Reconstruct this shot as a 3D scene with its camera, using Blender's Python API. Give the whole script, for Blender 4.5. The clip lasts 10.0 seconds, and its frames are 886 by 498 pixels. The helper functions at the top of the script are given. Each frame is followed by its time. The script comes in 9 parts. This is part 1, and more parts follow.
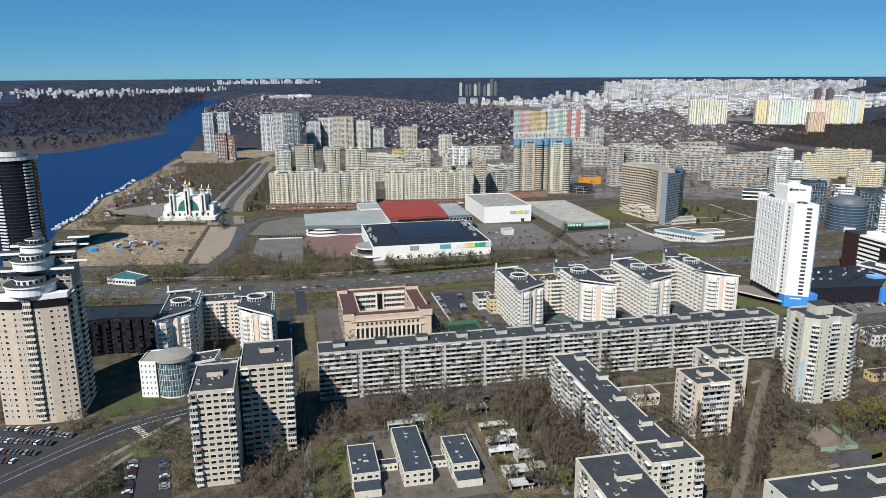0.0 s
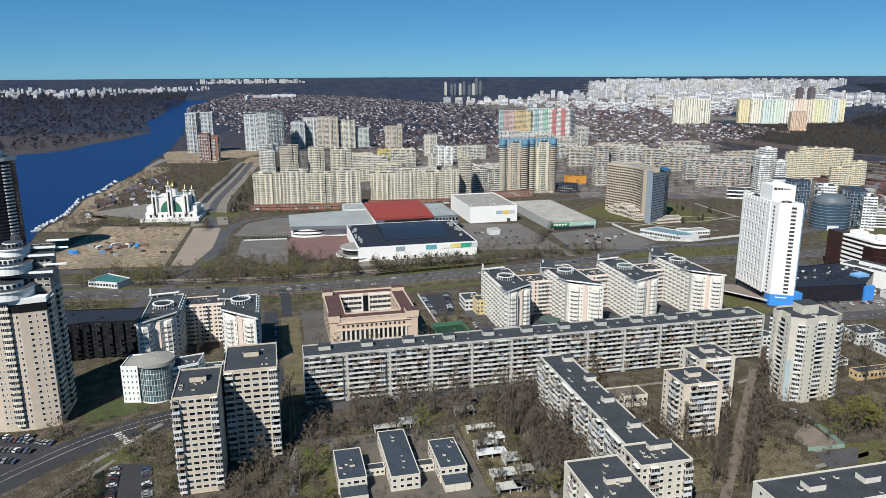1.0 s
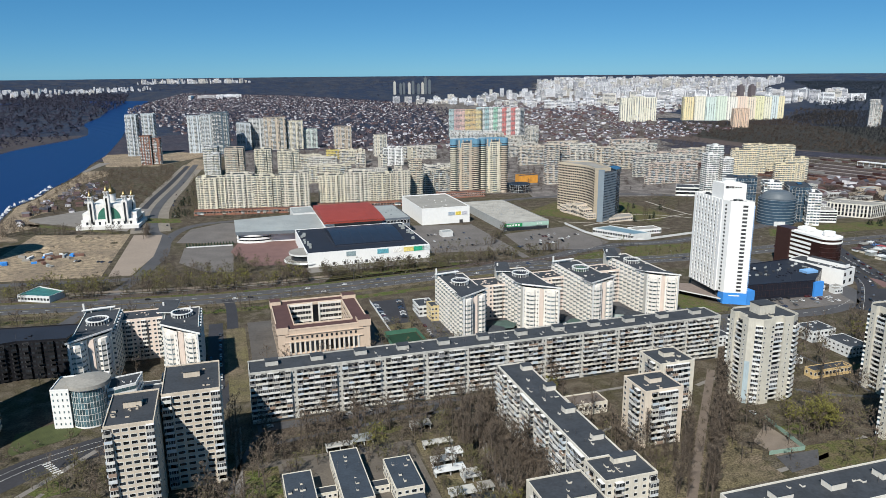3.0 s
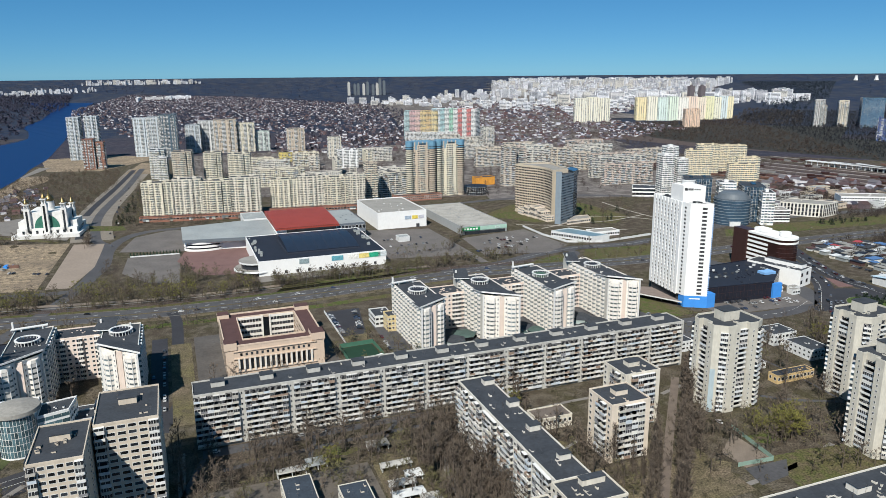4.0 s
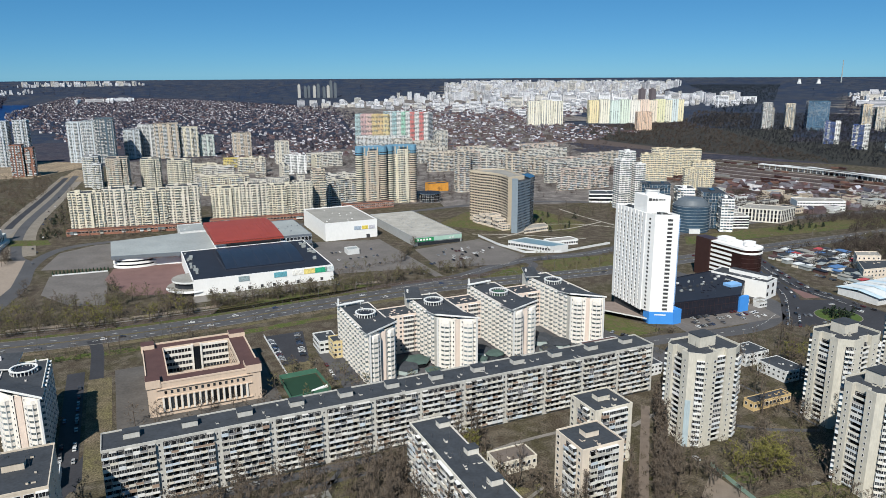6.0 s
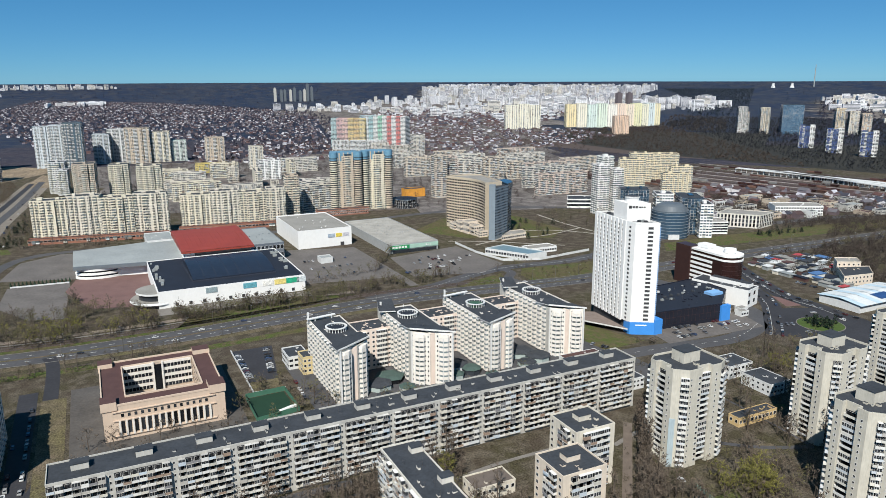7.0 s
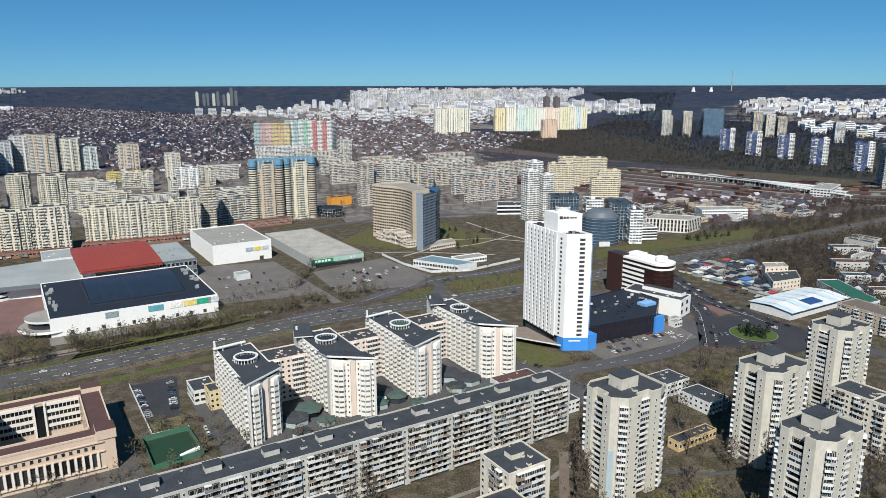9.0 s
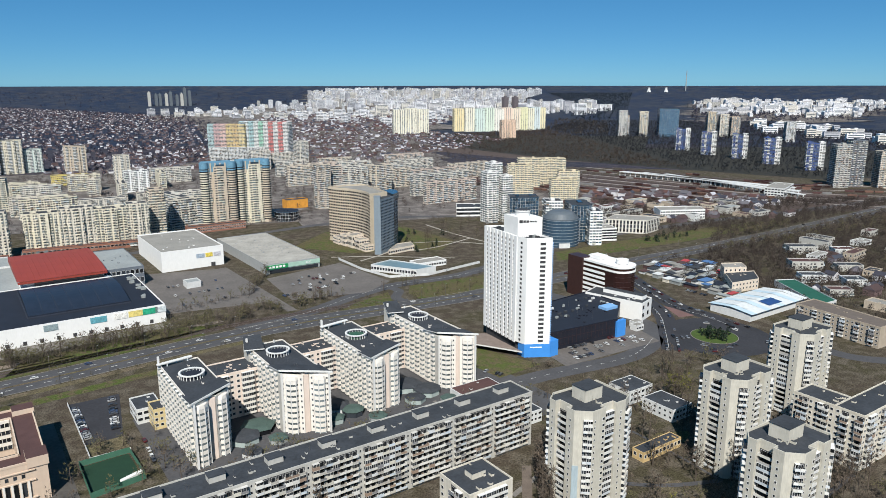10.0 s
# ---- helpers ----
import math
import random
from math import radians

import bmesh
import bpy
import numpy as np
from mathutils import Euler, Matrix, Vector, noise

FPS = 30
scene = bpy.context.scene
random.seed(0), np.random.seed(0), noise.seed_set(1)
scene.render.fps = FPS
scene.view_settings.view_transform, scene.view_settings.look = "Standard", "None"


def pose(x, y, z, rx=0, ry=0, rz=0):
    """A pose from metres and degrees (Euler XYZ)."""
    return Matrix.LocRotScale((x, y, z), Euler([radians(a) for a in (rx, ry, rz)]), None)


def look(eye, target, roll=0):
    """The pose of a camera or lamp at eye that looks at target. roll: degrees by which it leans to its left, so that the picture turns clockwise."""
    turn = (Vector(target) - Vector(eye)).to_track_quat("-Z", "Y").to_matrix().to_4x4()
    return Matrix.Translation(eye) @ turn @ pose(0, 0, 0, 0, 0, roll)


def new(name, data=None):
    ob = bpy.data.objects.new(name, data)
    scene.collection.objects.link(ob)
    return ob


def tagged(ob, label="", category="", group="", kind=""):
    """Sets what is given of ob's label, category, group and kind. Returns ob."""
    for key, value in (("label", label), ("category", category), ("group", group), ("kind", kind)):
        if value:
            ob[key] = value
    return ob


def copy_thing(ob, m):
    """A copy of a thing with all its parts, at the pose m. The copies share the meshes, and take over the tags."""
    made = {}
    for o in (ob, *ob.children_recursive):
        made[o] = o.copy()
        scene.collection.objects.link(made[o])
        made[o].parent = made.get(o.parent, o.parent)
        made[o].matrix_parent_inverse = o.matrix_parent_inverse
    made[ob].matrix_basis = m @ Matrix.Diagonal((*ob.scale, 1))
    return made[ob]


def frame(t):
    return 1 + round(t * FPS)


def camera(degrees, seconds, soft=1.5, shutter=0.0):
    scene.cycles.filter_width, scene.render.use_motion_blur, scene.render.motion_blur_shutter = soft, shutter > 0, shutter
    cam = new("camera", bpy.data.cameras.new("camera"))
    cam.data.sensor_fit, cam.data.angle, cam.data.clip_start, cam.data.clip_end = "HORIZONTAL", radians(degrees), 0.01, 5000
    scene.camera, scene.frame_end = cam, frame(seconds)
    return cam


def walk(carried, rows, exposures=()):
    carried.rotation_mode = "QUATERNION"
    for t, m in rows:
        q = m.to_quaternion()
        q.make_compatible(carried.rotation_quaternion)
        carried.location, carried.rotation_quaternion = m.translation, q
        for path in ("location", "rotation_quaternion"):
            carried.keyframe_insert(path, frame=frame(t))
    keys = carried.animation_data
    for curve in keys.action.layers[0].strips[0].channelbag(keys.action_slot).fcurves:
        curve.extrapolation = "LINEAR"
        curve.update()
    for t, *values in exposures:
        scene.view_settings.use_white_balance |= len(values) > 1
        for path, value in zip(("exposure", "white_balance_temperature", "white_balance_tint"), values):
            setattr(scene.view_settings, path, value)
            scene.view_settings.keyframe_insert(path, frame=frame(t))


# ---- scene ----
from math import cos, sin, pi, sqrt, atan2, hypot

# ---- camera ----
cam = camera(63.2, 10.0, soft=0.7)
ROWS = [
    (0, 0.07, -0.27, 176.79, 2.364, -13.627, -0.258),
    (0.5, -0.12, 2.38, 176.89, 1.760, -13.673, -0.237),
    (1, -0.39, 3.30, 177.00, 1.189, -13.678, -0.270),
    (1.5, -0.63, 4.60, 177.10, 0.601, -13.681, -0.329),
    (2, -0.76, 7.48, 177.20, -0.050, -13.709, -0.394),
    (2.5, -0.70, 12.41, 177.31, -1.076, -13.760, -0.449),
    (4, 1.28, 37.88, 177.63, -6.203, -13.759, -0.497),
    (4.5, 2.66, 48.32, 177.74, -7.258, -13.732, -0.470),
    (5, 4.44, 58.84, 177.85, -8.223, -13.685, -0.429),
    (5.5, 6.60, 69.02, 177.96, -9.111, -13.688, -0.378),
    (7, 15.17, 95.80, 178.30, -11.623, -13.340, -0.236),
    (7.5, 18.57, 103.64, 178.41, -12.805, -13.218, -0.207),
    (8, 22.14, 111.28, 178.53, -14.153, -13.125, -0.189),
    (8.5, 25.78, 118.91, 178.65, -15.584, -13.086, -0.177),
    (9, 29.39, 126.57, 178.77, -17.059, -13.073, -0.164),
    (9.5, 32.86, 134.00, 178.88, -18.562, -13.092, -0.135),
    (10, 36.06, 140.45, 179.01, -20.266, -13.075, -0.069),
]
walk(cam, [(t, pose(x, y, z, 90 + pitch, 0, yaw) @ pose(0, 0, 0, 0, 0, roll)) for t, x, y, z, yaw, pitch, roll in ROWS], [(0.0, 0.42, 6400, 8)])

# ---- sky, sun and exposure ----
SUN_WAY = Vector((0.285, 0.635, -0.72)).normalized()
world = bpy.data.worlds.new("sky")
scene.world = world
world.use_nodes = True
wn, wl = world.node_tree.nodes, world.node_tree.links
sky = wn.new("ShaderNodeTexSky")
sky.sky_type, sky.sun_disc = "NISHITA", False
sky.sun_elevation = math.asin(-SUN_WAY.z)
sky.sun_rotation = atan2(-SUN_WAY.x, -SUN_WAY.y)
sky.altitude, sky.air_density, sky.dust_density, sky.ozone_density = 1600, 0.66, 0.1, 5.5
air = wn.new("ShaderNodeVectorMath")
air.operation = "MULTIPLY_ADD"
air.inputs[1].default_value = (0.46, 0.66, 0.74)
air.inputs[2].default_value = (0.16, 1.50, 2.95)
wl.new(sky.outputs[0], air.inputs[0])
wl.new(air.outputs[0], wn["Background"].inputs[0])
wn["Background"].inputs[1].default_value = 0.051
sun = new("sun", bpy.data.lights.new("sun", "SUN"))
sun.data.energy, sun.data.angle, sun.data.color = 5.0, radians(0.53), (1.0, 0.95, 0.87)
sun.matrix_world = look((0, 0, 500), Vector((0, 0, 500)) + SUN_WAY)

# ---- materials ----
MATS = {}


def mat(name, color, rough=0.85, var=0.25, scale=0.25, fine=3.0, bump=0.0, metal=0.0, island=0.0, palette=None, streak=0.0, spec=0.3):
    """Colour with a broad and a fine variation; island: change from piece to piece; palette: colours drawn piece by piece."""
    if name in MATS:
        return MATS[name]
    m = bpy.data.materials.new(name)
    m.use_nodes = True
    nt = m.node_tree
    n, l = nt.nodes, nt.links
    b = n["Principled BSDF"]
    b.inputs["Roughness"].default_value, b.inputs["Metallic"].default_value = rough, metal
    b.inputs["Specular IOR Level"].default_value = spec
    geo, obi, tex = n.new("ShaderNodeNewGeometry"), n.new("ShaderNodeObjectInfo"), n.new("ShaderNodeTexCoord")
    add = n.new("ShaderNodeMath")
    add.operation = "ADD"
    l.new(geo.outputs["Random Per Island"], add.inputs[0])
    l.new(obi.outputs["Random"], add.inputs[1])
    fr = n.new("ShaderNodeMath")
    fr.operation = "FRACT"
    l.new(add.outputs[0], fr.inputs[0])
    base = None
    if palette:
        ramp = n.new("ShaderNodeValToRGB")
        ramp.color_ramp.interpolation = "CONSTANT"
        while len(ramp.color_ramp.elements) < len(palette):
            ramp.color_ramp.elements.new(0.5)
        for k, c in enumerate(palette):
            ramp.color_ramp.elements[k].position = k / len(palette)
            ramp.color_ramp.elements[k].color = (*c, 1)
        l.new(fr.outputs[0], ramp.inputs[0])
        base = ramp.outputs[0]
    pos = geo.outputs["Position"]
    if streak:
        mp = n.new("ShaderNodeMapping")
        mp.inputs["Scale"].default_value = (1, 1, 0.12)
        l.new(pos, mp.inputs[0])
        pos2 = mp.outputs[0]
    else:
        pos2 = pos
    broad, grain = n.new("ShaderNodeTexNoise"), n.new("ShaderNodeTexNoise")
    broad.inputs["Scale"].default_value, broad.inputs["Detail"].default_value = scale, 4
    grain.inputs["Scale"].default_value, grain.inputs["Detail"].default_value = fine, 3
    l.new(pos, broad.inputs["Vector"])
    l.new(pos2, grain.inputs["Vector"])
    mix = n.new("ShaderNodeMath")
    mix.operation = "MULTIPLY_ADD"
    l.new(broad.outputs[0], mix.inputs[0])
    mix.inputs[1].default_value = 1.0
    l.new(grain.outputs[0], mix.inputs[2])
    rng = n.new("ShaderNodeMapRange")
    rng.inputs[1].default_value, rng.inputs[2].default_value = 0.6, 1.4
    rng.inputs[3].default_value, rng.inputs[4].default_value = 0.88 * (1 - var), 0.88 * (1 + var)
    l.new(mix.outputs[0], rng.inputs[0])
    val = rng.outputs[0]
    if island:
        r2 = n.new("ShaderNodeMapRange")
        r2.inputs[3].default_value, r2.inputs[4].default_value = 1 - island, 1 + island
        l.new(fr.outputs[0], r2.inputs[0])
        mu = n.new("ShaderNodeMath")
        mu.operation = "MULTIPLY"
        l.new(val, mu.inputs[0])
        l.new(r2.outputs[0], mu.inputs[1])
        val = mu.outputs[0]
    tint = n.new("ShaderNodeVectorMath")
    tint.operation = "SCALE"
    if base:
        l.new(base, tint.inputs[0])
    else:
        tint.inputs[0].default_value = color
    l.new(val, tint.inputs["Scale"])
    l.new(tint.outputs[0], b.inputs["Base Color"])
    if bump:
        bp = n.new("ShaderNodeBump")
        bp.inputs["Strength"].default_value = bump
        bp.inputs["Distance"].default_value = 0.3
        l.new(grain.outputs[0], bp.inputs["Height"])
        l.new(bp.outputs[0], b.inputs["Normal"])
    MATS[name] = m
    return m


def ground_mat(name, c1, c2, c3, s1=0.012, s2=0.15):
    """Three ground colours in patches of two sizes."""
    m = bpy.data.materials.new(name)
    m.use_nodes = True
    n, l = m.node_tree.nodes, m.node_tree.links
    b = n["Principled BSDF"]
    b.inputs["Roughness"].default_value, b.inputs["Specular IOR Level"].default_value = 0.95, 0.1
    geo = n.new("ShaderNodeNewGeometry")
    noises = []
    for s, d in ((s1, 5), (s2, 6), (1.1, 4)):
        t = n.new("ShaderNodeTexNoise")
        t.inputs["Scale"].default_value, t.inputs["Detail"].default_value = s, d
        l.new(geo.outputs["Position"], t.inputs["Vector"])
        noises.append(t)
    rough = []
    for t, lo, hi in ((noises[0], 0.42, 0.58), (noises[1], 0.45, 0.62)):
        r = n.new("ShaderNodeMapRange")
        r.inputs[1].default_value, r.inputs[2].default_value = lo, hi
        l.new(t.outputs[0], r.inputs[0])
        rough.append(r)
    a = n.new("ShaderNodeMix")
    a.data_type = "RGBA"
    a.inputs["A"].default_value, a.inputs["B"].default_value = (*c1, 1), (*c2, 1)
    l.new(rough[0].outputs[0], a.inputs["Factor"])
    c = n.new("ShaderNodeMix")
    c.data_type = "RGBA"
    c.inputs["B"].default_value = (*c3, 1)
    l.new(a.outputs["Result"], c.inputs["A"])
    l.new(rough[1].outputs[0], c.inputs["Factor"])
    r = n.new("ShaderNodeMapRange")
    r.inputs[1].default_value, r.inputs[2].default_value, r.inputs[3].default_value, r.inputs[4].default_value = 0.3, 0.7, 0.35, 1.35
    l.new(noises[2].outputs[0], r.inputs[0])
    sc = n.new("ShaderNodeVectorMath")
    sc.operation = "SCALE"
    l.new(c.outputs["Result"], sc.inputs[0])
    l.new(r.outputs[0], sc.inputs["Scale"])
    l.new(sc.outputs[0], b.inputs["Base Color"])
    return m


PANEL = mat("panel_concrete", (0.63, 0.60, 0.54), var=0.11, streak=1, fine=1.2)
PANEL_GREY = mat("grey_panel", (0.46, 0.45, 0.42), var=0.16, streak=1, fine=1.2)
CREAM = mat("cream_brick", (0.62, 0.575, 0.49), var=0.18, streak=1, fine=1.0)
SAND = mat("sand_render", (0.66, 0.57, 0.47), var=0.12, streak=1, fine=1.0)
WARM = mat("warm_white_render", (0.74, 0.70, 0.645), var=0.1, streak=1, fine=1.0)
PINK = mat("pink_render", (0.74, 0.62, 0.54), var=0.08, streak=1, fine=1.0)
PEACH = mat("peach_render", (0.60, 0.475, 0.375), var=0.08, streak=1, fine=1.0)
WHITE = mat("white_paint", (0.80, 0.80, 0.79), var=0.06, streak=1)
WHITE_D = mat("dull_white", (0.62, 0.63, 0.63), var=0.15, streak=1)
BROWN_D = mat("dark_brown_cladding", (0.045, 0.022, 0.02), rough=0.4, var=0.2)
MAROON = mat("maroon_roof", (0.085, 0.045, 0.043), var=0.2)
BLUE = mat("blue_cladding", (0.06, 0.27, 0.72), rough=0.4, var=0.08)
ROOF = mat("bitumen_roof", (0.043, 0.048, 0.057), rough=0.8, var=0.35, scale=0.12, fine=0.8)
ROOF_D = mat("navy_roof", (0.017, 0.021, 0.033), rough=0.7, var=0.25, scale=0.1, fine=1)
ROOF_G = mat("grey_metal_roof", (0.30, 0.32, 0.32), rough=0.55, var=0.2, scale=0.05, fine=0.6)
ROOF_L = mat("light_concrete_roof", (0.27, 0.26, 0.24), rough=0.9, var=0.25, scale=0.06, fine=0.8)
RED = mat("red_metal_roof", (0.27, 0.05, 0.036), rough=0.55, var=0.15, scale=0.08)
GLASS = mat("window_glass", (0.022, 0.026, 0.032), rough=0.12, var=0.3, island=0.75, spec=0.5)
GLASS_B = mat("blue_curtain_glass", (0.035, 0.065, 0.10), rough=0.12, var=0.3, island=0.5, spec=0.6)
GLASS_G = mat("green_tinted_glass", (0.07, 0.125, 0.145), rough=0.15, var=0.3, island=0.5, spec=0.6)
GLASS_BAY = mat("pale_bay_glass", (0.13, 0.155, 0.165), rough=0.15, var=0.2, island=0.5, spec=0.5)
GLASS_BAL = mat("balcony_glass", (0.030, 0.034, 0.040), rough=0.15, var=0.2, island=0.8, spec=0.5)
FRAME = mat("white_frame", (0.68, 0.68, 0.67), var=0.1)
PARAPET = mat("balcony_parapet", (0.5, 0.5, 0.5), var=0.22, palette=[(0.62, 0.61, 0.58), (0.5, 0.48, 0.43), (0.68, 0.67, 0.65), (0.42, 0.40, 0.37), (0.58, 0.60, 0.62), (0.6, 0.57, 0.5), (0.30, 0.22, 0.17), (0.5, 0.56, 0.62), (0.22, 0.22, 0.23), (0.7, 0.69, 0.66)])
PARA_16 = mat("tower_parapet", (0.5, 0.5, 0.5), var=0.15, palette=[(0.64, 0.63, 0.60), (0.56, 0.55, 0.51), (0.70, 0.69, 0.67), (0.60, 0.62, 0.64), (0.66, 0.64, 0.58), (0.44, 0.42, 0.40), (0.68, 0.68, 0.66), (0.52, 0.56, 0.60)])
PARA_W = mat("white_parapet", (0.68, 0.67, 0.65), var=0.1, island=0.12)
PARA_C = mat("cream_parapet", (0.66, 0.61, 0.50), var=0.1, island=0.2)
# dark doors, panes and marks; on open balconies a stand-in for shade
DARK = mat("dark_paint_and_recess_shade", (0.05, 0.05, 0.055), var=0.2)
ASPHALT = mat("asphalt", (0.036, 0.036, 0.042), var=0.3, scale=0.05, fine=0.6)
ASPHALT_L = mat("old_asphalt", (0.074, 0.073, 0.078), var=0.3, scale=0.05, fine=0.6)
DUSTY = mat("dusty_asphalt", (0.135, 0.122, 0.115), var=0.3, scale=0.06, fine=0.5)
FRAME_G = mat("dull_frame", (0.50, 0.49, 0.47), var=0.15, island=0.3)
YARD = mat("worn_yard_asphalt", (0.088, 0.080, 0.074), var=0.35, scale=0.08, fine=0.6)
PAVING = mat("paving", (0.19, 0.175, 0.16), var=0.25, scale=0.1, fine=1)
PAVING_R = mat("red_paving", (0.17, 0.10, 0.092), var=0.2, scale=0.1, fine=1)
SANDY = ground_mat("bare_sand", (0.33, 0.26, 0.18), (0.24, 0.19, 0.14), (0.16, 0.13, 0.10), 0.03, 0.2)
GRASS = ground_mat("spring_grass", (0.075, 0.095, 0.028), (0.095, 0.088, 0.04), (0.11, 0.09, 0.055), 0.03, 0.2)
DRY = ground_mat("dry_grass", (0.13, 0.115, 0.06), (0.15, 0.12, 0.085), (0.10, 0.085, 0.055), 0.02, 0.15)
SOIL = ground_mat("town_ground", (0.070, 0.056, 0.043), (0.064, 0.057, 0.034), (0.110, 0.094, 0.073), 0.02, 0.13)
# violet-blue tint puts the distance haze into the suburb's ground colour
SUBURB = ground_mat("hazed_suburb_ground", (0.046, 0.042, 0.056), (0.034, 0.036, 0.052), (0.066, 0.060, 0.072), 0.008, 0.05)
GRAVEL = mat("track_ballast", (0.085, 0.062, 0.052), var=0.3, scale=0.2, fine=2)
STEEL = mat("rail_steel", (0.25, 0.23, 0.22), rough=0.4, metal=0.8)
LINE = mat("road_paint", (0.6, 0.6, 0.58), var=0.2)
TURF = mat("green_turf", (0.013, 0.042, 0.024), var=0.15)
BARK = mat("bark", (0.10, 0.08, 0.065), var=0.3, island=0.2)
TWIG = mat("bare_twigs", (0.112, 0.088, 0.067), var=0.2, island=0.45)
TWIG_G = mat("budding_twigs", (0.15, 0.14, 0.035), var=0.2, island=0.35)
TWIG_O = mat("olive_twigs", (0.115, 0.105, 0.05), var=0.2, island=0.35)
CONIFER = mat("conifer_needles", (0.018, 0.035, 0.02), var=0.25, island=0.3)
WOOD_DARK = mat("pine_wood", (0.032, 0.038, 0.028), var=0.3, island=0.4)
GOLD = mat("gold_dome", (0.20, 0.15, 0.07), rough=0.4, metal=0.9)
RUBBER = mat("tyre_rubber", (0.02, 0.02, 0.02))
CARPAINT = mat("car_paint", (0.5, 0.5, 0.5), rough=0.25, var=0.03, spec=0.5, palette=[(0.55, 0.55, 0.55), (0.03, 0.03, 0.035), (0.22, 0.23, 0.25), (0.62, 0.62, 0.62), (0.08, 0.08, 0.09), (0.09, 0.02, 0.02), (0.05, 0.07, 0.13), (0.02, 0.02, 0.022), (0.3, 0.3, 0.3), (0.05, 0.05, 0.055), (0.12, 0.12, 0.13)])

# ---- building helpers ----
GA = radians(14.4)
CA, SA = cos(GA), sin(GA)


def W(a, b, z=0.0):
    """The town grid's a (along) and b (away) as a place in the world."""
    return Vector((a * CA - b * SA, a * SA + b * CA, z))


class Mesh:
    """Collects faces; slot numbers go with the materials given to build()."""

    def __init__(self):
        self.v, self.f, self.m = [], [], []

    def face(self, pts, m=0):
        k = len(self.v)
        self.v += [tuple(p) for p in pts]
        self.f.append(tuple(range(k, k + len(pts))))
        self.m.append(m)

    def box(self, p, u, v, w, m=0, top=None):
        p, u, v, w = Vector(p), Vector(u), Vector(v), Vector(w)
        k = len(self.v)
        self.v += [tuple(q) for q in (p, p + u, p + u + v, p + v, p + w, p + u + w, p + u + v + w, p + v + w)]
        self.f += [(k, k + 3, k + 2, k + 1), (k + 4, k + 5, k + 6, k + 7), (k, k + 1, k + 5, k + 4), (k + 1, k + 2, k + 6, k + 5), (k + 2, k + 3, k + 7, k + 6), (k + 3, k, k + 4, k + 7)]
        self.m += [m, m if top is None else top, m, m, m, m]

    def cbox(self, x, y, z, sx, sy, sz, turn=0.0, m=0, top=None):
        """A box standing at z, centred on x, y."""
        u, v = Vector((cos(turn), sin(turn), 0)), Vector((-sin(turn), cos(turn), 0))
        self.box(Vector((x, y, z)) - u * sx / 2 - v * sy / 2, u * sx, v * sy, (0, 0, sz), m, top)

    def prism(self, poly, z0, z1, m=0, top=0, shrink=1.0, bottom=False):
        n, k = len(poly), len(self.v)
        cx, cy = sum(p[0] for p in poly) / n, sum(p[1] for p in poly) / n
        self.v += [(p[0], p[1], z0) for p in poly] + [(cx + (p[0] - cx) * shrink, cy + (p[1] - cy) * shrink, z1) for p in poly]
        for i in range(n):
            j = (i + 1) % n
            self.f.append((k + i, k + j, k + n + j, k + n + i))
            self.m.append(m)
        self.f.append(tuple(range(k + n, k + 2 * n)))
        self.m.append(top)
        if bottom:
            self.f.append(tuple(range(k + n - 1, k - 1, -1)))
            self.m.append(m)

    def drum(self, x, y, z0, z1, r0, r1=None, n=16, m=0, top=0):
        r1 = r0 if r1 is None else r1
        self.prism([(x + r0 * cos(2 * pi * i / n), y + r0 * sin(2 * pi * i / n)) for i in range(n)], z0, z1, m, top, shrink=r1 / r0)

    def tube(self, p, q, r0, r1, n=4, m=0):
        p, q = Vector(p), Vector(q)
        d = (q - p).normalized()
        s = d.orthogonal().normalized()
        t = d.cross(s)
        k = len(self.v)
        for c, r in ((p, r0), (q, r1)):
            self.v += [tuple(c + (s * cos(2 * pi * i / n) + t * sin(2 * pi * i / n)) * r) for i in range(n)]
        for i in range(n):
            j = (i + 1) % n
            self.f.append((k + i, k + j, k + n + j, k + n + i))
            self.m.append(m)

    def build(self, name, mats, parent=None, label=""):
        me = bpy.data.meshes.new(name)
        me.from_pydata(self.v, [], self.f)
        for mt in mats:
            me.materials.append(mt)
        if len(mats) > 1:
            me.polygons.foreach_set("material_index", self.m)
        me.update()
        ob = new(name, me)
        if parent:
            ob.parent = parent
            ob.matrix_parent_inverse = parent.matrix_basis.inverted()
        if label:
            ob["label"] = label
        return ob


def thing(name, at, label, category, group="", turn=0.0):
    ob = new(name)
    ob.matrix_basis = Matrix.Translation(at) @ Matrix.Rotation(turn, 4, "Z")
    return tagged(ob, label, category, group)


def rect(a0, a1, b0, b1):
    return [W(a0, b0), W(a1, b0), W(a1, b1), W(a0, b1)]


FOOT, LANES, SHARE = [], [], 0.30


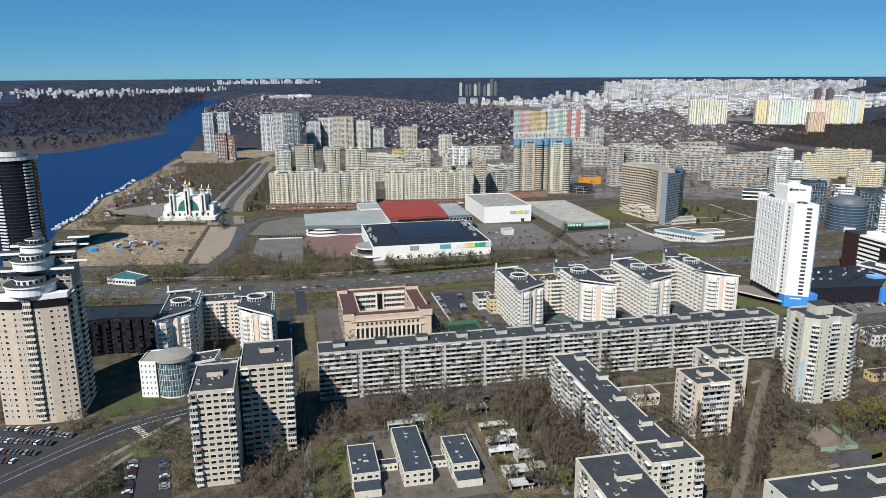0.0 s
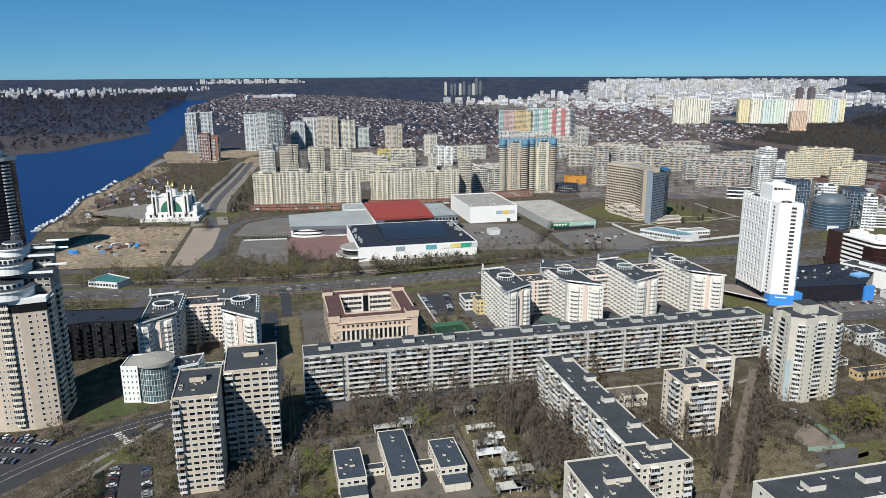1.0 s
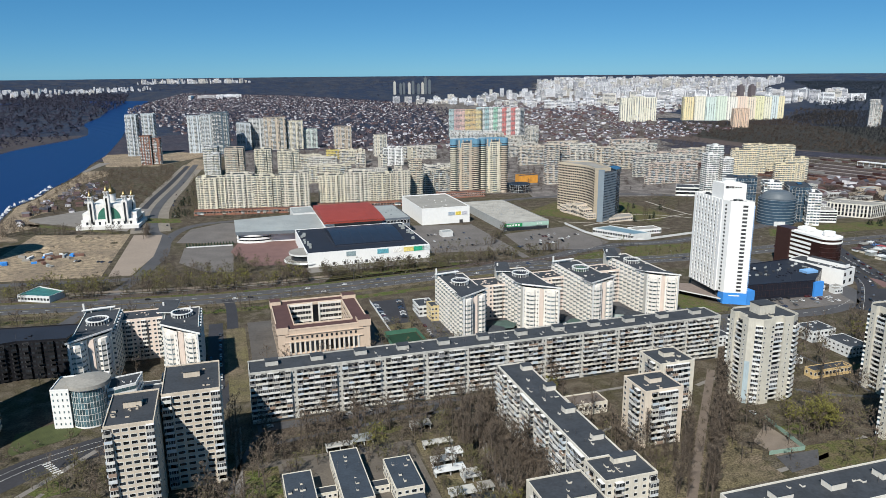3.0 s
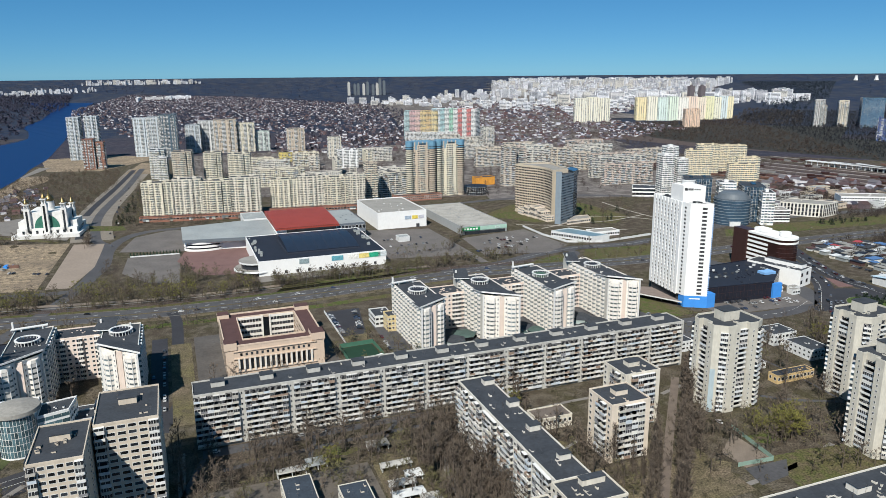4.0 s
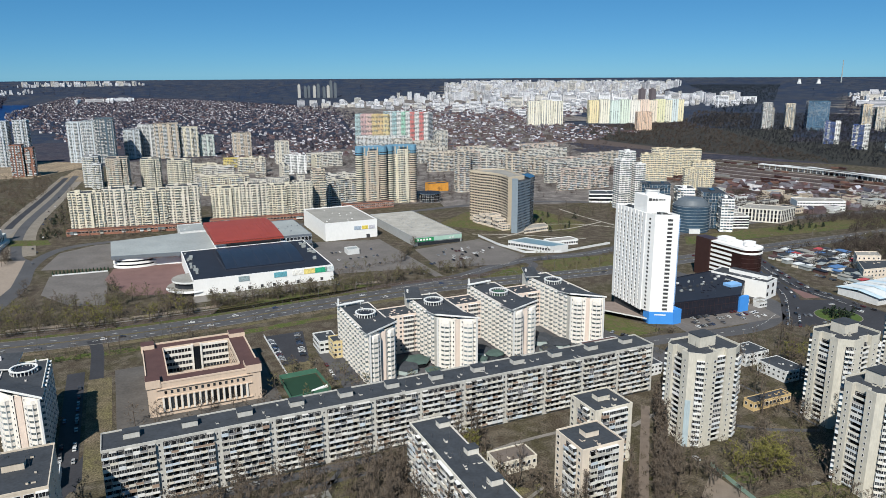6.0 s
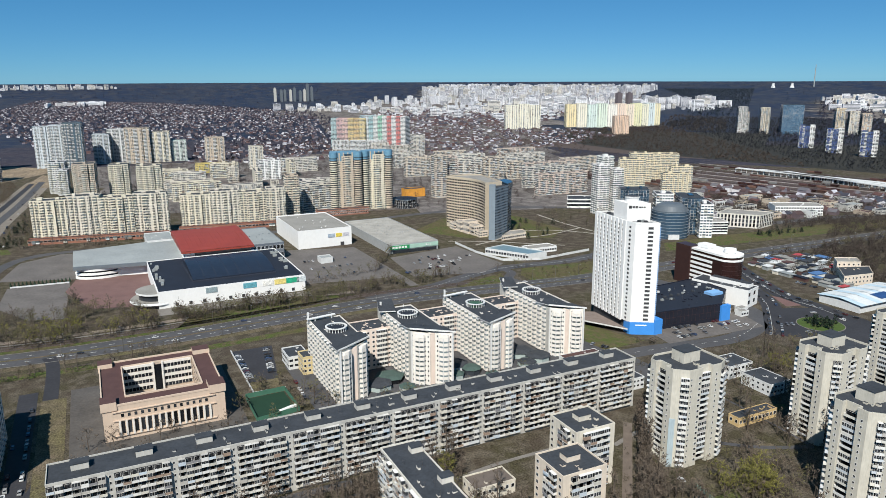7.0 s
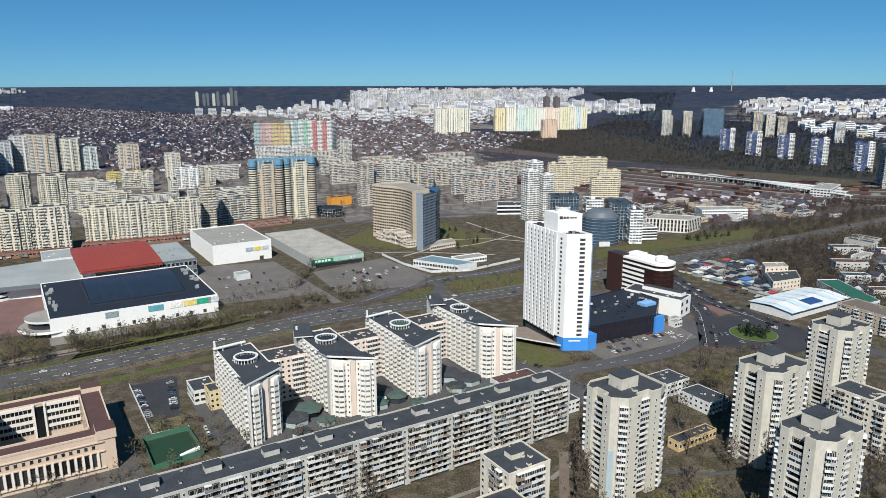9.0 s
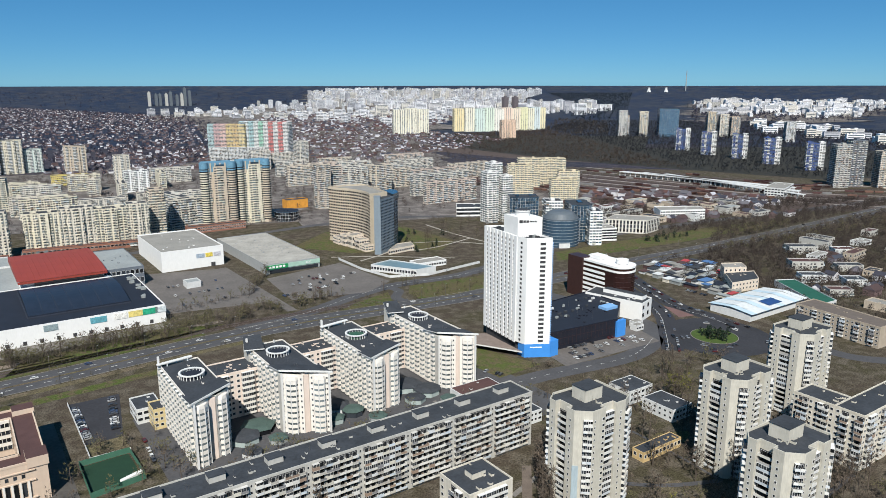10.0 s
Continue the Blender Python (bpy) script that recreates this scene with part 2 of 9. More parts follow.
def taken(x, y, pad=1.5):
    """Whether a place lies in a building or on a road."""
    for cx, cy, r, poly in FOOT:
        if abs(x - cx) < r + pad and abs(y - cy) < r + pad and inside((x, y), [(cx + (p[0] - cx) * (1 + pad / r), cy + (p[1] - cy) * (1 + pad / r)) for p in poly]):
            return True
    for x0, y0, x1, y1, w in LANES:
        if not (x0 - w < x < x1 + w or x1 - w < x < x0 + w):
            continue
        dx, dy = x1 - x0, y1 - y0
        t = max(0, min(1, ((x - x0) * dx + (y - y0) * dy) / (dx * dx + dy * dy)))
        if hypot(x - x0 - dx * t, y - y0 - dy * t) < w / 2 + 0.5:
            return True
    return False


# units of a facade, in metres: x along the wall, y into it, z up from the floor line
UNITS = {}


def unit(kind, bw, fh):
    key = (kind, round(bw, 1), round(fh, 2))
    if key in UNITS:
        return UNITS[key]
    bw, m = key[1], Mesh()

    def pane(x0, x1, z0, z1, y=-0.05, bar=0.16):
        """A window: raised frame and a sunk pane."""
        o, i = (x0, x1, z0, z1), (x0 + bar, x1 - bar, z0 + bar, z1 - bar)
        P = lambda r, c, yy: (r[0] if c in (0, 3) else r[1], yy, r[2] if c < 2 else r[3])
        for c in range(4):
            e = (c + 1) % 4
            m.face([P(o, c, y), P(o, e, y), P(i, e, y), P(i, c, y)], 1)
            m.face([P(o, c, 0.05), P(o, e, 0.05), P(o, e, y), P(o, c, y)], 1)
        m.face([P(i, c, y + 0.03) for c in range(4)], 0)

    h = fh
    if kind == "w":
        s = min(1.7, bw * 0.62) / 2
        pane(-s, s, 0.29 * h, 0.8 * h)
    elif kind == "W":
        s = bw * 0.4
        pane(-s, s, 0.27 * h, 0.82 * h)
    elif kind == "n":
        s = min(1.0, bw * 0.4) / 2
        pane(-s, s, 0.3 * h, 0.76 * h)
    elif kind == "t":
        s = bw * 0.3
        pane(-s, s, 0.05 * h, 0.97 * h, bar=0.1)
    elif kind == "g":
        s = bw * 0.5
        pane(-s, s, 0.0, h, bar=0.1)
    elif kind in "vV":
        k = 0.42 if kind == "V" else 0.3
        x0, x1, z0, z1 = -bw * k, bw * k, 0.28 * h, 0.8 * h
        m.face([(x0, -0.05, z0), (x1, -0.05, z0), (x1, -0.05, z1), (x0, -0.05, z1)], 1)
        m.face([(x0 + 0.15, -0.09, z0 + 0.15), (x1 - 0.15, -0.09, z0 + 0.15), (x1 - 0.15, -0.09, z1 - 0.15), (x0 + 0.15, -0.09, z1 - 0.15)], 0)
    elif kind in "fF":
        m.box((-bw * 0.48, -1.3, 0), (bw * 0.96, 0, 0), (0, 1.3, 0), (0, 0, 0.4 * h), 2)
        if kind == "F":
            m.box((-bw * 0.46, -1.2, 0.4 * h), (bw * 0.92, 0, 0), (0, 1.2, 0), (0, 0, 0.52 * h), 4)
        else:
            # open balcony: a dark sheet on the wall stands for its shade
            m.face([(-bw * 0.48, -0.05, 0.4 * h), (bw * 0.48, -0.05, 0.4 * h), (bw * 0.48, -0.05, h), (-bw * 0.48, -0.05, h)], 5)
    elif kind == "C":
        s, d, ph = bw * 0.48, 1.4, 0.52 * h
        m.box((-s, -d, -0.08), (2 * s, 0, 0), (0, d, 0), (0, 0, ph + 0.08), 2)
        m.box((-s + 0.06, -d + 0.08, ph), (2 * s - 0.12, 0, 0), (0, d - 0.08, 0), (0, 0, 0.93 * h - ph), 4)
        for x in (-s, -0.06, s - 0.12):
            m.box((x, -d, ph), (0.12, 0, 0), (0, 0.1, 0), (0, 0, 0.93 * h - ph), 1)
        m.box((-s, -d - 0.04, h * 0.93), (2 * s, 0, 0), (0, d, 0), (0, 0, 0.12), 1)
    elif kind == "G":
        s = bw * 0.5
        pane(-s, s, 0.26 * h, 0.9 * h, bar=0.05)
    else:
        s, d = bw * 0.48, 1.45
        m.box((-s, -d, -0.08), (2 * s, 0, 0), (0, d, 0), (0, 0, 0.16), 3)
        ph = 0.36 * h
        m.box((-s, -d, 0.08), (2 * s, 0, 0), (0, 0.08, 0), (0, 0, ph), 2)
        m.box((-s, -d + 0.08, 0.08), (0.08, 0, 0), (0, d - 0.08, 0), (0, 0, ph), 2)
        m.box((s - 0.08, -d + 0.08, 0.08), (0.08, 0, 0), (0, d - 0.08, 0), (0, 0, ph), 2)
        if kind == "B":
            k = max(2, int(round(bw / 1.1)))
            for i in range(k):
                x0, x1 = -s + 2 * s * i / k, -s + 2 * s * (i + 1) / k
                m.face([(x0 + 0.06, -d + 0.04, ph + 0.1), (x1 - 0.06, -d + 0.04, ph + 0.1), (x1 - 0.06, -d + 0.04, h * 0.93), (x0 + 0.06, -d + 0.04, h * 0.93)], 4)
                m.box((x0 - 0.06, -d, ph + 0.08), (0.12, 0, 0), (0, 0.08, 0), (0, 0, h * 0.93 - ph), 1)
            for x in (-s + 0.02, s - 0.02):
                m.face([(x, -d + 0.08, ph + 0.1), (x, 0, ph + 0.1), (x, 0, h * 0.93), (x, -d + 0.08, h * 0.93)], 4)
            m.box((-s, -d, h * 0.93), (2 * s, 0, 0), (0, d, 0), (0, 0, 0.1), 1)
        else:
            # back wall covered with a dark sheet, painting in the balcony's shade
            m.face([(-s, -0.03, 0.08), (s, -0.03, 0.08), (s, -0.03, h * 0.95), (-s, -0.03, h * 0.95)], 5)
            pane(-s + 0.5, s - 0.5, 0.1, 0.8 * h, y=-0.06, bar=0.1)
    UNITS[key] = (np.array(m.v), m.f, m.m, key)
    return UNITS[key]


KIND_NAMES = {"b": "balcony", "B": "glazed_balcony", "C": "glazed_balcony", "f": "balcony", "F": "glazed_balcony"}
PLAIN = {"b": "f", "B": "F", "C": "F", "w": "v", "W": "V", "n": "v"}
UNIT_MESH = {}


def place_units(owner, cells, mats, single):
    """cells: (kind, width, floor height, place, direction along the wall). The first `single` of them are parts of their own."""
    rest = {}
    for n, (kind, bw, fh, p, u) in enumerate(cells):
        v, f, mi, key = unit(kind, bw, fh)
        name = KIND_NAMES.get(kind, "window")
        R = Matrix(((u.x, -u.y, 0, p.x), (u.y, u.x, 0, p.y), (0, 0, 1, p.z), (0, 0, 0, 1)))
        if n < single:
            mk = (key, tuple(x.name for x in mats))
            if mk not in UNIT_MESH:
                me = bpy.data.meshes.new(name)
                me.from_pydata([tuple(x) for x in v], [], f)
                for x in mats:
                    me.materials.append(x)
                me.polygons.foreach_set("material_index", mi)
                UNIT_MESH[mk] = me
            ob = new(name, UNIT_MESH[mk])
            ob.parent = owner
            ob.matrix_basis = owner.matrix_basis.inverted() @ R
        else:
            vs, fs, ms, k = rest.setdefault(name, ([], [], [], [0]))
            q = v @ np.array(R.to_3x3()).T + np.array(p)
            vs.append(q)
            fs += [tuple(i + k[0] for i in x) for x in f]
            ms += mi
            k[0] += len(v)
    for name, (vs, fs, ms, k) in rest.items():
        me = bpy.data.meshes.new(name + "_grid")
        me.from_pydata(np.concatenate(vs).tolist(), [], fs)
        for x in mats:
            me.materials.append(x)
        me.polygons.foreach_set("material_index", ms)
        ob = new(name + "_grid", me)
        ob.parent = owner
        ob.matrix_parent_inverse = owner.matrix_basis.inverted()
        tagged(ob, kind="stuff")


def facade(poly, edges, z0, floors, fh, rng, mix=0.5, plain=False):
    """Cells for the edges of a footprint. edges: {edge number: (pattern, bay width)}; in a pattern b is a balcony, glazed or open."""
    cells = []
    n = len(poly)
    for e, (pattern, bay) in edges.items():
        p, q = poly[e % n], poly[(e + 1) % n]
        p, q = Vector((p[0], p[1], 0)), Vector((q[0], q[1], 0))
        length = (q - p).length
        u = (q - p) / length
        away = (p + q) * 0.5 - Vector((20, 70, 0))
        flat = plain or away.x * u.y - away.y * u.x > 0
        reps = max(1, round(length / (bay * len(pattern))))
        count = reps * len(pattern)
        bw = length / count
        for fl in range(floors):
            for c in range(count):
                k = pattern[c % len(pattern)]
                if k == ".":
                    continue
                if k == "b" and rng.random() < mix:
                    k = "B" if rng.random() < 0.62 else "C"
                if flat:
                    k = PLAIN.get(k, k)
                    if plain and k in "vVfF" and rng.random() < 0.3:
                        k = rng.choice("vVFF")
                at = p + u * bw * (c + 0.5)
                cells.append((k, bw, fh, Vector((at.x, at.y, z0 + fl * fh)), u))
    return cells


def inset(poly, d):
    """The outline drawn in by d, corners mitred."""
    n, out = len(poly), []
    for i in range(n):
        a, b, c = (Vector((*poly[k % n][:2], 0)) for k in (i - 1, i, i + 1))
        u, v = (b - a).normalized(), (c - b).normalized()
        p, q = Vector((-u.y, u.x, 0)), Vector((-v.y, v.x, 0))
        w = b + (p + q) * d / max(0.3, 1 + p.dot(q))
        out.append((w.x, w.y))
    return out


def roof_parts(owner, poly, h, wall_m, roof_m, rng, lifts=(), rim=0.7, vents=6, lift_h=2.6):
    """A sunk roof inside a rim, with lift houses and vents on it."""
    n = len(poly)
    r, t = Mesh(), Mesh()
    r.face([(p[0], p[1], h + 0.05) for p in poly])
    out, inn = inset(poly, -0.05), inset(poly, 0.32)
    for i in range(n):
        j = (i + 1) % n
        t.face([(*out[i], h - 0.1), (*out[j], h - 0.1), (*out[j], h + rim), (*out[i], h + rim)])
        t.face([(*out[i], h + rim), (*out[j], h + rim), (*inn[j], h + rim), (*inn[i], h + rim)])
        t.face([(*inn[j], h), (*inn[i], h), (*inn[i], h + rim), (*inn[j], h + rim)])
    r.build("roof", [roof_m], owner)
    t.build("parapet", [wall_m], owner)
    for a, b, sa, sb in lifts:
        m = Mesh()
        c = W(a, b)
        m.cbox(c.x, c.y, h + 0.05, sa, sb, lift_h, GA, 0, 0)
        house = m.build("lift_house", [wall_m], owner)
        m = Mesh()
        m.cbox(c.x, c.y, h + 0.05 + lift_h, sa + 0.5, sb + 0.5, 0.25, GA)
        m.build("roof_slab", [roof_m], house)
    xs, ys = [p[0] for p in poly], [p[1] for p in poly]
    c = Vector((sum(xs) / n, sum(ys) / n, h))
    for _ in range(vents):
        k = rng.randrange(n)
        e = Vector((*poly[k][:2], h)).lerp(Vector((*poly[(k + 1) % n][:2], h)), rng.random())
        p = c.lerp(e, rng.uniform(0.1, 0.8))
        m = Mesh()
        if rng.random() < 0.3:
            m.tube(p, p + Vector((0, 0, rng.uniform(2, 4))), 0.06, 0.03)
            m.tube(p + Vector((-0.6, 0, 1.8)), p + Vector((0.6, 0, 1.8)), 0.03, 0.03)
            m.build("aerial", [STEEL], owner)
        else:
            s = rng.uniform(0.6, 1.6)
            m.cbox(p.x, p.y, h + 0.05, s, rng.uniform(0.6, 2.4), rng.uniform(0.4, 1.0), GA, 0, 1)
            m.build("roof_vent", [wall_m, roof_m], owner)


def block(name, poly, h, floors, label, category="building", edges=None, wall=PANEL, roof=ROOF, para=PARAPET, glass=GLASS, single=0, lifts=(), z0=1.2, mix=0.5, seed=1, rim=0.7, vents=6, group="", frame_m=FRAME, slab=None, lift_h=2.6, balg=GLASS_BAL, top=0.4, plain=False):
    """A building with a footprint, storeys of windows and balconies, and a roof."""
    rng = random.Random(seed)
    poly = [Vector((p[0], p[1], 0)) for p in poly]
    n = len(poly)
    c = sum(poly, Vector()) / n
    ob = thing(name, c, label, category, group)
    FOOT.append((c.x, c.y, max((p - c).length for p in poly), poly))
    m = Mesh()
    m.prism(poly, -0.3, h)
    m.build("wall", [wall], ob)
    roof_parts(ob, poly, h, wall, roof, rng, lifts, rim, vents, lift_h)
    if edges:
        fh = (h - z0 - top) / floors
        cells = facade(poly, edges, z0, floors, fh, rng, mix, plain)
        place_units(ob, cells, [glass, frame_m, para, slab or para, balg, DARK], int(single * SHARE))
    return ob


def strip(name, pts, width, z, material, label="", kind="structure", parent=None, closed=False):
    """A road or path along a line of places."""
    pts = [Vector((p[0], p[1], 0)) for p in pts]
    m = Mesh()
    L, R = [], []
    n = len(pts)
    if name == "road":
        LANES.extend((pts[i].x, pts[i].y, pts[i + 1].x, pts[i + 1].y, width) for i in range(n - 1))
    for i in range(n):
        d = (pts[min(i + 1, n - 1)] - pts[max(i - 1, 0)]).normalized()
        s = Vector((-d.y, d.x, 0)) * width / 2
        L.append(pts[i] + s + Vector((0, 0, z)))
        R.append(pts[i] - s + Vector((0, 0, z)))
    for i in range(n - 1):
        m.face([R[i], R[i + 1], L[i + 1], L[i]])
    ob = m.build(name, [material], parent, "" if parent else label)
    return ob if parent else tagged(ob, label, "", "", kind)


def patch(name, poly, z, material, label="", kerb=0.0, kind="structure"):
    if name in ("road", "car_park", "plaza", "football_pitch", "lane"):
        cx, cy = sum(p[0] for p in poly) / len(poly), sum(p[1] for p in poly) / len(poly)
        FOOT.append((cx, cy, max(hypot(p[0] - cx, p[1] - cy) for p in poly), poly))
    m = Mesh()
    m.prism([(p[0], p[1]) for p in poly], z - 0.3, z)
    return tagged(m.build(name, [material]), label, "", "", kind)


def curve(pts, steps=8):
    """A smooth line through places."""
    pts = [Vector((p[0], p[1], 0)) for p in pts]
    out = []
    for i in range(len(pts) - 1):
        p0, p1, p2, p3 = pts[max(i - 1, 0)], pts[i], pts[i + 1], pts[min(i + 2, len(pts) - 1)]
        for k in range(steps):
            t = k / steps
            out.append(0.5 * (2 * p1 + (p2 - p0) * t + (2 * p0 - 5 * p1 + 4 * p2 - p3) * t * t + (3 * p1 - p0 - 3 * p2 + p3) * t ** 3))
    return out + [pts[-1]]


# far land: beyond NEAR the ground is drawn together towards a rim and lifted, so that it keeps its angle below the horizon
MID, NEAR, RIM, EYE_H = Vector((15, 60, 0)), 2600.0, 4800.0, 177.5


def far(x, y):
    """Where a true place lies in the drawn-together land: x, y, z and its scale."""
    d = hypot(x - MID.x, y - MID.y)
    if d <= NEAR:
        return x, y, 0.0, 1.0
    r = NEAR + (RIM - NEAR) * (1 - NEAR / d) / 0.93
    k = r / d
    return MID.x + (x - MID.x) * k, MID.y + (y - MID.y) * k, EYE_H * (1 - k), k


def inside(p, poly):
    x, y, c = p[0], p[1], False
    for i in range(len(poly)):
        (x0, y0), (x1, y1) = poly[i][:2], poly[i - 1][:2]
        if (y0 > y) != (y1 > y) and x < (x1 - x0) * (y - y0) / (y1 - y0) + x0:
            c = not c
    return c


def scatter(poly, count, rng, gap=0.0):
    xs, ys = [p[0] for p in poly], [p[1] for p in poly]
    out = []
    for _ in range(count * 20):
        if len(out) >= count:
            break
        p = (rng.uniform(min(xs), max(xs)), rng.uniform(min(ys), max(ys)))
        if inside(p, poly) and (not gap or all(hypot(p[0] - q[0], p[1] - q[1]) > gap for q in out[-60:])):
            out.append(p)
    return out

# ---- ground, water and roads ----
m = Mesh()
rings = [0, 60, 120, 200, 300, 420, 560, 720, 900, 1100, 1350, 1650, 2000, 2300, 2600]
rings += [NEAR + (RIM - NEAR) * k / 16 for k in range(1, 17)] + [4820, 4870]
NSEG = 120
prev = None
for r in rings:
    if r <= NEAR:
        z = 0.0
    else:
        z = EYE_H * (1 - r * (1 - 0.93 * min(1, (r - NEAR) / (RIM - NEAR))) / NEAR)
    row = []
    for k in range(NSEG):
        th = 2 * pi * k / NSEG
        hills = 0.0
        if r > 3800:
            hills = 4.0 * noise.noise((cos(th) * 3.1, sin(th) * 3.1, 0.3)) * (r - 3800) / 1000
        row.append(len(m.v))
        m.v.append((MID.x + r * sin(th), MID.y + r * cos(th), z + hills - (60 if r > 4830 else 0)))
    if prev:
        for k in range(NSEG):
            j = (k + 1) % NSEG
            m.f.append((prev[k], prev[j], row[j], row[k]))
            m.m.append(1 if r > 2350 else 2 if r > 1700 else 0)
    prev = row
# blue base colours carry the aerial haze over the far land
FAR_LAND = ground_mat("hazed_far_land", (0.020, 0.032, 0.062), (0.028, 0.038, 0.062), (0.046, 0.050, 0.066), 0.004, 0.02)
tagged(m.build("ground", [SOIL, FAR_LAND, SUBURB]), "flat brown town ground with worn grass and haze-blue distant woods", "ground", kind="structure")

WATER = bpy.data.materials.new("river_water")
WATER.use_nodes = True
wb = WATER.node_tree.nodes["Principled BSDF"]
wb.inputs["Base Color"].default_value = (0.006, 0.02, 0.085, 1)
wb.inputs["Roughness"].default_value, wb.inputs["Specular IOR Level"].default_value = 0.35, 0.08
wt = WATER.node_tree.nodes.new("ShaderNodeTexNoise")
wt.inputs["Scale"].default_value, wt.inputs["Detail"].default_value = 0.12, 6
wp = WATER.node_tree.nodes.new("ShaderNodeBump")
wp.inputs["Strength"].default_value, wp.inputs["Distance"].default_value = 0.5, 1.0
WATER.node_tree.links.new(wt.outputs[0], wp.inputs["Height"])
WATER.node_tree.links.new(wp.outputs[0], wb.inputs["Normal"])


def ragged(pts, amount, seed, steps=10):
    """A bank line: smooth between places, with small bays."""
    line = curve(pts, steps)
    return [p + Vector((noise.noise((p.x * 0.012, p.y * 0.012, seed)), noise.noise((p.x * 0.012, p.y * 0.012, seed + 5)), 0)) * amount for p in line]


east = ragged([(-380, 560), (-475, 770), (-503, 881), (-549, 1076), (-609, 1375), (-716, 1788), (-941, 2515), (-1300, 3600), (-1800, 5200)], 14, 1.0)
west = ragged([(-2300, 5300), (-1560, 3900), (-1208, 2830), (-976, 2271), (-961, 1882), (-984, 1663), (-1420, 1500), (-1500, 900), (-1100, 500)], 16, 2.0)
m = Mesh()
mid_line = [(east[int(i * (len(east) - 1) / 40)], west[::-1][int(i * (len(west) - 1) / 40)]) for i in range(41)]
for i in range(40):
    q = []
    for p in (mid_line[i][0], mid_line[i + 1][0], mid_line[i + 1][1], mid_line[i][1]):
        x, y, z, k = far(p.x, p.y)
        q.append((x, y, z + 0.25 + (0.6 if z > 0 else 0)))
    m.face(q)
tagged(m.build("water", [WATER]), "deep blue river with small ripples", "river", kind="structure")
# far arm of the river
m = Mesh()
line = curve([(-2400, 4700), (-2900, 4900), (-3600, 4700), (-4600, 4900)], 6)
for i in range(len(line) - 1):
    q = []
    for p, s in ((line[i], -60), (line[i + 1], -60), (line[i + 1], 90), (line[i], 90)):
        x, y, z, k = far(p.x, p.y + s)
        q.append((x, y, z + 2))
    m.face(q)
tagged(m.build("water", [WATER]), "narrow far arm of the blue river", "river", kind="structure")
# sandy bank and slipway
patch("bank", [(p.x + 4, p.y) for p in east[14:42]] + [(p.x + 45 + 12 * sin(k), p.y) for k, p in enumerate(east[14:42][::-1])], 0.12, SANDY, "pale sandy river bank")
patch("slipway", [(-640, 1545), (-618, 1545), (-606, 1400), (-614, 1400)], 0.5, PAVING, "pale concrete embankment at the water")

# roads
MAIN = curve([(-420, 562), (-290, 572), (-168, 585), (-75, 608), (0, 634), (80, 660), (150, 673), (215, 681), (280, 692), (364, 715), (468, 742), (640, 782), (860, 842), (1250, 960)])
strip("road", MAIN, 24, 0.06, ASPHALT_L, "wide grey asphalt dual carriageway")
strip("median", MAIN[4:], 2.4, 0.14, DRY, "narrow grass median of the main road")
SIDE = curve([(70, 668), (104, 682), (132, 696), (166, 720), (202, 740), (230, 747), (271, 753), (306, 767), (370, 802), (441, 839), (537, 868), (683, 893), (843, 909), (1072, 946), (1400, 1010)])
strip("road", SIDE, 15, 0.075, ASPHALT_L, "grey upper carriageway of the highway")
strip("road", curve([(206, 738), (210, 724), (202, 704), (212, 686)]), 9, 0.085, ASPHALT_L, "grey turning loop at the junction")
strip("road", curve([(-440, 634), (-372, 639), (-270, 648), (-246, 655)]), 10, 0.085, ASPHALT_L, "grey street along the building lot")
strip("road", curve([(70, 862), (84, 810), (108, 722), (114, 700)]), 8, 0.1, DUSTY, "dusty lane between the car parks")
strip("road", curve([(-260, 480), (-246, 652), (-268, 803), (-300, 862), (-345, 1010), (-385, 1257), (-430, 1500)]), 11, 0.08, ASPHALT_L, "straight grey avenue leading to the river houses")
strip("verge", curve([(-300, 850), (-350, 1010), (-392, 1257), (-432, 1500)]), 44, 0.035, mat("dusty_verge", (0.20, 0.175, 0.145), var=0.35, scale=0.08, fine=0.6), "dusty trodden verge of the avenue")
strip("road", curve([(-318, 862), (-362, 1010), (-402, 1257), (-440, 1480)]), 9, 0.05, ASPHALT, "second carriageway of the avenue")
strip("road", curve([(-246, 660), (-250, 733), (-266, 800), (-269, 850), (-258, 885), (-224, 906), (-120, 928), (20, 975), (100, 1010), (210, 1050), (330, 1060), (480, 1000)]), 12, 0.09, ASPHALT_L, "grey street curving round the exhibition halls")
STREET = curve([(-262, 175), (-232, 238), (-210, 279), (-196, 304), (-178, 330), (-154, 349), (-128, 364), (-108, 372)])
strip("road", STREET, 20, 0.08, ASPHALT, "grey street with pale lane lines")
strip("road", curve([(-112, 372), (-105, 420), (-120, 480), (-140, 560), (-150, 585)]), 8, 0.07, ASPHALT, "narrow lane between the houses")
strip("road", curve([(150, 486), (228, 511), (307, 521), (345, 545), (360, 580), (340, 640), (300, 720)]), 15, 0.09, ASPHALT_L, "grey street bending past the hotel car park")
strip("road", curve([(420, 540), (418, 570), (411, 600), (416, 640), (424, 680), (440, 745)]), 17, 0.085, ASPHALT, "dark street from the roundabout to the highway")
strip("road", curve([(344, 521), (362, 548), (384, 584), (394, 613), (400, 650), (404, 690), (412, 730)]), 15, 0.09, ASPHALT, "dark street bending round the office wing")
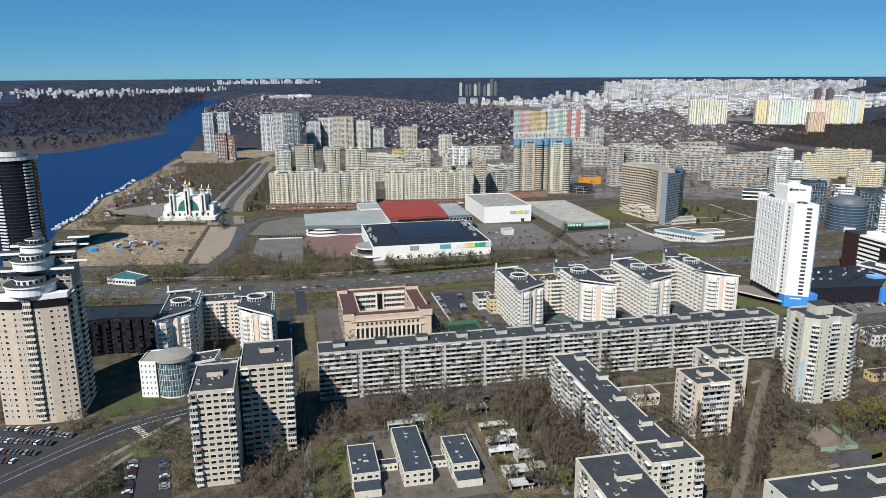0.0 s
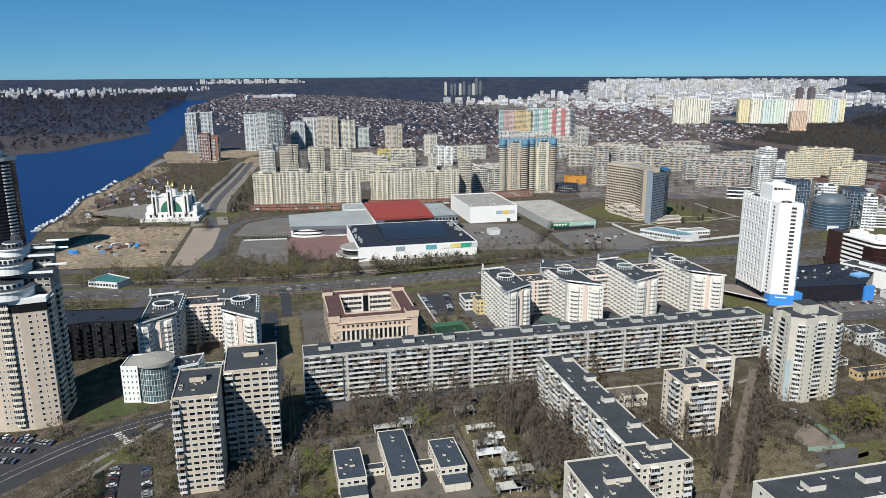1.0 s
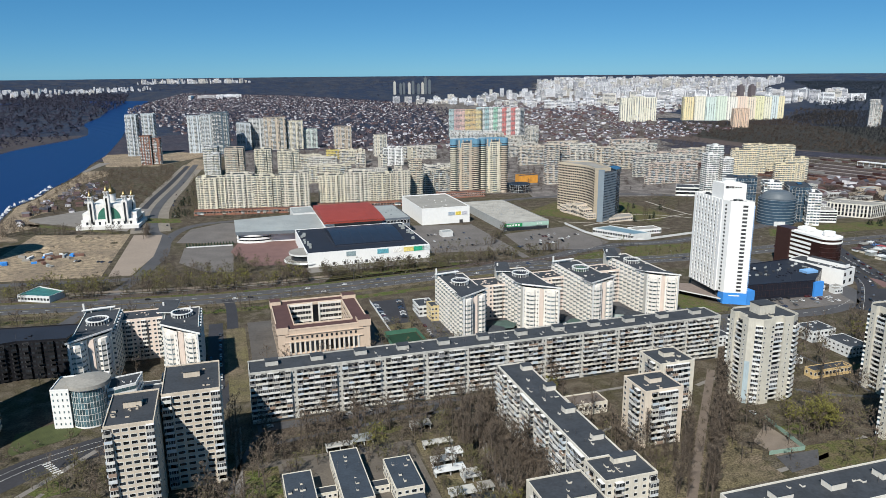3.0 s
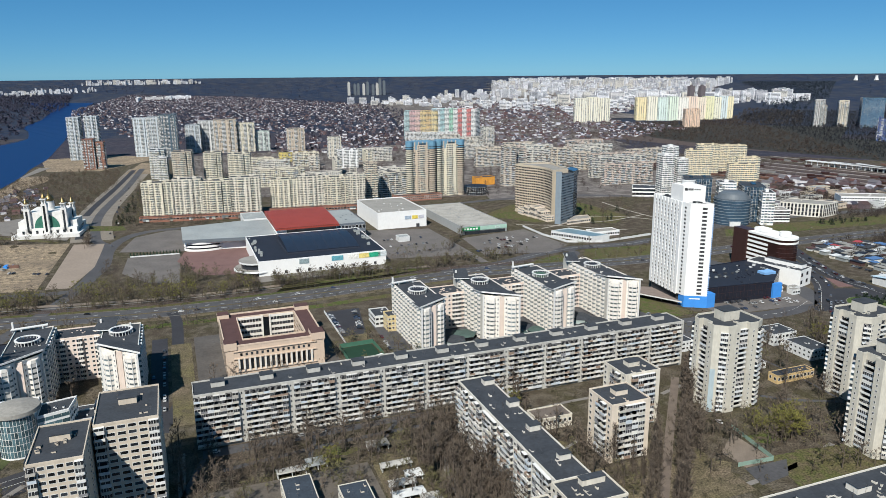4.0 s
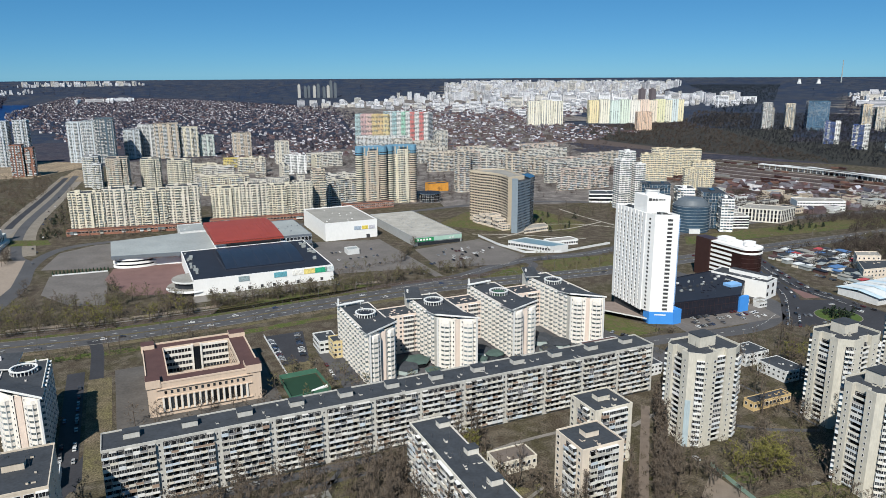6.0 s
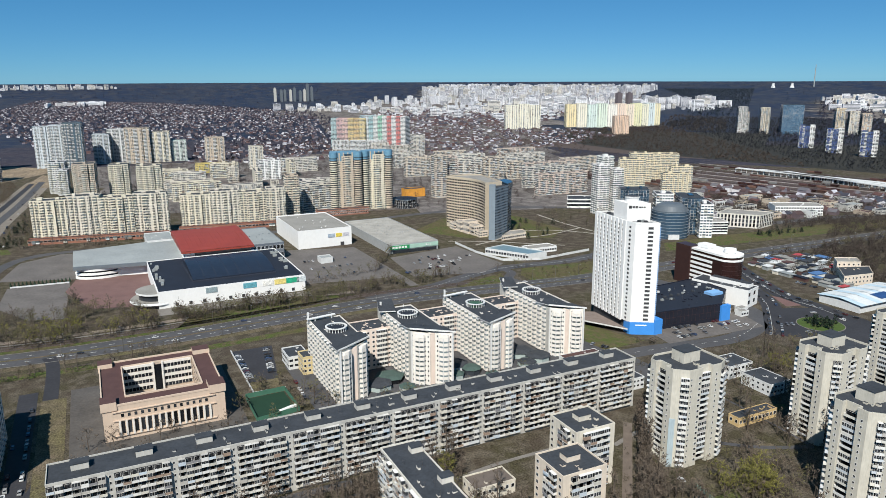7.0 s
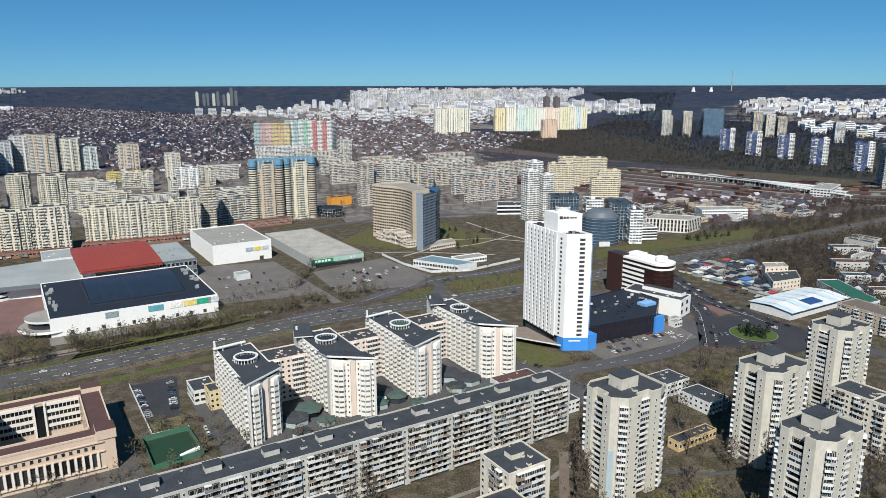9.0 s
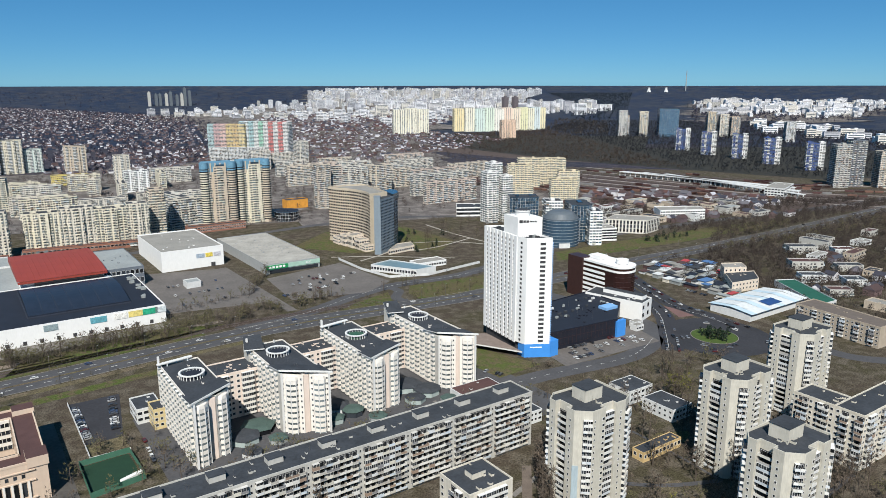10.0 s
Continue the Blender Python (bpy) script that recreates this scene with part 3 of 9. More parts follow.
strip("road", curve([(415, 520), (436, 500), (455, 462), (520, 440), (700, 430)]), 12, 0.08, ASPHALT_L, "grey street leading away from the roundabout")
patch("triangle", [(394, 578), (408, 578), (404, 600), (400, 606)], 0.12, PAVING_R, "red-brown paved triangle between the streets")
for off in (-21, -25.5):
    t = []
    for i, p in enumerate(MAIN):
        d = (MAIN[min(i + 1, len(MAIN) - 1)] - MAIN[max(i - 1, 0)]).normalized()
        t.append(p + Vector((d.y, -d.x, 0)) * -off * -1)
    t = [p for p in t if p.x < 190]
    bed = strip("tram_track", t, 4.0, 0.1, GRAVEL, "rusty brown tram track beside the road")
    for g in (-0.76, 0.76):
        rail = []
        for i, p in enumerate(t):
            d = (t[min(i + 1, len(t) - 1)] - t[max(i - 1, 0)]).normalized()
            rail.append(p + Vector((-d.y, d.x, 0)) * g)
        strip("rail", rail, 0.18, 0.25, STEEL, parent=bed)
# verges, pale kerbs and the dirt track beside the main road
def beside(line, off):
    out = []
    for i, p in enumerate(line):
        d = (line[min(i + 1, len(line) - 1)] - line[max(i - 1, 0)]).normalized()
        out.append(p + Vector((-d.y, d.x, 0)) * off)
    return out


for off in (12.6, -12.6):
    strip("kerb", beside(MAIN, off), 0.9, 0.16, PAVING, "pale concrete kerb of the main road")
strip("verge", beside(MAIN[:38], 20), 12, 0.07, GRASS, "grassy verge along the main road")
strip("verge", beside(MAIN[:40], -17), 6, 0.06, DRY, "dry verge between road and tram track")
strip("verge", beside(MAIN[:36], -33), 9, 0.055, GRASS, "worn grass beside the tram track")
strip("dirt_track", beside(MAIN[8:40], 38), 6, 0.085, mat("tan_track", (0.22, 0.18, 0.145), var=0.25, scale=0.1), "tan dirt track along the tree belt")
strip("dirt_track", beside(MAIN[2:30], 31), 2.2, 0.1, PAVING, "narrow pale path in the tree belt")
# lane lines
for line, w, off in ((MAIN, 0.35, 5.5), (MAIN, 0.35, -5.5), (STREET, 0.22, 0.0), (STREET, 0.14, 5.2), (curve([(150, 486), (228, 511), (307, 521), (345, 545)]), 0.2, 0.0), (curve([(420, 540), (418, 570), (411, 600), (416, 640), (424, 680), (440, 745)]), 0.25, 2.5), (curve([(344, 521), (362, 548), (384, 584), (394, 613), (400, 650), (404, 690), (412, 730)]), 0.25, 2.5), (SIDE, 0.25, 0.0)):
    m = Mesh()
    run = 0
    for i in range(len(line) - 1):
        p, q = line[i], line[i + 1]
        d = (q - p).normalized()
        s = Vector((-d.y, d.x, 0))
        n = max(1, int((q - p).length / 10))
        for k in range(n):
            c = p.lerp(q, (k + 0.3) / n) + s * off
            m.box(c - s * w / 2 + Vector((0, 0, 0.1)), d * 4, s * w, (0, 0, 0.03))
    tagged(m.build("lane_line", [LINE]), "dashed white lane lines", "road marking", kind="stuff")
# roundabout
def disc(x, y, r, n=28, sy=1.0):
    return [(x + r * cos(2 * pi * k / n), y + r * sy * sin(2 * pi * k / n)) for k in range(n)]


patch("road", disc(391, 534, 40), 0.1, ASPHALT, "grey asphalt round the roundabout")
patch("kerb", disc(390, 534, 16.6), 0.25, PAVING, "pale kerb of the roundabout")
patch("lawn", disc(390, 534, 16), 0.32, mat("bright_lawn", (0.06, 0.095, 0.02)), "round green lawn in the roundabout")

# paler made ground under the built-up quarters
TOWN = ground_mat("built_up_ground", (0.145, 0.13, 0.125), (0.09, 0.08, 0.075), (0.21, 0.19, 0.18), 0.012, 0.06)


def district(poly, step, label):
    """Ground of a quarter, laid close over the land in small squares."""
    m = Mesh()
    xs, ys = [p[0] for p in poly], [p[1] for p in poly]
    for i in range(int((max(xs) - min(xs)) / step)):
        for j in range(int((max(ys) - min(ys)) / step)):
            x, y = min(xs) + i * step, min(ys) + j * step
            if inside((x + step / 2, y + step / 2), poly):
                q = [far(x + a * step, y + b * step) for a, b in ((0, 0), (1, 0), (1, 1), (0, 1))]
                m.face([(p[0], p[1], p[2] + (0.03 if p[2] == 0 else 1.6)) for p in q])
    tagged(m.build("quarter_ground", [TOWN]), label, "ground", "", "structure")


district([(-230, 1130), (200, 1060), (500, 1040), (720, 1250), (620, 1700), (820, 2400), (900, 2560), (240, 2560), (100, 1900), (-420, 1700)], 40, "pale trodden ground between the panel blocks")
district([(-74, 4396), (240, 2560), (900, 2560), (1214, 3295), (3059, 6185), (5259, 10593), (2166, 12274), (1080, 6114), (178, 4900)], 200, "pale built-up ground of the far town")
district([(2268, 2902), (2891, 2600), (6000, 4700), (4418, 5588)], 200, "pale built-up ground of the far quarter")
# yards, lawns, car parks
def gpatch(name, pts, z, material, label):
    patch(name, [W(a, b) for a, b in pts], z, material, label)


patch("car_park", [(-253, 792), (-258, 862), (-230, 896), (-192, 898), (-186, 788)], 0.07, DUSTY, "grey empty car park edged by a hedge")
patch("car_park", [(-237, 767), (-188, 775), (-163, 668), (-190, 670), (-224, 706)], 0.07, DUSTY, "grey empty car park before the plaza")
patch("plaza", [(-184, 745), (-186, 785), (-98, 800), (-80, 690), (-150, 690)], 0.1, PAVING_R, "red-brown paved forecourt of the exhibition hall")
patch("car_park", [(118, 730), (106, 806), (183, 842), (212, 758), (184, 730)], 0.09, DUSTY, "grey supermarket car park")
patch("car_park", [(18, 726), (-12, 862), (68, 860), (102, 732)], 0.08, DUSTY, "grey yard beside the exhibition hall")
gpatch("service_lane", [(196, 660), (74, 662), (74, 680), (196, 677)], 0.08, PAVING, "dusty lane along the hall")
patch("lot", [(-400, 648), (-428, 845), (-320, 842), (-280, 660)], 0.07, SANDY, "bare sandy building lot with ruts")
patch("lot", [(-274, 662), (-314, 836), (-282, 836), (-273, 800), (-258, 735), (-254, 664)], 0.1, mat("tan_lot", (0.27, 0.22, 0.18), var=0.15, scale=0.05, fine=0.4), "tan levelled lot beside the avenue")
patch("plaza", [(-490, 930), (-330, 858), (-350, 1005), (-440, 1000)], 0.08, PAVING, "pale paved square round the church")
patch("lawn", [(-480, 905), (-335, 845), (-335, 852), (-480, 918)], 0.12, GRASS, "strip of green lawn before the church")
patch("lawn", [(-350, 905), (-280, 905), (-292, 930), (-352, 940)], 0.13, GRASS, "corner lawn at the crossing")
patch("lawn", [(216, 714), (224, 736), (248, 741), (283, 744), (300, 748), (340, 768), (345, 728), (282, 706), (249, 696), (220, 696)], 0.1, GRASS, "long green lawn beside the main road")
patch("lawn", [(150, 686), (196, 692), (200, 724), (168, 704)], 0.16, GRASS, "green verge at the junction")
patch("lawn", [(395, 772), (480, 785), (593, 805), (760, 842), (800, 868), (730, 866), (640, 856), (510, 830), (410, 806)], 0.1, GRASS, "green strip between highway and slip road")
patch("lawn", [(-75, 628), (20, 662), (60, 685), (10, 690), (-70, 652)], 0.1, GRASS, "scrubby green island by the road")
for k, line in enumerate((((205, 842), (240, 868), (262, 905), (250, 960), (205, 990)), ((262, 905), (310, 900), (345, 880), (372, 850)), ((180, 868), (225, 856), (262, 838), (300, 820)), ((330, 1000), (345, 930), (372, 850)), ((230, 866), (292, 872), (352, 905)))):
    strip("footpath", curve(line), 2.6, 0.13 + 0.004 * k, mat("pale_path", (0.36, 0.33, 0.29), var=0.2), "curved pale path across the lawn")
patch("lawn", [(205, 880), (300, 860), (330, 900), (300, 1000), (200, 1000), (150, 930)], 0.08, GRASS, "yellowed lawn round the office tower")
gpatch("lane", [(-13, 400), (-3, 400), (-3, 545), (-13, 545)], 0.1, ASPHALT, "dark lane with parked cars beside the courtyard building")
gpatch("lawn", [(-1, 405), (12, 405), (12, 530), (-1, 530)], 0.1, DRY, "long green lawn beside the lane")
gpatch("yard", [(14, 400), (100, 400), (100, 540), (14, 540)], 0.06, YARD, "paved yard round the courtyard building")
gpatch("car_park", [(110, 503), (128, 503), (137, 560), (110, 560)], 0.12, ASPHALT, "small walled car park")
gpatch("lawn", [(110, 486), (128, 486), (128, 503), (110, 503)], 0.14, DRY, "patch of dry lawn")
gpatch("football_pitch", [(105, 450), (127, 454), (126, 482), (105, 481)], 0.18, TURF, "small dark green football pitch with pale rim")
gpatch("yard", [(136, 396), (345, 396), (345, 520), (136, 520)], 0.05, ASPHALT_L, "grey paved courts between the pale houses")
for a, b, sa, sb in ((160, 425, 16, 9), (186, 428, 18, 8), (215, 424, 12, 12), (238, 432, 9, 14), (262, 428, 20, 8), (290, 426, 14, 8), (318, 428, 12, 9), (205, 440, 8, 10)):
    gpatch("lawn", [(a - sa / 2, b - sb / 2), (a + sa / 2, b - sb / 2 + 1), (a + sa / 2 - 1, b + sb / 2), (a - sa / 2 + 2, b + sb / 2 - 1)], 0.12, GRASS, "small lawn in the court")
gpatch("car_park", [(383, 440), (470, 436), (480, 470), (388, 470)], 0.12, DUSTY, "hotel car park with dark cars")
gpatch("lawn", [(336, 450), (372, 452), (356, 500), (330, 520)], 0.12, GRASS, "green lawn before the hotel")
gpatch("lawn", [(-105, 378), (-76, 391), (-74, 398), (-88, 410), (-106, 402)], 0.12, mat("fresh_lawn", (0.055, 0.066, 0.024), var=0.35, scale=0.2, fine=1.5), "bright green lawn by the bank")
gpatch("bed", [(-128, 371), (-118, 365), (-102, 375), (-106, 386)], 0.11, SOIL, "bare soil bed beside the street")
gpatch("lawn", [(250, 225), (345, 235), (345, 262), (262, 270)], 0.1, GRASS, "worn green playground lawn")
gpatch("yard", [(10, 268), (84, 268), (84, 335), (10, 335)], 0.06, mat("worn_yard", (0.115, 0.10, 0.085), var=0.35, scale=0.12, fine=1), "paved kindergarten yard")
gpatch("lawn", [(2, 262), (20, 262), (19, 330), (4, 330)], 0.12, GRASS, "green kindergarten lawn")
gpatch("lawn", [(84, 262), (108, 262), (108, 330), (86, 345)], 0.11, DRY, "dry lawn between the pavilions")
gpatch("path", [(108, 260), (111, 260), (120, 330), (117, 330)], 0.13, PAVING, "trodden path")
gpatch("car_park", [(-200, 330), (-150, 318), (-136, 334), (-112, 361), (-124, 372), (-150, 379), (-205, 379)], 0.1, ASPHALT, "car park at the foot of the tower")
strip("alley", [W(178, 240), W(230, 302), W(280, 361)], 4.5, 0.12, mat("brown_path", (0.15, 0.12, 0.10), var=0.25, scale=0.2), "straight brown footpath between poplars")
gpatch("lawn", [(-118, 262), (-78, 272), (-76, 300), (-84, 330), (-104, 312), (-120, 290)], 0.06, mat("dark_lawn", (0.032, 0.031, 0.02), var=0.3, scale=0.2, fine=1.5), "dark dry lawn by the street")
for s in range(7):
    gpatch("crossing_stripe", [(-86.6 + 1.2 * s, 365.5 - 1.9 * s), (-83.4 + 1.2 * s, 367.2 - 1.9 * s), (-82.9 + 1.2 * s, 366.2 - 1.9 * s), (-86.1 + 1.2 * s, 364.5 - 1.9 * s)], 0.12, LINE, "white crossing stripe on the street")
gpatch("car_park", [(-79, 334), (-63, 330), (-57, 290), (-75, 290)], 0.13, ASPHALT, "small car park beside the tower")
gpatch("path", [(-104, 305), (-82, 339), (-80, 338), (-101, 304)], 0.13, PAVING, "pale footpath along the street")
gpatch("path", [(-2, 262), (2, 262), (4, 375), (1, 375)], 0.1, PAVING, "footpath between the trees")
gpatch("lane", [(12, 366), (130, 369), (130, 374), (12, 374)], 0.09, ASPHALT_L, "narrow service lane along the long block")
gpatch("lawn", [(156, 250), (236, 250), (236, 290), (156, 290)], 0.07, DRY, "worn grass between the blocks")
gpatch("court", [(244, 281), (262, 294), (262, 267), (245, 266)], 0.12, mat("trodden_sand", (0.19, 0.155, 0.125), var=0.25, scale=0.15), "trodden sandy sports court")
gpatch("court", [(244, 265.5), (268, 265), (258, 254), (241, 252)], 0.12, ASPHALT_L, "small grey paved court")
gpatch("lawn", [(214, 267), (229, 288), (242, 272), (230, 260)], 0.11, DRY, "dry lawn beside the alley")
gpatch("lawn", [(264, 254), (278, 270), (298, 266), (286, 249)], 0.13, GRASS, "fresh green lawn by the road")
rngp = random.Random(17)
for k, (a0, b0, a1, b1) in enumerate(((20, 352, 130, 360), (86, 330, 112, 372), (60, 330, 66, 368), (112, 262, 122, 345), (156, 296, 186, 316), (160, 350, 232, 356), (236, 255, 300, 268), (300, 330, 345, 300), (330, 262, 400, 268), (345, 300, 346, 395), (258, 345, 300, 352), (136, 420, 340, 424), (180, 396, 182, 440), (232, 398, 230, 440), (282, 398, 284, 446), (-6, 300, 12, 365), (-98, 330, -64, 372), (396, 330, 400, 400))):
    p, q = W(a0, b0), W(a1, b1)
    r = p.lerp(q, 0.5) + Vector((rngp.uniform(-4, 4), rngp.uniform(-4, 4), 0))
    strip("footpath", curve([p, r, q], 6), rngp.uniform(1.6, 3.2), 0.1, rngp.choice((PAVING, ASPHALT_L)), "trodden pale footpath between the houses")
for k, (a, b, r) in enumerate(((40, 352, 9), (75, 350, 7), (170, 320, 8), (200, 262, 10), (222, 300, 7), (275, 285, 9), (320, 310, 8), (360, 340, 10), (390, 300, 12), (-12, 340, 7), (-20, 280, 8), (150, 412, 6), (200, 416, 7), (250, 412, 7), (305, 412, 6), (-80, 342, 8), (430, 360, 12), (240, 300, 6))):
    c = W(a, b)
    patch("glade", [(c.x + r * (1 + 0.35 * sin(3 * t + k)) * cos(t), c.y + r * 0.7 * (1 + 0.3 * cos(2 * t + k)) * sin(t)) for t in [2 * pi * i / 18 for i in range(18)]], 0.05 + 0.002 * k, GRASS if k % 2 else DRY, "small patch of thin spring grass")

# ---- the near houses ----
def fp(*ab):
    return [W(a, b) for a, b in ab]


def sixteen_pair():
    for n, (a0, a1, b0, b1, s) in enumerate(((-47, -28.5, 300, 331, 3), (-27.4, -3.5, 324, 356, 4))):
        block("apartment_tower", rect(a0, a1, b0, b1), 45, 15, "cream panel apartment tower with dark flat roof and glazed balconies", "apartment building",
              {0: ("bWWWWb", 3.2), 1: ("w..w", 4), 3: ("wbbw", 4)}, wall=mat("tan_panel", (0.55, 0.475, 0.385), var=0.14, streak=1, fine=1.1), single=150, seed=s, vents=14, mix=0.6, z0=1.5,
              lifts=(((a0 + a1) / 2, (b0 + b1) / 2 + 3, 7, 5),), group="twin towers")


def long_block():
    block("slab_block", rect(10, 296, 376, 393), 28, 9, "very long nine-storey panel block with pale balconies and grey roof", "apartment building",
               {0: ("bbbbbbbn", 2.98), 2: ("wwbw", 3.4), 1: ("..w..", 3.4), 3: ("..w..", 3.4)}, single=290, seed=7, frame_m=FRAME_G, vents=40, mix=0.38, para=PARAPET,
               slab=PANEL, lifts=[(22 + 23.8 * k, 386, 6.5, 4.5) for k in range(12)], z0=2.0, wall=PANEL_GREY)


def l_blocks():
    block("slab_block", rect(134.5, 150, 247.6, 346), 28, 9, "long nine-storey panel block with white balconies seen along its side", "apartment building",
          {3: ("bbbbw", 3.2), 1: ("wbbw", 3.4), 2: ("w.w", 3.6)}, single=200, seed=11, vents=26, para=PARAPET, mix=0.6, z0=1.8,
          lifts=[(147, 338, 5, 4), (148, 312, 5, 4), (146, 288, 5, 4), (146, 262, 5, 3)])
    block("slab_block", rect(132.5, 155, 231, 247.5), 28, 9, "nine-storey cream block section with dark blue-grey roof", "apartment building",
          {0: ("wbwwwb", 3.3), 3: ("wb", 3.6), 1: (".w", 4)}, single=90, seed=12, vents=10, wall=CREAM, lifts=((147, 243, 10, 3),), z0=1.8)
    block("slab_block", rect(105, 127.6, 196, 241.3), 28, 9, "nine-storey cream block section with a dark flat roof", "apartment building",
          {0: ("wbwwwb", 3.3), 3: ("..bbw", 3.4), 2: ("w.w", 4), 1: ("wbbw", 3.6)}, single=60, seed=13, vents=16, wall=CREAM, lifts=((119, 224, 10, 3),), z0=1.8)
    block("slab_block", rect(168, 300, 192, 211.3), 28, 9, "nine-storey panel block with a weathered flat roof", "apartment building",
          {0: ("bbwb", 3.3), 3: (".w.", 4), 2: ("wwbw", 3.4)}, single=40, seed=14, vents=30, lifts=[(187 + 24 * k, 203, 7, 5) for k in range(5)], z0=1.8)


def small_towers():
    for a0, b0, s, hh in ((188.5, 292, 21, 29), (214, 318.5, 22, 29)):
        block("apartment_tower", rect(a0, a0 + 21, b0, b0 + 19.5), hh, 9, "nine-storey cream tower house with striped balconies and grey roof", "apartment building",
              {0: (".bbbb.", 3.4), 3: ("w.bbw", 3.6), 1: ("wbbw.", 3.6), 2: ("wwbw", 3.6)}, single=110, seed=s, wall=SAND if s == 21 else CREAM, vents=6, mix=0.65,
              lifts=((a0 + 11, b0 + 11, 6.5, 5),), z0=1.6, group="cream tower houses")


PANEL_16 = mat("worn_grey_panel", (0.52, 0.495, 0.43), var=0.16, streak=1)


def sixteen_tower(a, b, seed, label, single, wide=30, h=48):
    """A sixteen-storey tower: plain piers between sunk balcony bays, stacked balconies across the corners."""
    k = wide / 30
    pts = [W(a + x * k, b + y) for x, y in ((0, 5), (5.5, 0), (13, 0), (13, 2.6), (19.5, 2.6), (19.5, 0.4), (25, 0.4), (30, 3), (30, 22), (5, 23), (0, 19.5), (0, 16), (2.6, 16), (2.6, 9.5), (0, 9.5))]
    return block("apartment_tower", pts, h, 16, label, "apartment building",
                 {0: ("..bb", 1.9), 1: ("n.w", 2.4), 3: ("b", 6.2), 5: ("n", 5), 6: ("b", 5), 7: ("w.bbw", 3.6), 9: ("b", 5), 10: ("n", 4), 12: ("b", 6), 14: ("n", 4.4)},
                 single=single, seed=seed, vents=6, mix=0.5, wall=PANEL_16, para=PARA_16, lifts=((a + wide * 0.5, b + 13, 10, 8),), z0=1.6, rim=1.0, lift_h=5.5, top=2.6, group="sixteen-storey towers")


def kindergarten():
    for n, (a0, a1, b0, b1, s) in enumerate(((19.5, 32, 284, 310, 31), (42, 55, 281, 323, 32), (64.3, 76.8, 283, 309, 33))):
        ob = block("kindergarten_wing", rect(a0, a1, b0, b1), 7, 2, "two-storey kindergarten wing of pale brick with a slate-blue flat roof", "kindergarten",
                   {0: ("wwWw", 3), 1: ("wWw", 3.4), 3: ("wWw", 3.4), 2: ("ww", 3.4)}, wall=CREAM, single=40, seed=s, vents=9, rim=0.3, z0=0.6, group="kindergarten wings",
                   roof=mat("slate_blue_roof", (0.040, 0.052, 0.070), var=0.3, scale=0.2, fine=1))
        if n != 1:
            m = Mesh()
            c = W((a0 + a1) / 2, b0 - 4)
            m.cbox(c.x, c.y, 0, a1 - a0 - 1, 8, 3.6, GA, 0, 1)
            m.build("porch", [CREAM, MATS["slate_blue_roof"]], ob)
    for a, b, la in ((37, 298, 9), (59.5, 296, 9)):
        block("covered_passage", rect(a - la / 2, a + la / 2, b - 2.5, b + 2.5), 3.4, 1, "low covered passage between the wings", "passage", {0: ("ww", 3)}, wall=CREAM, single=4, seed=5, vents=0, rim=0.2, z0=0.4)
    rng = random.Random(8)
    for a, b, sa, sb in ((49, 337, 13, 4), (61, 340, 9, 7), (92, 346, 10, 6), (95, 325, 14, 4), (93, 309, 11, 5), (100, 314, 7, 6), (93, 300, 14, 5), (101, 293, 8, 7), (93, 281, 11, 6), (100, 272, 9, 8), (92, 270, 10, 5), (104, 282, 6, 5)):
        c = W(a, b)
        ob = thing("play_pavilion", c, "small open-fronted white play pavilion with a flat pale roof", "pavilion", "play pavilions")
        m = Mesh()
        u, v = W(1, 0), W(0, 1)
        o = W(a - sa / 2, b - sb / 2)
        m.box(o + v * (sb - 0.3), u * sa, v * 0.3, (0, 0, 2.6))
        m.box(o, u * 0.3, v * (sb - 0.3), (0, 0, 2.6))
        m.box(o + u * (sa - 0.3), u * 0.3, v * (sb - 0.3), (0, 0, 2.6))
        m.box(o + u * sa * 0.5, u * 0.25, v * (sb - 0.3), (0, 0, 2.6))
        m.build("wall", [WHITE_D], ob)
        m = Mesh()
        m.box(o - u * 0.4 - v * 0.6 + Vector((0, 0, 2.6)), u * (sa + 0.8), v * (sb + 0.9), (0, 0, 0.25))
        m.build("roof", [rng.choice((WHITE_D, PANEL_GREY, ROOF_G, ROOF_L, ROOF))], ob)


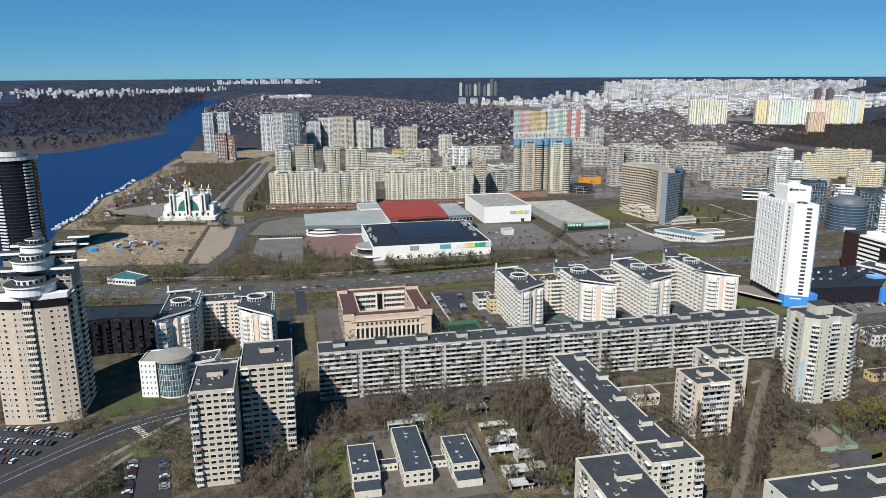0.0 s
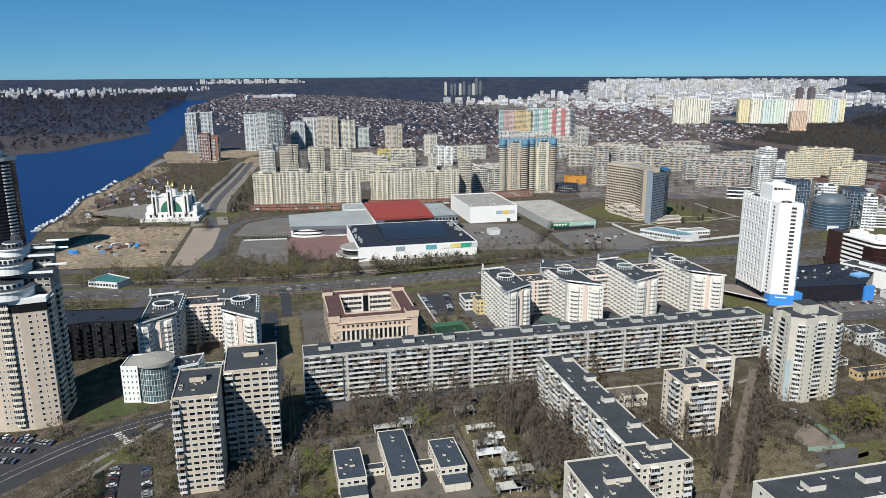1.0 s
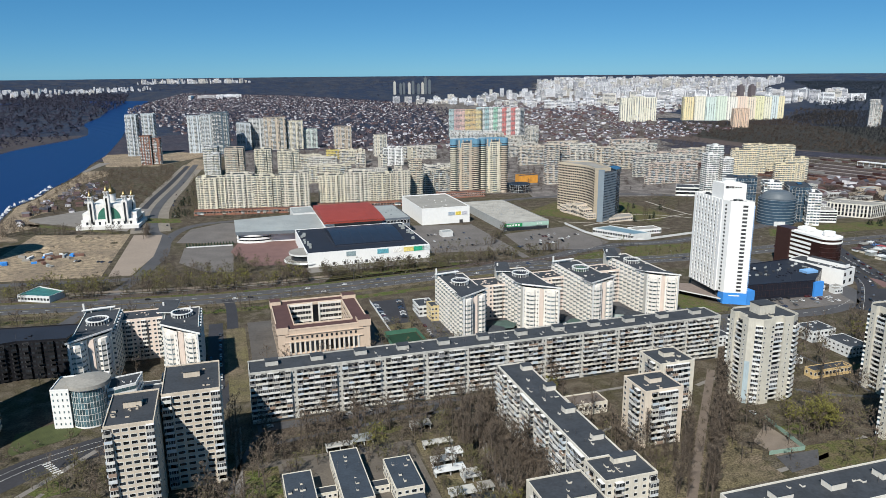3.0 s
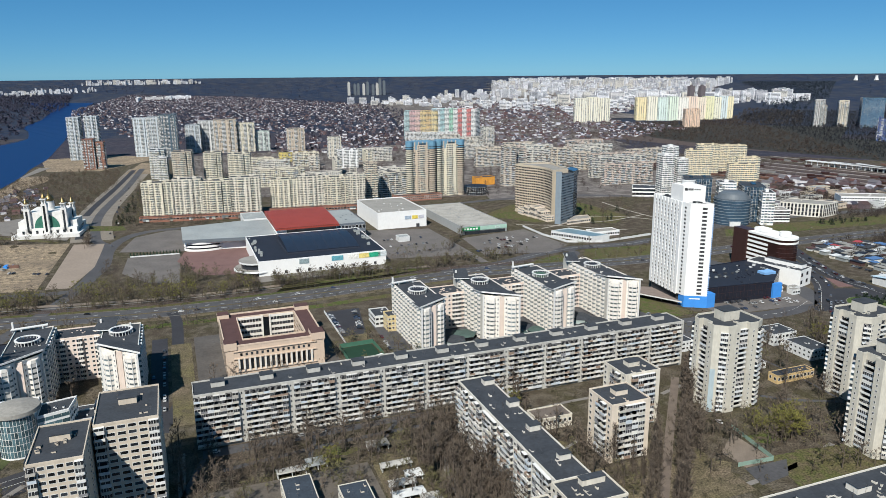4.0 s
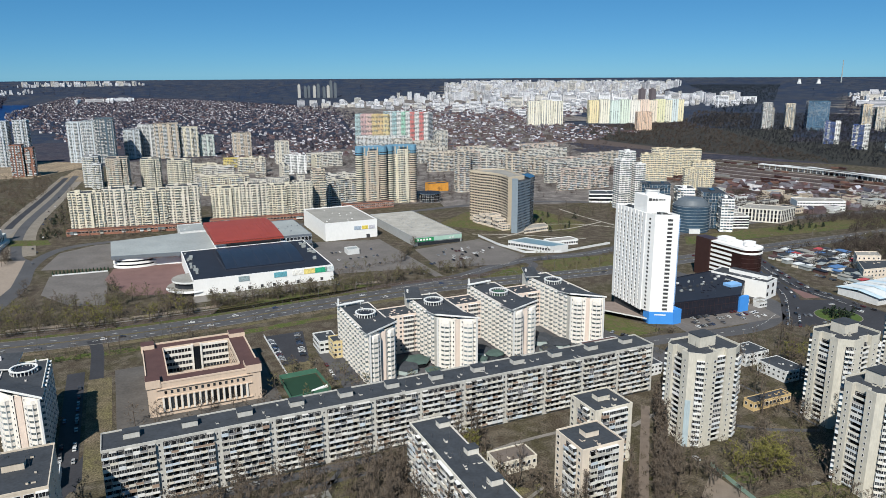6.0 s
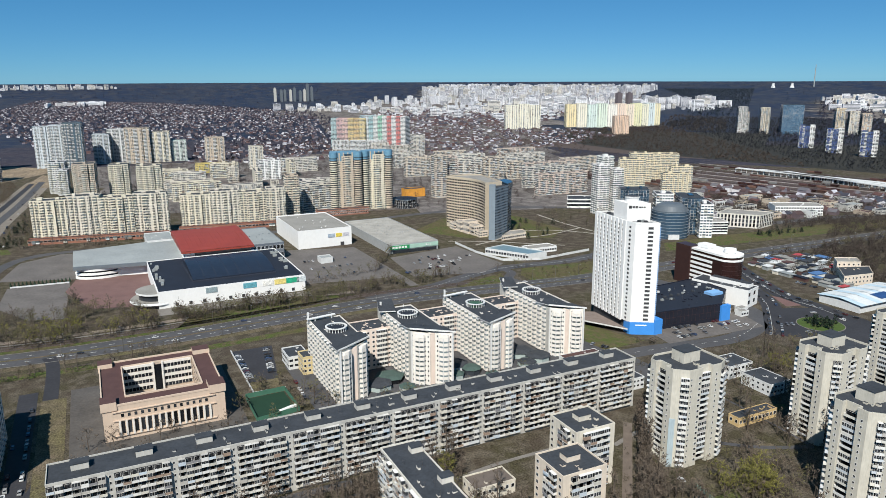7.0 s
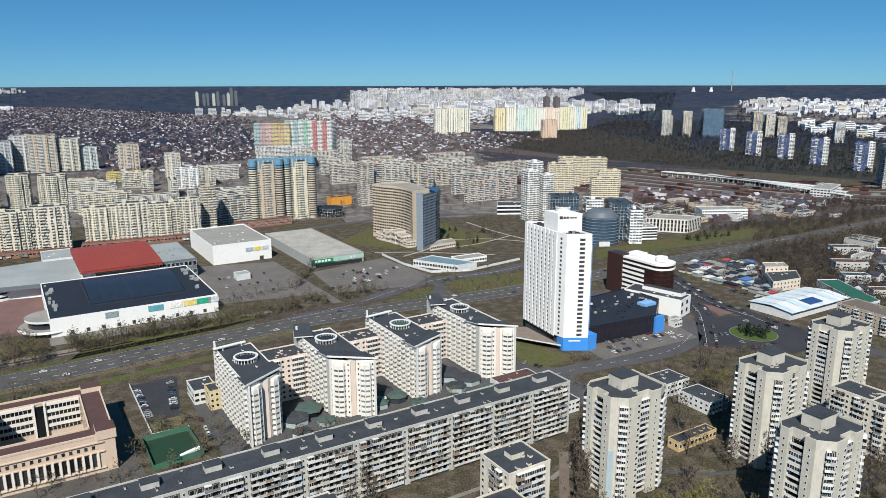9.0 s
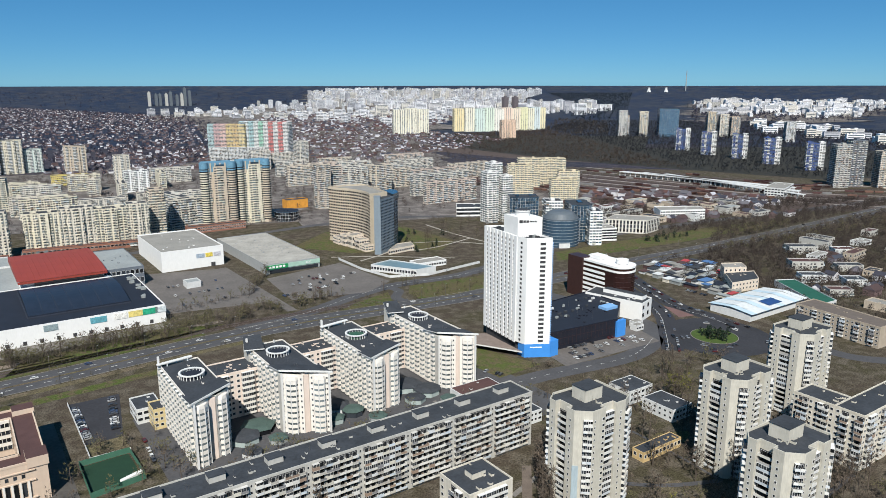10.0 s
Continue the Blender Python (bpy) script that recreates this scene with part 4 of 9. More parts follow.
def courtyard_office():
    c = W(60, 493)
    ob = thing("courtyard_office", c, "peach four-storey office building round a courtyard with a brown roof", "office building")
    H = 18.5
    A0, A1, B0, B1 = 30.5, 90, 461, 524
    wings = ((A0, A1, B0, 471), (A0, A1, 514, B1), (A0, 42, 471, 514), (80, A1, 471, 514))
    for a0, a1, b0, b1 in wings:
        m = Mesh()
        m.prism(rect(a0, a1, b0, b1), -0.3, H)
        m.build("wing_wall", [PEACH], ob)
    m = Mesh()
    for a0, a1, b0, b1 in wings:
        m.face([(p.x, p.y, H + 0.06) for p in rect(a0, a1, b0, b1)])
    m.build("roof", [MAROON], ob)
    for poly in (rect(A0, A1, B0, B1), rect(42, 80, 471, 514)[::-1]):
        m = Mesh()
        for i in range(4):
            p, q = poly[i] + Vector((0, 0, H)), poly[(i + 1) % 4] + Vector((0, 0, H))
            u = (q - p).normalized()
            m.box(p - Vector((-u.y, u.x, 0)) * 0.15, q - p, Vector((-u.y, u.x, 0)) * 0.6, (0, 0, 1.0))
        m.build("parapet", [PEACH], ob)
    for a, b, sa, sb in ((33.6, 465, 7.5, 9), (86.4, 465.5, 8.5, 10), (33.6, 520.5, 7.5, 8), (86, 520.5, 9.5, 8)):
        m = Mesh()
        p = W(a, b)
        m.cbox(p.x, p.y, H - 2, sa, sb, 4.6, GA, 0, 1)
        m.build("corner_turret", [PEACH, MAROON], ob)
    fr = random.Random(3)
    cells = facade(rect(38, 82, B0, B1), {0: ("t", 3.15)}, 2.9, 1, 7.4, fr) + facade(rect(38, 82, B0, B1), {0: ("w", 3.15)}, 10.9, 1, 4.2, fr)
    cells += facade(rect(A0, A1, B0, B1), {1: ("ww", 3.6), 3: ("ww", 3.6), 2: ("ww", 3.6)}, 1.2, 4, 4.2, fr)
    cells += facade(rect(42, 80, 471, 514)[::-1], {0: ("W", 3.6), 1: ("W", 3.6), 3: ("W", 3.6)}, 4, 4, 3.4, fr)
    # the court side of the rear wing: white bands, window ribbons and a dark glazed stair
    for a0, a1 in ((42.4, 58), (64, 79.6)):
        for k in range(4):
            m = Mesh()
            p = W((a0 + a1) / 2, 513.8)
            m.cbox(p.x, p.y, 3.4 + 3.9 * k, a1 - a0, 0.3, 2.1, GA)
            rib = m.build("window_ribbon", [GLASS], ob, "row of dark office windows")
            for j in range(9):
                m = Mesh()
                p = W(a0 + 0.3 + (a1 - a0 - 0.6) * j / 8, 513.7)
                m.cbox(p.x, p.y, 3.4 + 3.9 * k, 0.22, 0.36, 2.1, GA)
                m.build("mullion", [WARM], rib)
            m = Mesh()
            p = W((a0 + a1) / 2, 513.6)
            m.cbox(p.x, p.y, 5.5 + 3.9 * k, a1 - a0, 0.7, 1.5, GA)
            m.build("white_band", [WARM], ob, "white wall band between the windows")
    m = Mesh()
    p = W(61, 513.6)
    m.cbox(p.x, p.y, 0.5, 4, 0.6, 17, GA)
    m.build("stair_glazing", [GLASS], ob, "tall dark stair window")
    for a in (58.5, 63.5):
        m = Mesh()
        p = W(a, 513.2)
        m.cbox(p.x, p.y, 0, 1.0, 1.5, 19.2, GA)
        m.build("stair_pier", [WARM], ob)
    place_units(ob, cells, [GLASS, PEACH, PEACH, PEACH, GLASS_BAL, DARK], 180)
    for k in range(15):
        m = Mesh()
        p = W(38 + 44 * k / 14, B0 - 0.4)
        m.cbox(p.x, p.y, 2.5, 0.95, 0.8, 8.2, GA)
        m.build("pilaster", [WARM], ob)
    for z in (2.2, 10.5, 15.2):
        m = Mesh()
        p = W(60, B0 - 0.25)
        m.cbox(p.x, p.y, z, 50, 0.8, 0.5, GA)
        m.build("cornice", [PEACH], ob)


def pale_house(a0, a1, bl, br, bb, seed, single, label, green=False):
    """One of the pale stepped houses: slanted front, tilted roof end, ring pergola."""
    mid = (a0 + a1) / 2
    H = 32
    front_left = bl < br
    pts = fp((a0, bl), (mid - 1.5, (bl + br) / 2 - 1.2), (mid - 1.5, (bl + br) / 2 + 0.6), (mid + 2, (bl + br) / 2 + 0.6), (mid + 2, (bl + br) / 2 - 0.8), (a1, br), (a1, bb), (a0, bb))
    ob = block("stepped_house", pts, H, 10, label, "apartment building", {0: ("n", 2.6), 4: ("n", 2.6), 5: ("wCnC", 2.7), 7: ("CnCw", 2.7), 6: ("ww", 4)}, wall=WARM, para=WARM,
               single=single, seed=seed, vents=14, z0=1.0, mix=0.5, group="pale stepped houses", roof=ROOF, balg=GLASS_BAY)
    m = Mesh()
    p, q = W(mid - 1.2, (bl + br) / 2 + 0.5), W(mid + 1.7, (bl + br) / 2 + 0.5)
    v = W(0, 1)
    m.box(p - v * 1.3, q - p, v * 1.2, (0, 0, H))
    m.build("pink_band", [PINK], ob, "pale pink wall band")
    # glazed bays on both halves of the front
    for e in (0, 4):
        p, q = pts[e], pts[e + 1]
        u = (q - p).normalized()
        o, c = Vector((u.y, -u.x, 0)), p.lerp(q, 0.5)
        shape = [(-3.5, 0.3), (-2.7, -1.7), (0, -2.5), (2.7, -1.7), (3.5, 0.3)]
        m = Mesh()
        m.prism([c + u * x * 0.97 - o * y * 0.97 for x, y in shape], 0, H - 2.2)
        bay = m.build("glazed_bay", [GLASS_BAY], ob, "projecting bay of glazed balconies")
        for k in range(10):
            m = Mesh()
            m.prism([c + u * x - o * y for x, y in shape], 0.6 + 3.02 * k, 2.5 + 3.02 * k, bottom=True)
            m.build("balcony_band", [WARM], bay)
        m = Mesh()
        m.prism([c + u * x * 1.05 - o * y * 1.05 for x, y in shape], H - 2.2, H - 0.4, shrink=0.8)
        m.build("bay_cap", [WARM], bay)
        for x in (-2.7, 0, 2.7):
            m = Mesh()
            w = c + u * x + o * (2.45 if x == 0 else 1.65)
            m.cbox(w.x, w.y, 0, 0.35, 0.35, H - 2.2, GA)
            m.build("mullion", [FRAME], bay)
    # tilted roof end with a white rim
    m = Mesh()
    lo, hi = H + 0.9, H + 3.0
    q0, q1, q2, q3 = W(a0 - 1.2, bl - 1.5), W(a1 + 1.2, br - 1.5), W(a1 + 1.2, br + 15), W(a0 - 1.2, bl + 15)
    zs = (hi, lo + 0.8, lo - 0.4, lo) if not front_left else (lo + 0.8, hi, lo, lo - 0.4)
    k = [Vector((p.x, p.y, z)) for p, z in zip((q0, q1, q2, q3), zs)]
    m.face(k)
    m.face([x - Vector((0, 0, 0.5)) for x in k[::-1]])
    for i in range(4):
        j = (i + 1) % 4
        m.face([k[i] - Vector((0, 0, 0.5)), k[j] - Vector((0, 0, 0.5)), k[j], k[i]], 1)
    m.build("tilted_roof", [ROOF, FRAME], ob)
    m = Mesh()
    for i in range(2):
        j = i + 1
        if i == 0:
            m.box(k[0] + Vector((0, 0, 0.0)), k[1] - k[0], v * 0.5, (0, 0, 0.45))
    m.build("roof_rim", [FRAME], ob)
    # ring pergola
    c = W(mid, bl * 0.4 + bb * 0.6)
    m = Mesh()
    n, r = 22, 6.6
    for i in range(n):
        t0, t1 = 2 * pi * i / n, 2 * pi * (i + 1) / n
        p0, p1 = Vector((cos(t0), sin(t0), 0)), Vector((cos(t1), sin(t1), 0))
        z = Vector((c.x, c.y, H + 2.2))
        for ra, rb, za, zb in ((r, r, 0, 0.5), (r - 1.1, r - 1.1, 0, 0.5), (r, r - 1.1, 0.5, 0.5), (r, r - 1.1, 0, 0)):
            m.face([z + p0 * ra + Vector((0, 0, za)), z + p1 * ra + Vector((0, 0, za)), z + p1 * rb + Vector((0, 0, zb)), z + p0 * rb + Vector((0, 0, zb))])
        q = z + p0 * (r - 0.5)
        m.cbox(q.x, q.y, H + 0.05, 0.35, 0.35, 2.2, t0)
    m.build("ring_pergola", [FRAME], ob, "white ring pergola on the roof")
    m = Mesh()
    m.drum(c.x, c.y, H + 0.1, H + 1.6, 5.2, 4.6, 20)
    m.build("roof_lantern", [ROOF_D if not green else mat("green_glass_roof", (0.03, 0.09, 0.05), rough=0.4, var=0.2)], ob)
    if not front_left:
        # grey stair wall at the corner, and a tilted rear roof
        m = Mesh()
        m.prism(fp((a0 - 0.25, bl - 0.4), (a0 + 2.6, bl - 1.6), (a0 + 2.6, bl + 1), (a0 - 0.25, bl + 4)), 0, H)
        m.build("stair_wall", [PANEL_GREY], ob, "grey stair wall at the corner")
        m = Mesh()
        r0, r1, r2, r3 = W(a0 - 5, bb - 9, H + 2.2), W(a0 + 6, bb - 11, H + 1.6), W(a0 + 9, bb + 3, H + 5.2), W(a0 - 1, bb + 4, H + 5.6)
        rim = [r0, r1, r2, r3]
        m.face(rim)
        m.face([x - Vector((0, 0, 0.6)) for x in rim[::-1]], 1)
        for i in range(4):
            j = (i + 1) % 4
            m.face([rim[i] - Vector((0, 0, 0.6)), rim[j] - Vector((0, 0, 0.6)), rim[j], rim[i]], 1)
        m.build("rear_roof", [ROOF, FRAME], ob, "tilted dark rear roof with white edges")
        m = Mesh()
        m.prism(fp((a0 - 2, bb - 7), (a0 + 6, bb - 7), (a0 + 6, bb + 1), (a0 - 2, bb + 1)), H - 8, H + 2.2)
        m.build("rear_head", [PANEL_GREY], ob)
    # rear bar with a post
    m = Mesh()
    if front_left:
        m.box(W(a0 - 2, bb - 4, H + 1.6), W(a1 - a0 - 1, 3), v * 2.4, (0, 0, 0.5))
    m.box(W(a0 + 3, bb - 3, H - 0.5), W(0.6, 0), v * 0.6, (0, 0, 2.2))
    m.box(W(a1 - 6, bb - 1.5, H), W(0.6, 0), v * 0.6, (0, 0, 1.7))
    m.box(W(a0 - 1.4, bb - 2.4, H), W(1.0, 0), v * 1.0, (0, 0, 6.0))
    m.build("roof_bar", [FRAME], ob)
    # corner posts at the front
    for a, b in ((a1 - 0.4, br - 0.6), (a0 + 0.4, bl - 0.6)):
        p = W(a, b)
        m = Mesh()
        m.cbox(p.x, p.y, 0, 0.9, 0.9, H + 1, GA)
        m.build("corner_post", [FRAME], ob)


def pale_group():
    lab = "pale cream and pink ten-storey house with a tilted dark roof"
    pale_house(150, 170, 447.5, 458.5, 508, 41, 120, lab)
    pale_house(198, 219, 460, 446, 508, 42, 120, lab)
    pale_house(247, 267.5, 450.5, 458, 514, 43, 120, "pale cream and pink house with a green glass roof lantern", True)
    pale_house(297, 315, 461, 448, 520, 44, 120, lab)
    for a0, a1, b0, b1, s in ((170, 198, 490, 508, 45), (219, 247, 494, 512, 46), (267.5, 297, 498, 516, 47)):
        block("link_wing", rect(a0, a1, b0, b1), 26, 8, "pink and cream linking wing with a grey roof", "apartment building", {0: ("wBBw", 3.4), 2: ("wBw", 3.4)}, wall=PINK, para=WARM, single=30, seed=s, vents=12, z0=1, group="linking wings")
    block("annexe", rect(137, 150, 512, 530), 8, 2, "two-storey white annexe with a grey flat roof", "annexe", {0: ("W", 3), 3: ("W", 3)}, wall=WHITE_D, single=20, seed=48, vents=3, z0=0.8)
    block("annexe", rect(143, 151, 500, 512), 11, 3, "small yellow three-storey annexe", "annexe", {0: ("w", 3), 3: ("w", 3)}, wall=mat("yellow_render", (0.62, 0.50, 0.27), var=0.1), single=20, seed=49, vents=1, z0=0.8)
    rng = random.Random(6)
    for a, b, r, hh in ((178, 462, 8, 4.5), (188, 470, 9, 4), (232, 468, 8, 5), (238, 458, 6, 4.5), (226, 455, 5, 4), (280, 470, 9, 5), (287, 458, 8, 4.5), (275, 452, 6, 4), (291, 441, 5, 3.5), (246, 444, 5, 4), (192, 452, 5, 3.5), (176, 446, 5, 3.5)):
        c = W(a, b)
        ob = thing("shop_pavilion", c, "low many-sided shop pavilion with a grey hipped roof", "shop", "court pavilions")
        n = rng.choice((6, 8))
        t = rng.random()
        pl = [(c.x + r * cos(2 * pi * k / n + t), c.y + r * sin(2 * pi * k / n + t)) for k in range(n)]
        m = Mesh()
        m.prism(pl, 0, hh * 0.7)
        m.build("wall", [rng.choice((WHITE_D, ROOF_G, mat("mint_render", (0.34, 0.40, 0.39), var=0.15), GLASS))], ob)
        m = Mesh()
        m.prism([(c.x + (p[0] - c.x) * 1.08, c.y + (p[1] - c.y) * 1.08) for p in pl], hh * 0.7, hh, shrink=0.55)
        m.build("roof", [rng.choice((ROOF, ROOF, mat("green_grey_roof", (0.06, 0.095, 0.085), var=0.25)))], ob)
    block("market_hall", rect(296, 324, 434, 447), 4.5, 1, "long low hall with a dark red-brown roof", "shop", {0: ("W", 3)}, wall=WHITE_D, roof=MAROON, single=12, seed=50, vents=2, rim=0.2, z0=0.5)


def left_houses():
    # the pair of pale houses on the far side of the lane, and the wing between them
    pale_house(-84, -64, 437.5, 453, 500, 51, 100, "pale house with pink band and tilted dark roof standing in shade")
    pale_house(-36, -15.6, 452, 432, 487, 52, 100, "pale house with pink band and tilted dark roof")
    block("link_wing", rect(-64, -36, 489, 507), 27, 9, "pinkish linking wing with rows of windows", "apartment building", {0: ("wBw", 3.2)}, wall=PINK, para=WARM, single=60, seed=53, vents=12)
    # walls, rails and roof take the crowned tower's shadow as near-black colour
    block("dark_block", fp((-150, 470), (-120, 478), (-92, 474), (-84, 500), (-150, 508)), 24, 8, "long dark-windowed block behind the tower, coloured near-black for its shade", "apartment building", {0: ("wb", 3.4), 1: ("wb", 3.4)}, wall=mat("tower_shade_cladding", (0.012, 0.012, 0.016), rough=0.5, var=0.2), para=mat("tower_shade_rail", (0.01, 0.01, 0.012)), glass=GLASS, frame_m=mat("tower_shade_rail", (0.01, 0.01, 0.012)), slab=mat("tower_shade_rail", (0.01, 0.01, 0.012)), balg=GLASS, roof=ROOF_D, single=40, seed=54, vents=6)
    # bank with a bowed glass front
    pts = fp((-88, 403), (-79, 401)) + [W(-70.5 + 8.5 * sin(t), 404.5 - 6.5 * cos(t)) for t in [radians(-80 + 20 * k) for k in range(9)]] + fp((-62, 420), (-86, 420))
    bank = block("bank_office", pts, 21, 6, "white six-storey office with a bowed blue-green glass front", "office building",
                 {**{k: ("g", 1.5) for k in range(2, 10)}, 0: ("nn", 2.4), 12: ("W", 3.2)}, wall=WHITE, glass=GLASS_G, single=200, seed=55, vents=4, roof=ROOF_L, z0=0.8)
    c = W(-70.5, 408)
    m = Mesh()
    m.drum(c.x, c.y, 21.2, 23.0, 11.0, 10.6, n=32)
    m.drum(c.x, c.y, 23.0, 24.6, 10.6, 3.0, n=32)
    m.build("cone_roof", [ROOF_L], bank, "shallow grey cone roof")
    block("bank_wing", fp((-61.6, 404.5), (-48, 409), (-46, 424), (-61.6, 420)), 17, 5, "lower white office wing with ribbon windows", "office building", {0: ("GG", 3), 1: ("W", 3)}, wall=WHITE, glass=GLASS_G, single=40, seed=60, vents=5, z0=0.8)
    block("low_annexe", rect(-52, -20, 414, 426), 8, 2, "low grey annexe with a flat roof", "annexe", {0: ("W", 3)}, wall=WHITE_D, single=20, seed=56, vents=8)
    for a, b, sa, sb, hh in ((-45, 432, 16, 9, 6), (-30, 398, 8, 7, 4), (-14, 412, 9, 16, 5)):
        block("shed", rect(a - sa / 2, a + sa / 2, b - sb / 2, b + sb / 2), hh, 1, "small flat-roofed service shed", "shed", {0: ("w", 3)}, wall=WHITE_D, single=4, seed=57, vents=2, rim=0.3, z0=0.5)
    # tall tower with tiered round crown
    A0, A1, B0, B1 = -152, -114.5, 381, 412
    pts = fp((A0, B0 + 3), (A0 + 12, B0), (A1 - 12, B0 - 0.5), (A1, B0 + 2), (A1, B1), (A0, B1))
    ob = block("crowned_tower", pts, 69, 21, "tall sand-coloured apartment tower with a tiered white crown", "apartment building",
               {0: ("wnw.", 2.4), 1: ("wnwBBnw", 2.2), 2: (".wnw", 2.4), 3: ("wBBw", 3.3), 5: ("wBw", 3.3)}, wall=mat("peach_brick", (0.54, 0.455, 0.37), var=0.14, streak=1), para=PARA_C, single=220, seed=58, vents=4, z0=3, mix=0.8)
    m = Mesh()
    m.prism(fp((A0 - 0.6, B0 + 2.5), (A0 + 12, B0 - 0.6), (A1 - 12, B0 - 1), (A1 + 0.6, B0 + 1.5), (A1 + 0.6, B0 + 6), (A0 - 0.6, B0 + 6)), 67.5, 70.2)
    m.build("crown_band", [WHITE], ob)
    m = Mesh()
    m.prism(fp((A0 - 0.3, B0 + 2.8), (A0 + 12, B0 - 0.3), (A1 - 12, B0 - 0.7), (A1 + 0.3, B0 + 1.8), (A1 + 0.3, B0 + 5), (A0 - 0.3, B0 + 5)), 63.2, 67.4)
    m.build("upper_glazing", [GLASS], ob)
    mid = (A0 + A1) / 2
    for k, (b0, z0, z1, w) in enumerate(((395, 69, 80, 0.94), (403, 80, 87, 0.82), (408, 87, 90, 0.5))):
        hw = (A1 - A0) / 2 * w
        right = A1 - 0.5 * k
        m = Mesh()
        m.prism(fp((mid - hw, b0), (right, b0), (right, B1 - 0.5), (mid - hw, B1 - 0.5)), z0, z1, 0, 1)
        m.build("upper_storey", [mat("grey_brown_wall", (0.30, 0.26, 0.23), var=0.15), ROOF], ob)
        m = Mesh()
        m.prism(fp((mid - hw - 2.5, b0 - 2.5), (right + 2.5, b0 - 2.5), (right + 1, b0 + 4), (mid - hw - 1, b0 + 4)), z1 - 0.4, z1 + 0.9, 0, 1)
        m.build("terrace_rim", [WHITE, ROOF], ob)
        m = Mesh()
        m.box(W(right - 4, b0 + 6, z1 + 1.5), W(11, 0), W(0, 1.6), (0, 0, 0.7))
        m.build("white_beam", [WHITE], ob)
        cells = facade(fp((mid - hw, b0), (right, b0), (right, B1 - 0.5), (mid - hw, B1 - 0.5)), {0: ("W", 3.2), 1: ("w", 3.2)}, z0 + 2, max(1, int((z1 - z0) / 3.3)), 3.2, random.Random(k))
        place_units(ob, cells, [GLASS, FRAME, WARM, WARM, GLASS_BAL, DARK], 12)
    for b, z0, r0 in ((389, 70, 11.5), (397, 80.5, 9.5), (404, 87, 7.5)):
        c = W(mid + 1, b)
        m = Mesh()
        m.drum(c.x, c.y, z0, z0 + 4.2, r0, n=28, m=0, top=1)
        m.drum(c.x, c.y, z0 + 4.2, z0 + 5.0, r0 + 0.7, n=28, m=0, top=1)
        m.drum(c.x, c.y, z0 + 5.0, z0 + 7.4, r0 * 0.62, n=24, m=0, top=1)
        tier = m.build("crown_tier", [WHITE, ROOF], ob, "round white roof tier")
        for k in range(7):
            t = radians(200 + 22 * k) + GA
            m = Mesh()
            m.cbox(c.x + r0 * 0.63 * cos(t), c.y + r0 * 0.63 * sin(t), z0 + 5.4, 0.5, 1.3, 1.5, t)
            m.build("tier_window", [GLASS], tier)
    c = W(mid + 1, 409)
    m = Mesh()
    m.drum(c.x, c.y, 90, 96.5, 2.2, n=12)
    m.tube((c.x, c.y, 96), (c.x, c.y, 100), 0.3, 0.1, 5)
    m.build("mast", [STEEL], ob)
    # dark glazed round tower by the river
    ob = thing("glazed_tower", (-452, 690, 0), "dark round glazed tower with white bands", "apartment building")
    m = Mesh()
    m.drum(-452, 690, 0, 98, 21, n=28)
    m.build("wall", [mat("black_blue_glass", (0.010, 0.013, 0.022), rough=0.2, var=0.3, spec=0.25)], ob)
    for k in range(28):
        m = Mesh()
        m.drum(-452, 690, 4 + 3.3 * k, 4.7 + 3.3 * k, 21.3, n=28)
        m.build("floor_band", [mat("slate_band", (0.022, 0.026, 0.034), var=0.2)], ob)
        for mid_t in (258, 338):
            m = Mesh()
            pts = [radians(mid_t + s) for s in (-11, -5, 0, 5, 11)]
            m.prism([(-452 + 22.6 * cos(t), 690 + 22.6 * sin(t)) for t in pts] + [(-452 + 21 * cos(t), 690 + 21 * sin(t)) for t in pts[::-1]], 4 + 3.3 * k, 5.3 + 3.3 * k, bottom=True)
            m.build("balcony", [WHITE_D], ob, "white curved balcony")
    m = Mesh()
    m.drum(-452, 690, 98, 101, 23, n=28, top=1)
    m.drum(-452, 690, 101, 106, 12, n=20, top=1)
    m.build("roof_crown", [WHITE_D, ROOF], ob)
    # sunken green-roofed pavilion by the main road
    ob = block("kiosk_hall", [(-318, 592), (-290, 586), (-285, 601), (-312, 616)], 5, 1, "low hall with a green glass roof", "hall", {0: ("W", 3)}, wall=WHITE_D, roof=mat("teal_glass_roof", (0.05, 0.16, 0.14), rough=0.25, var=0.3), single=8, seed=59, vents=0, z0=0.5)


sixteen_pair()
long_block()
l_blocks()
small_towers()
T16 = "grey-white sixteen-storey tower with stacked balconies and stepped roof"
near_tower = sixteen_tower(267, 313.5, 61, T16, 220, wide=30.5)
m = Mesh()
m.prism(fp((266.7, 318.5), (268.6, 316.7), (269.0, 317.1), (267.2, 319)), 0, 24.5)
m.build("painted_strip", [mat("pale_blue_paint", (0.36, 0.44, 0.48), var=0.15, streak=1)], near_tower, "pale blue painted wall strip")
sixteen_tower(347, 296, 62, T16, 180, wide=29)
sixteen_tower(305, 246, 63, T16, 180, wide=28)
sixteen_tower(430, 311, 64, T16, 120, wide=27)
block("slab_block", rect(404, 520, 268, 282), 28, 9, "nine-storey cream panel block with mixed balconies", "apartment building", {0: ("wbbw", 3.3), 3: ("wb", 3.4), 2: ("wb", 4)}, wall=CREAM, single=120, seed=65, vents=16, z0=1.6)
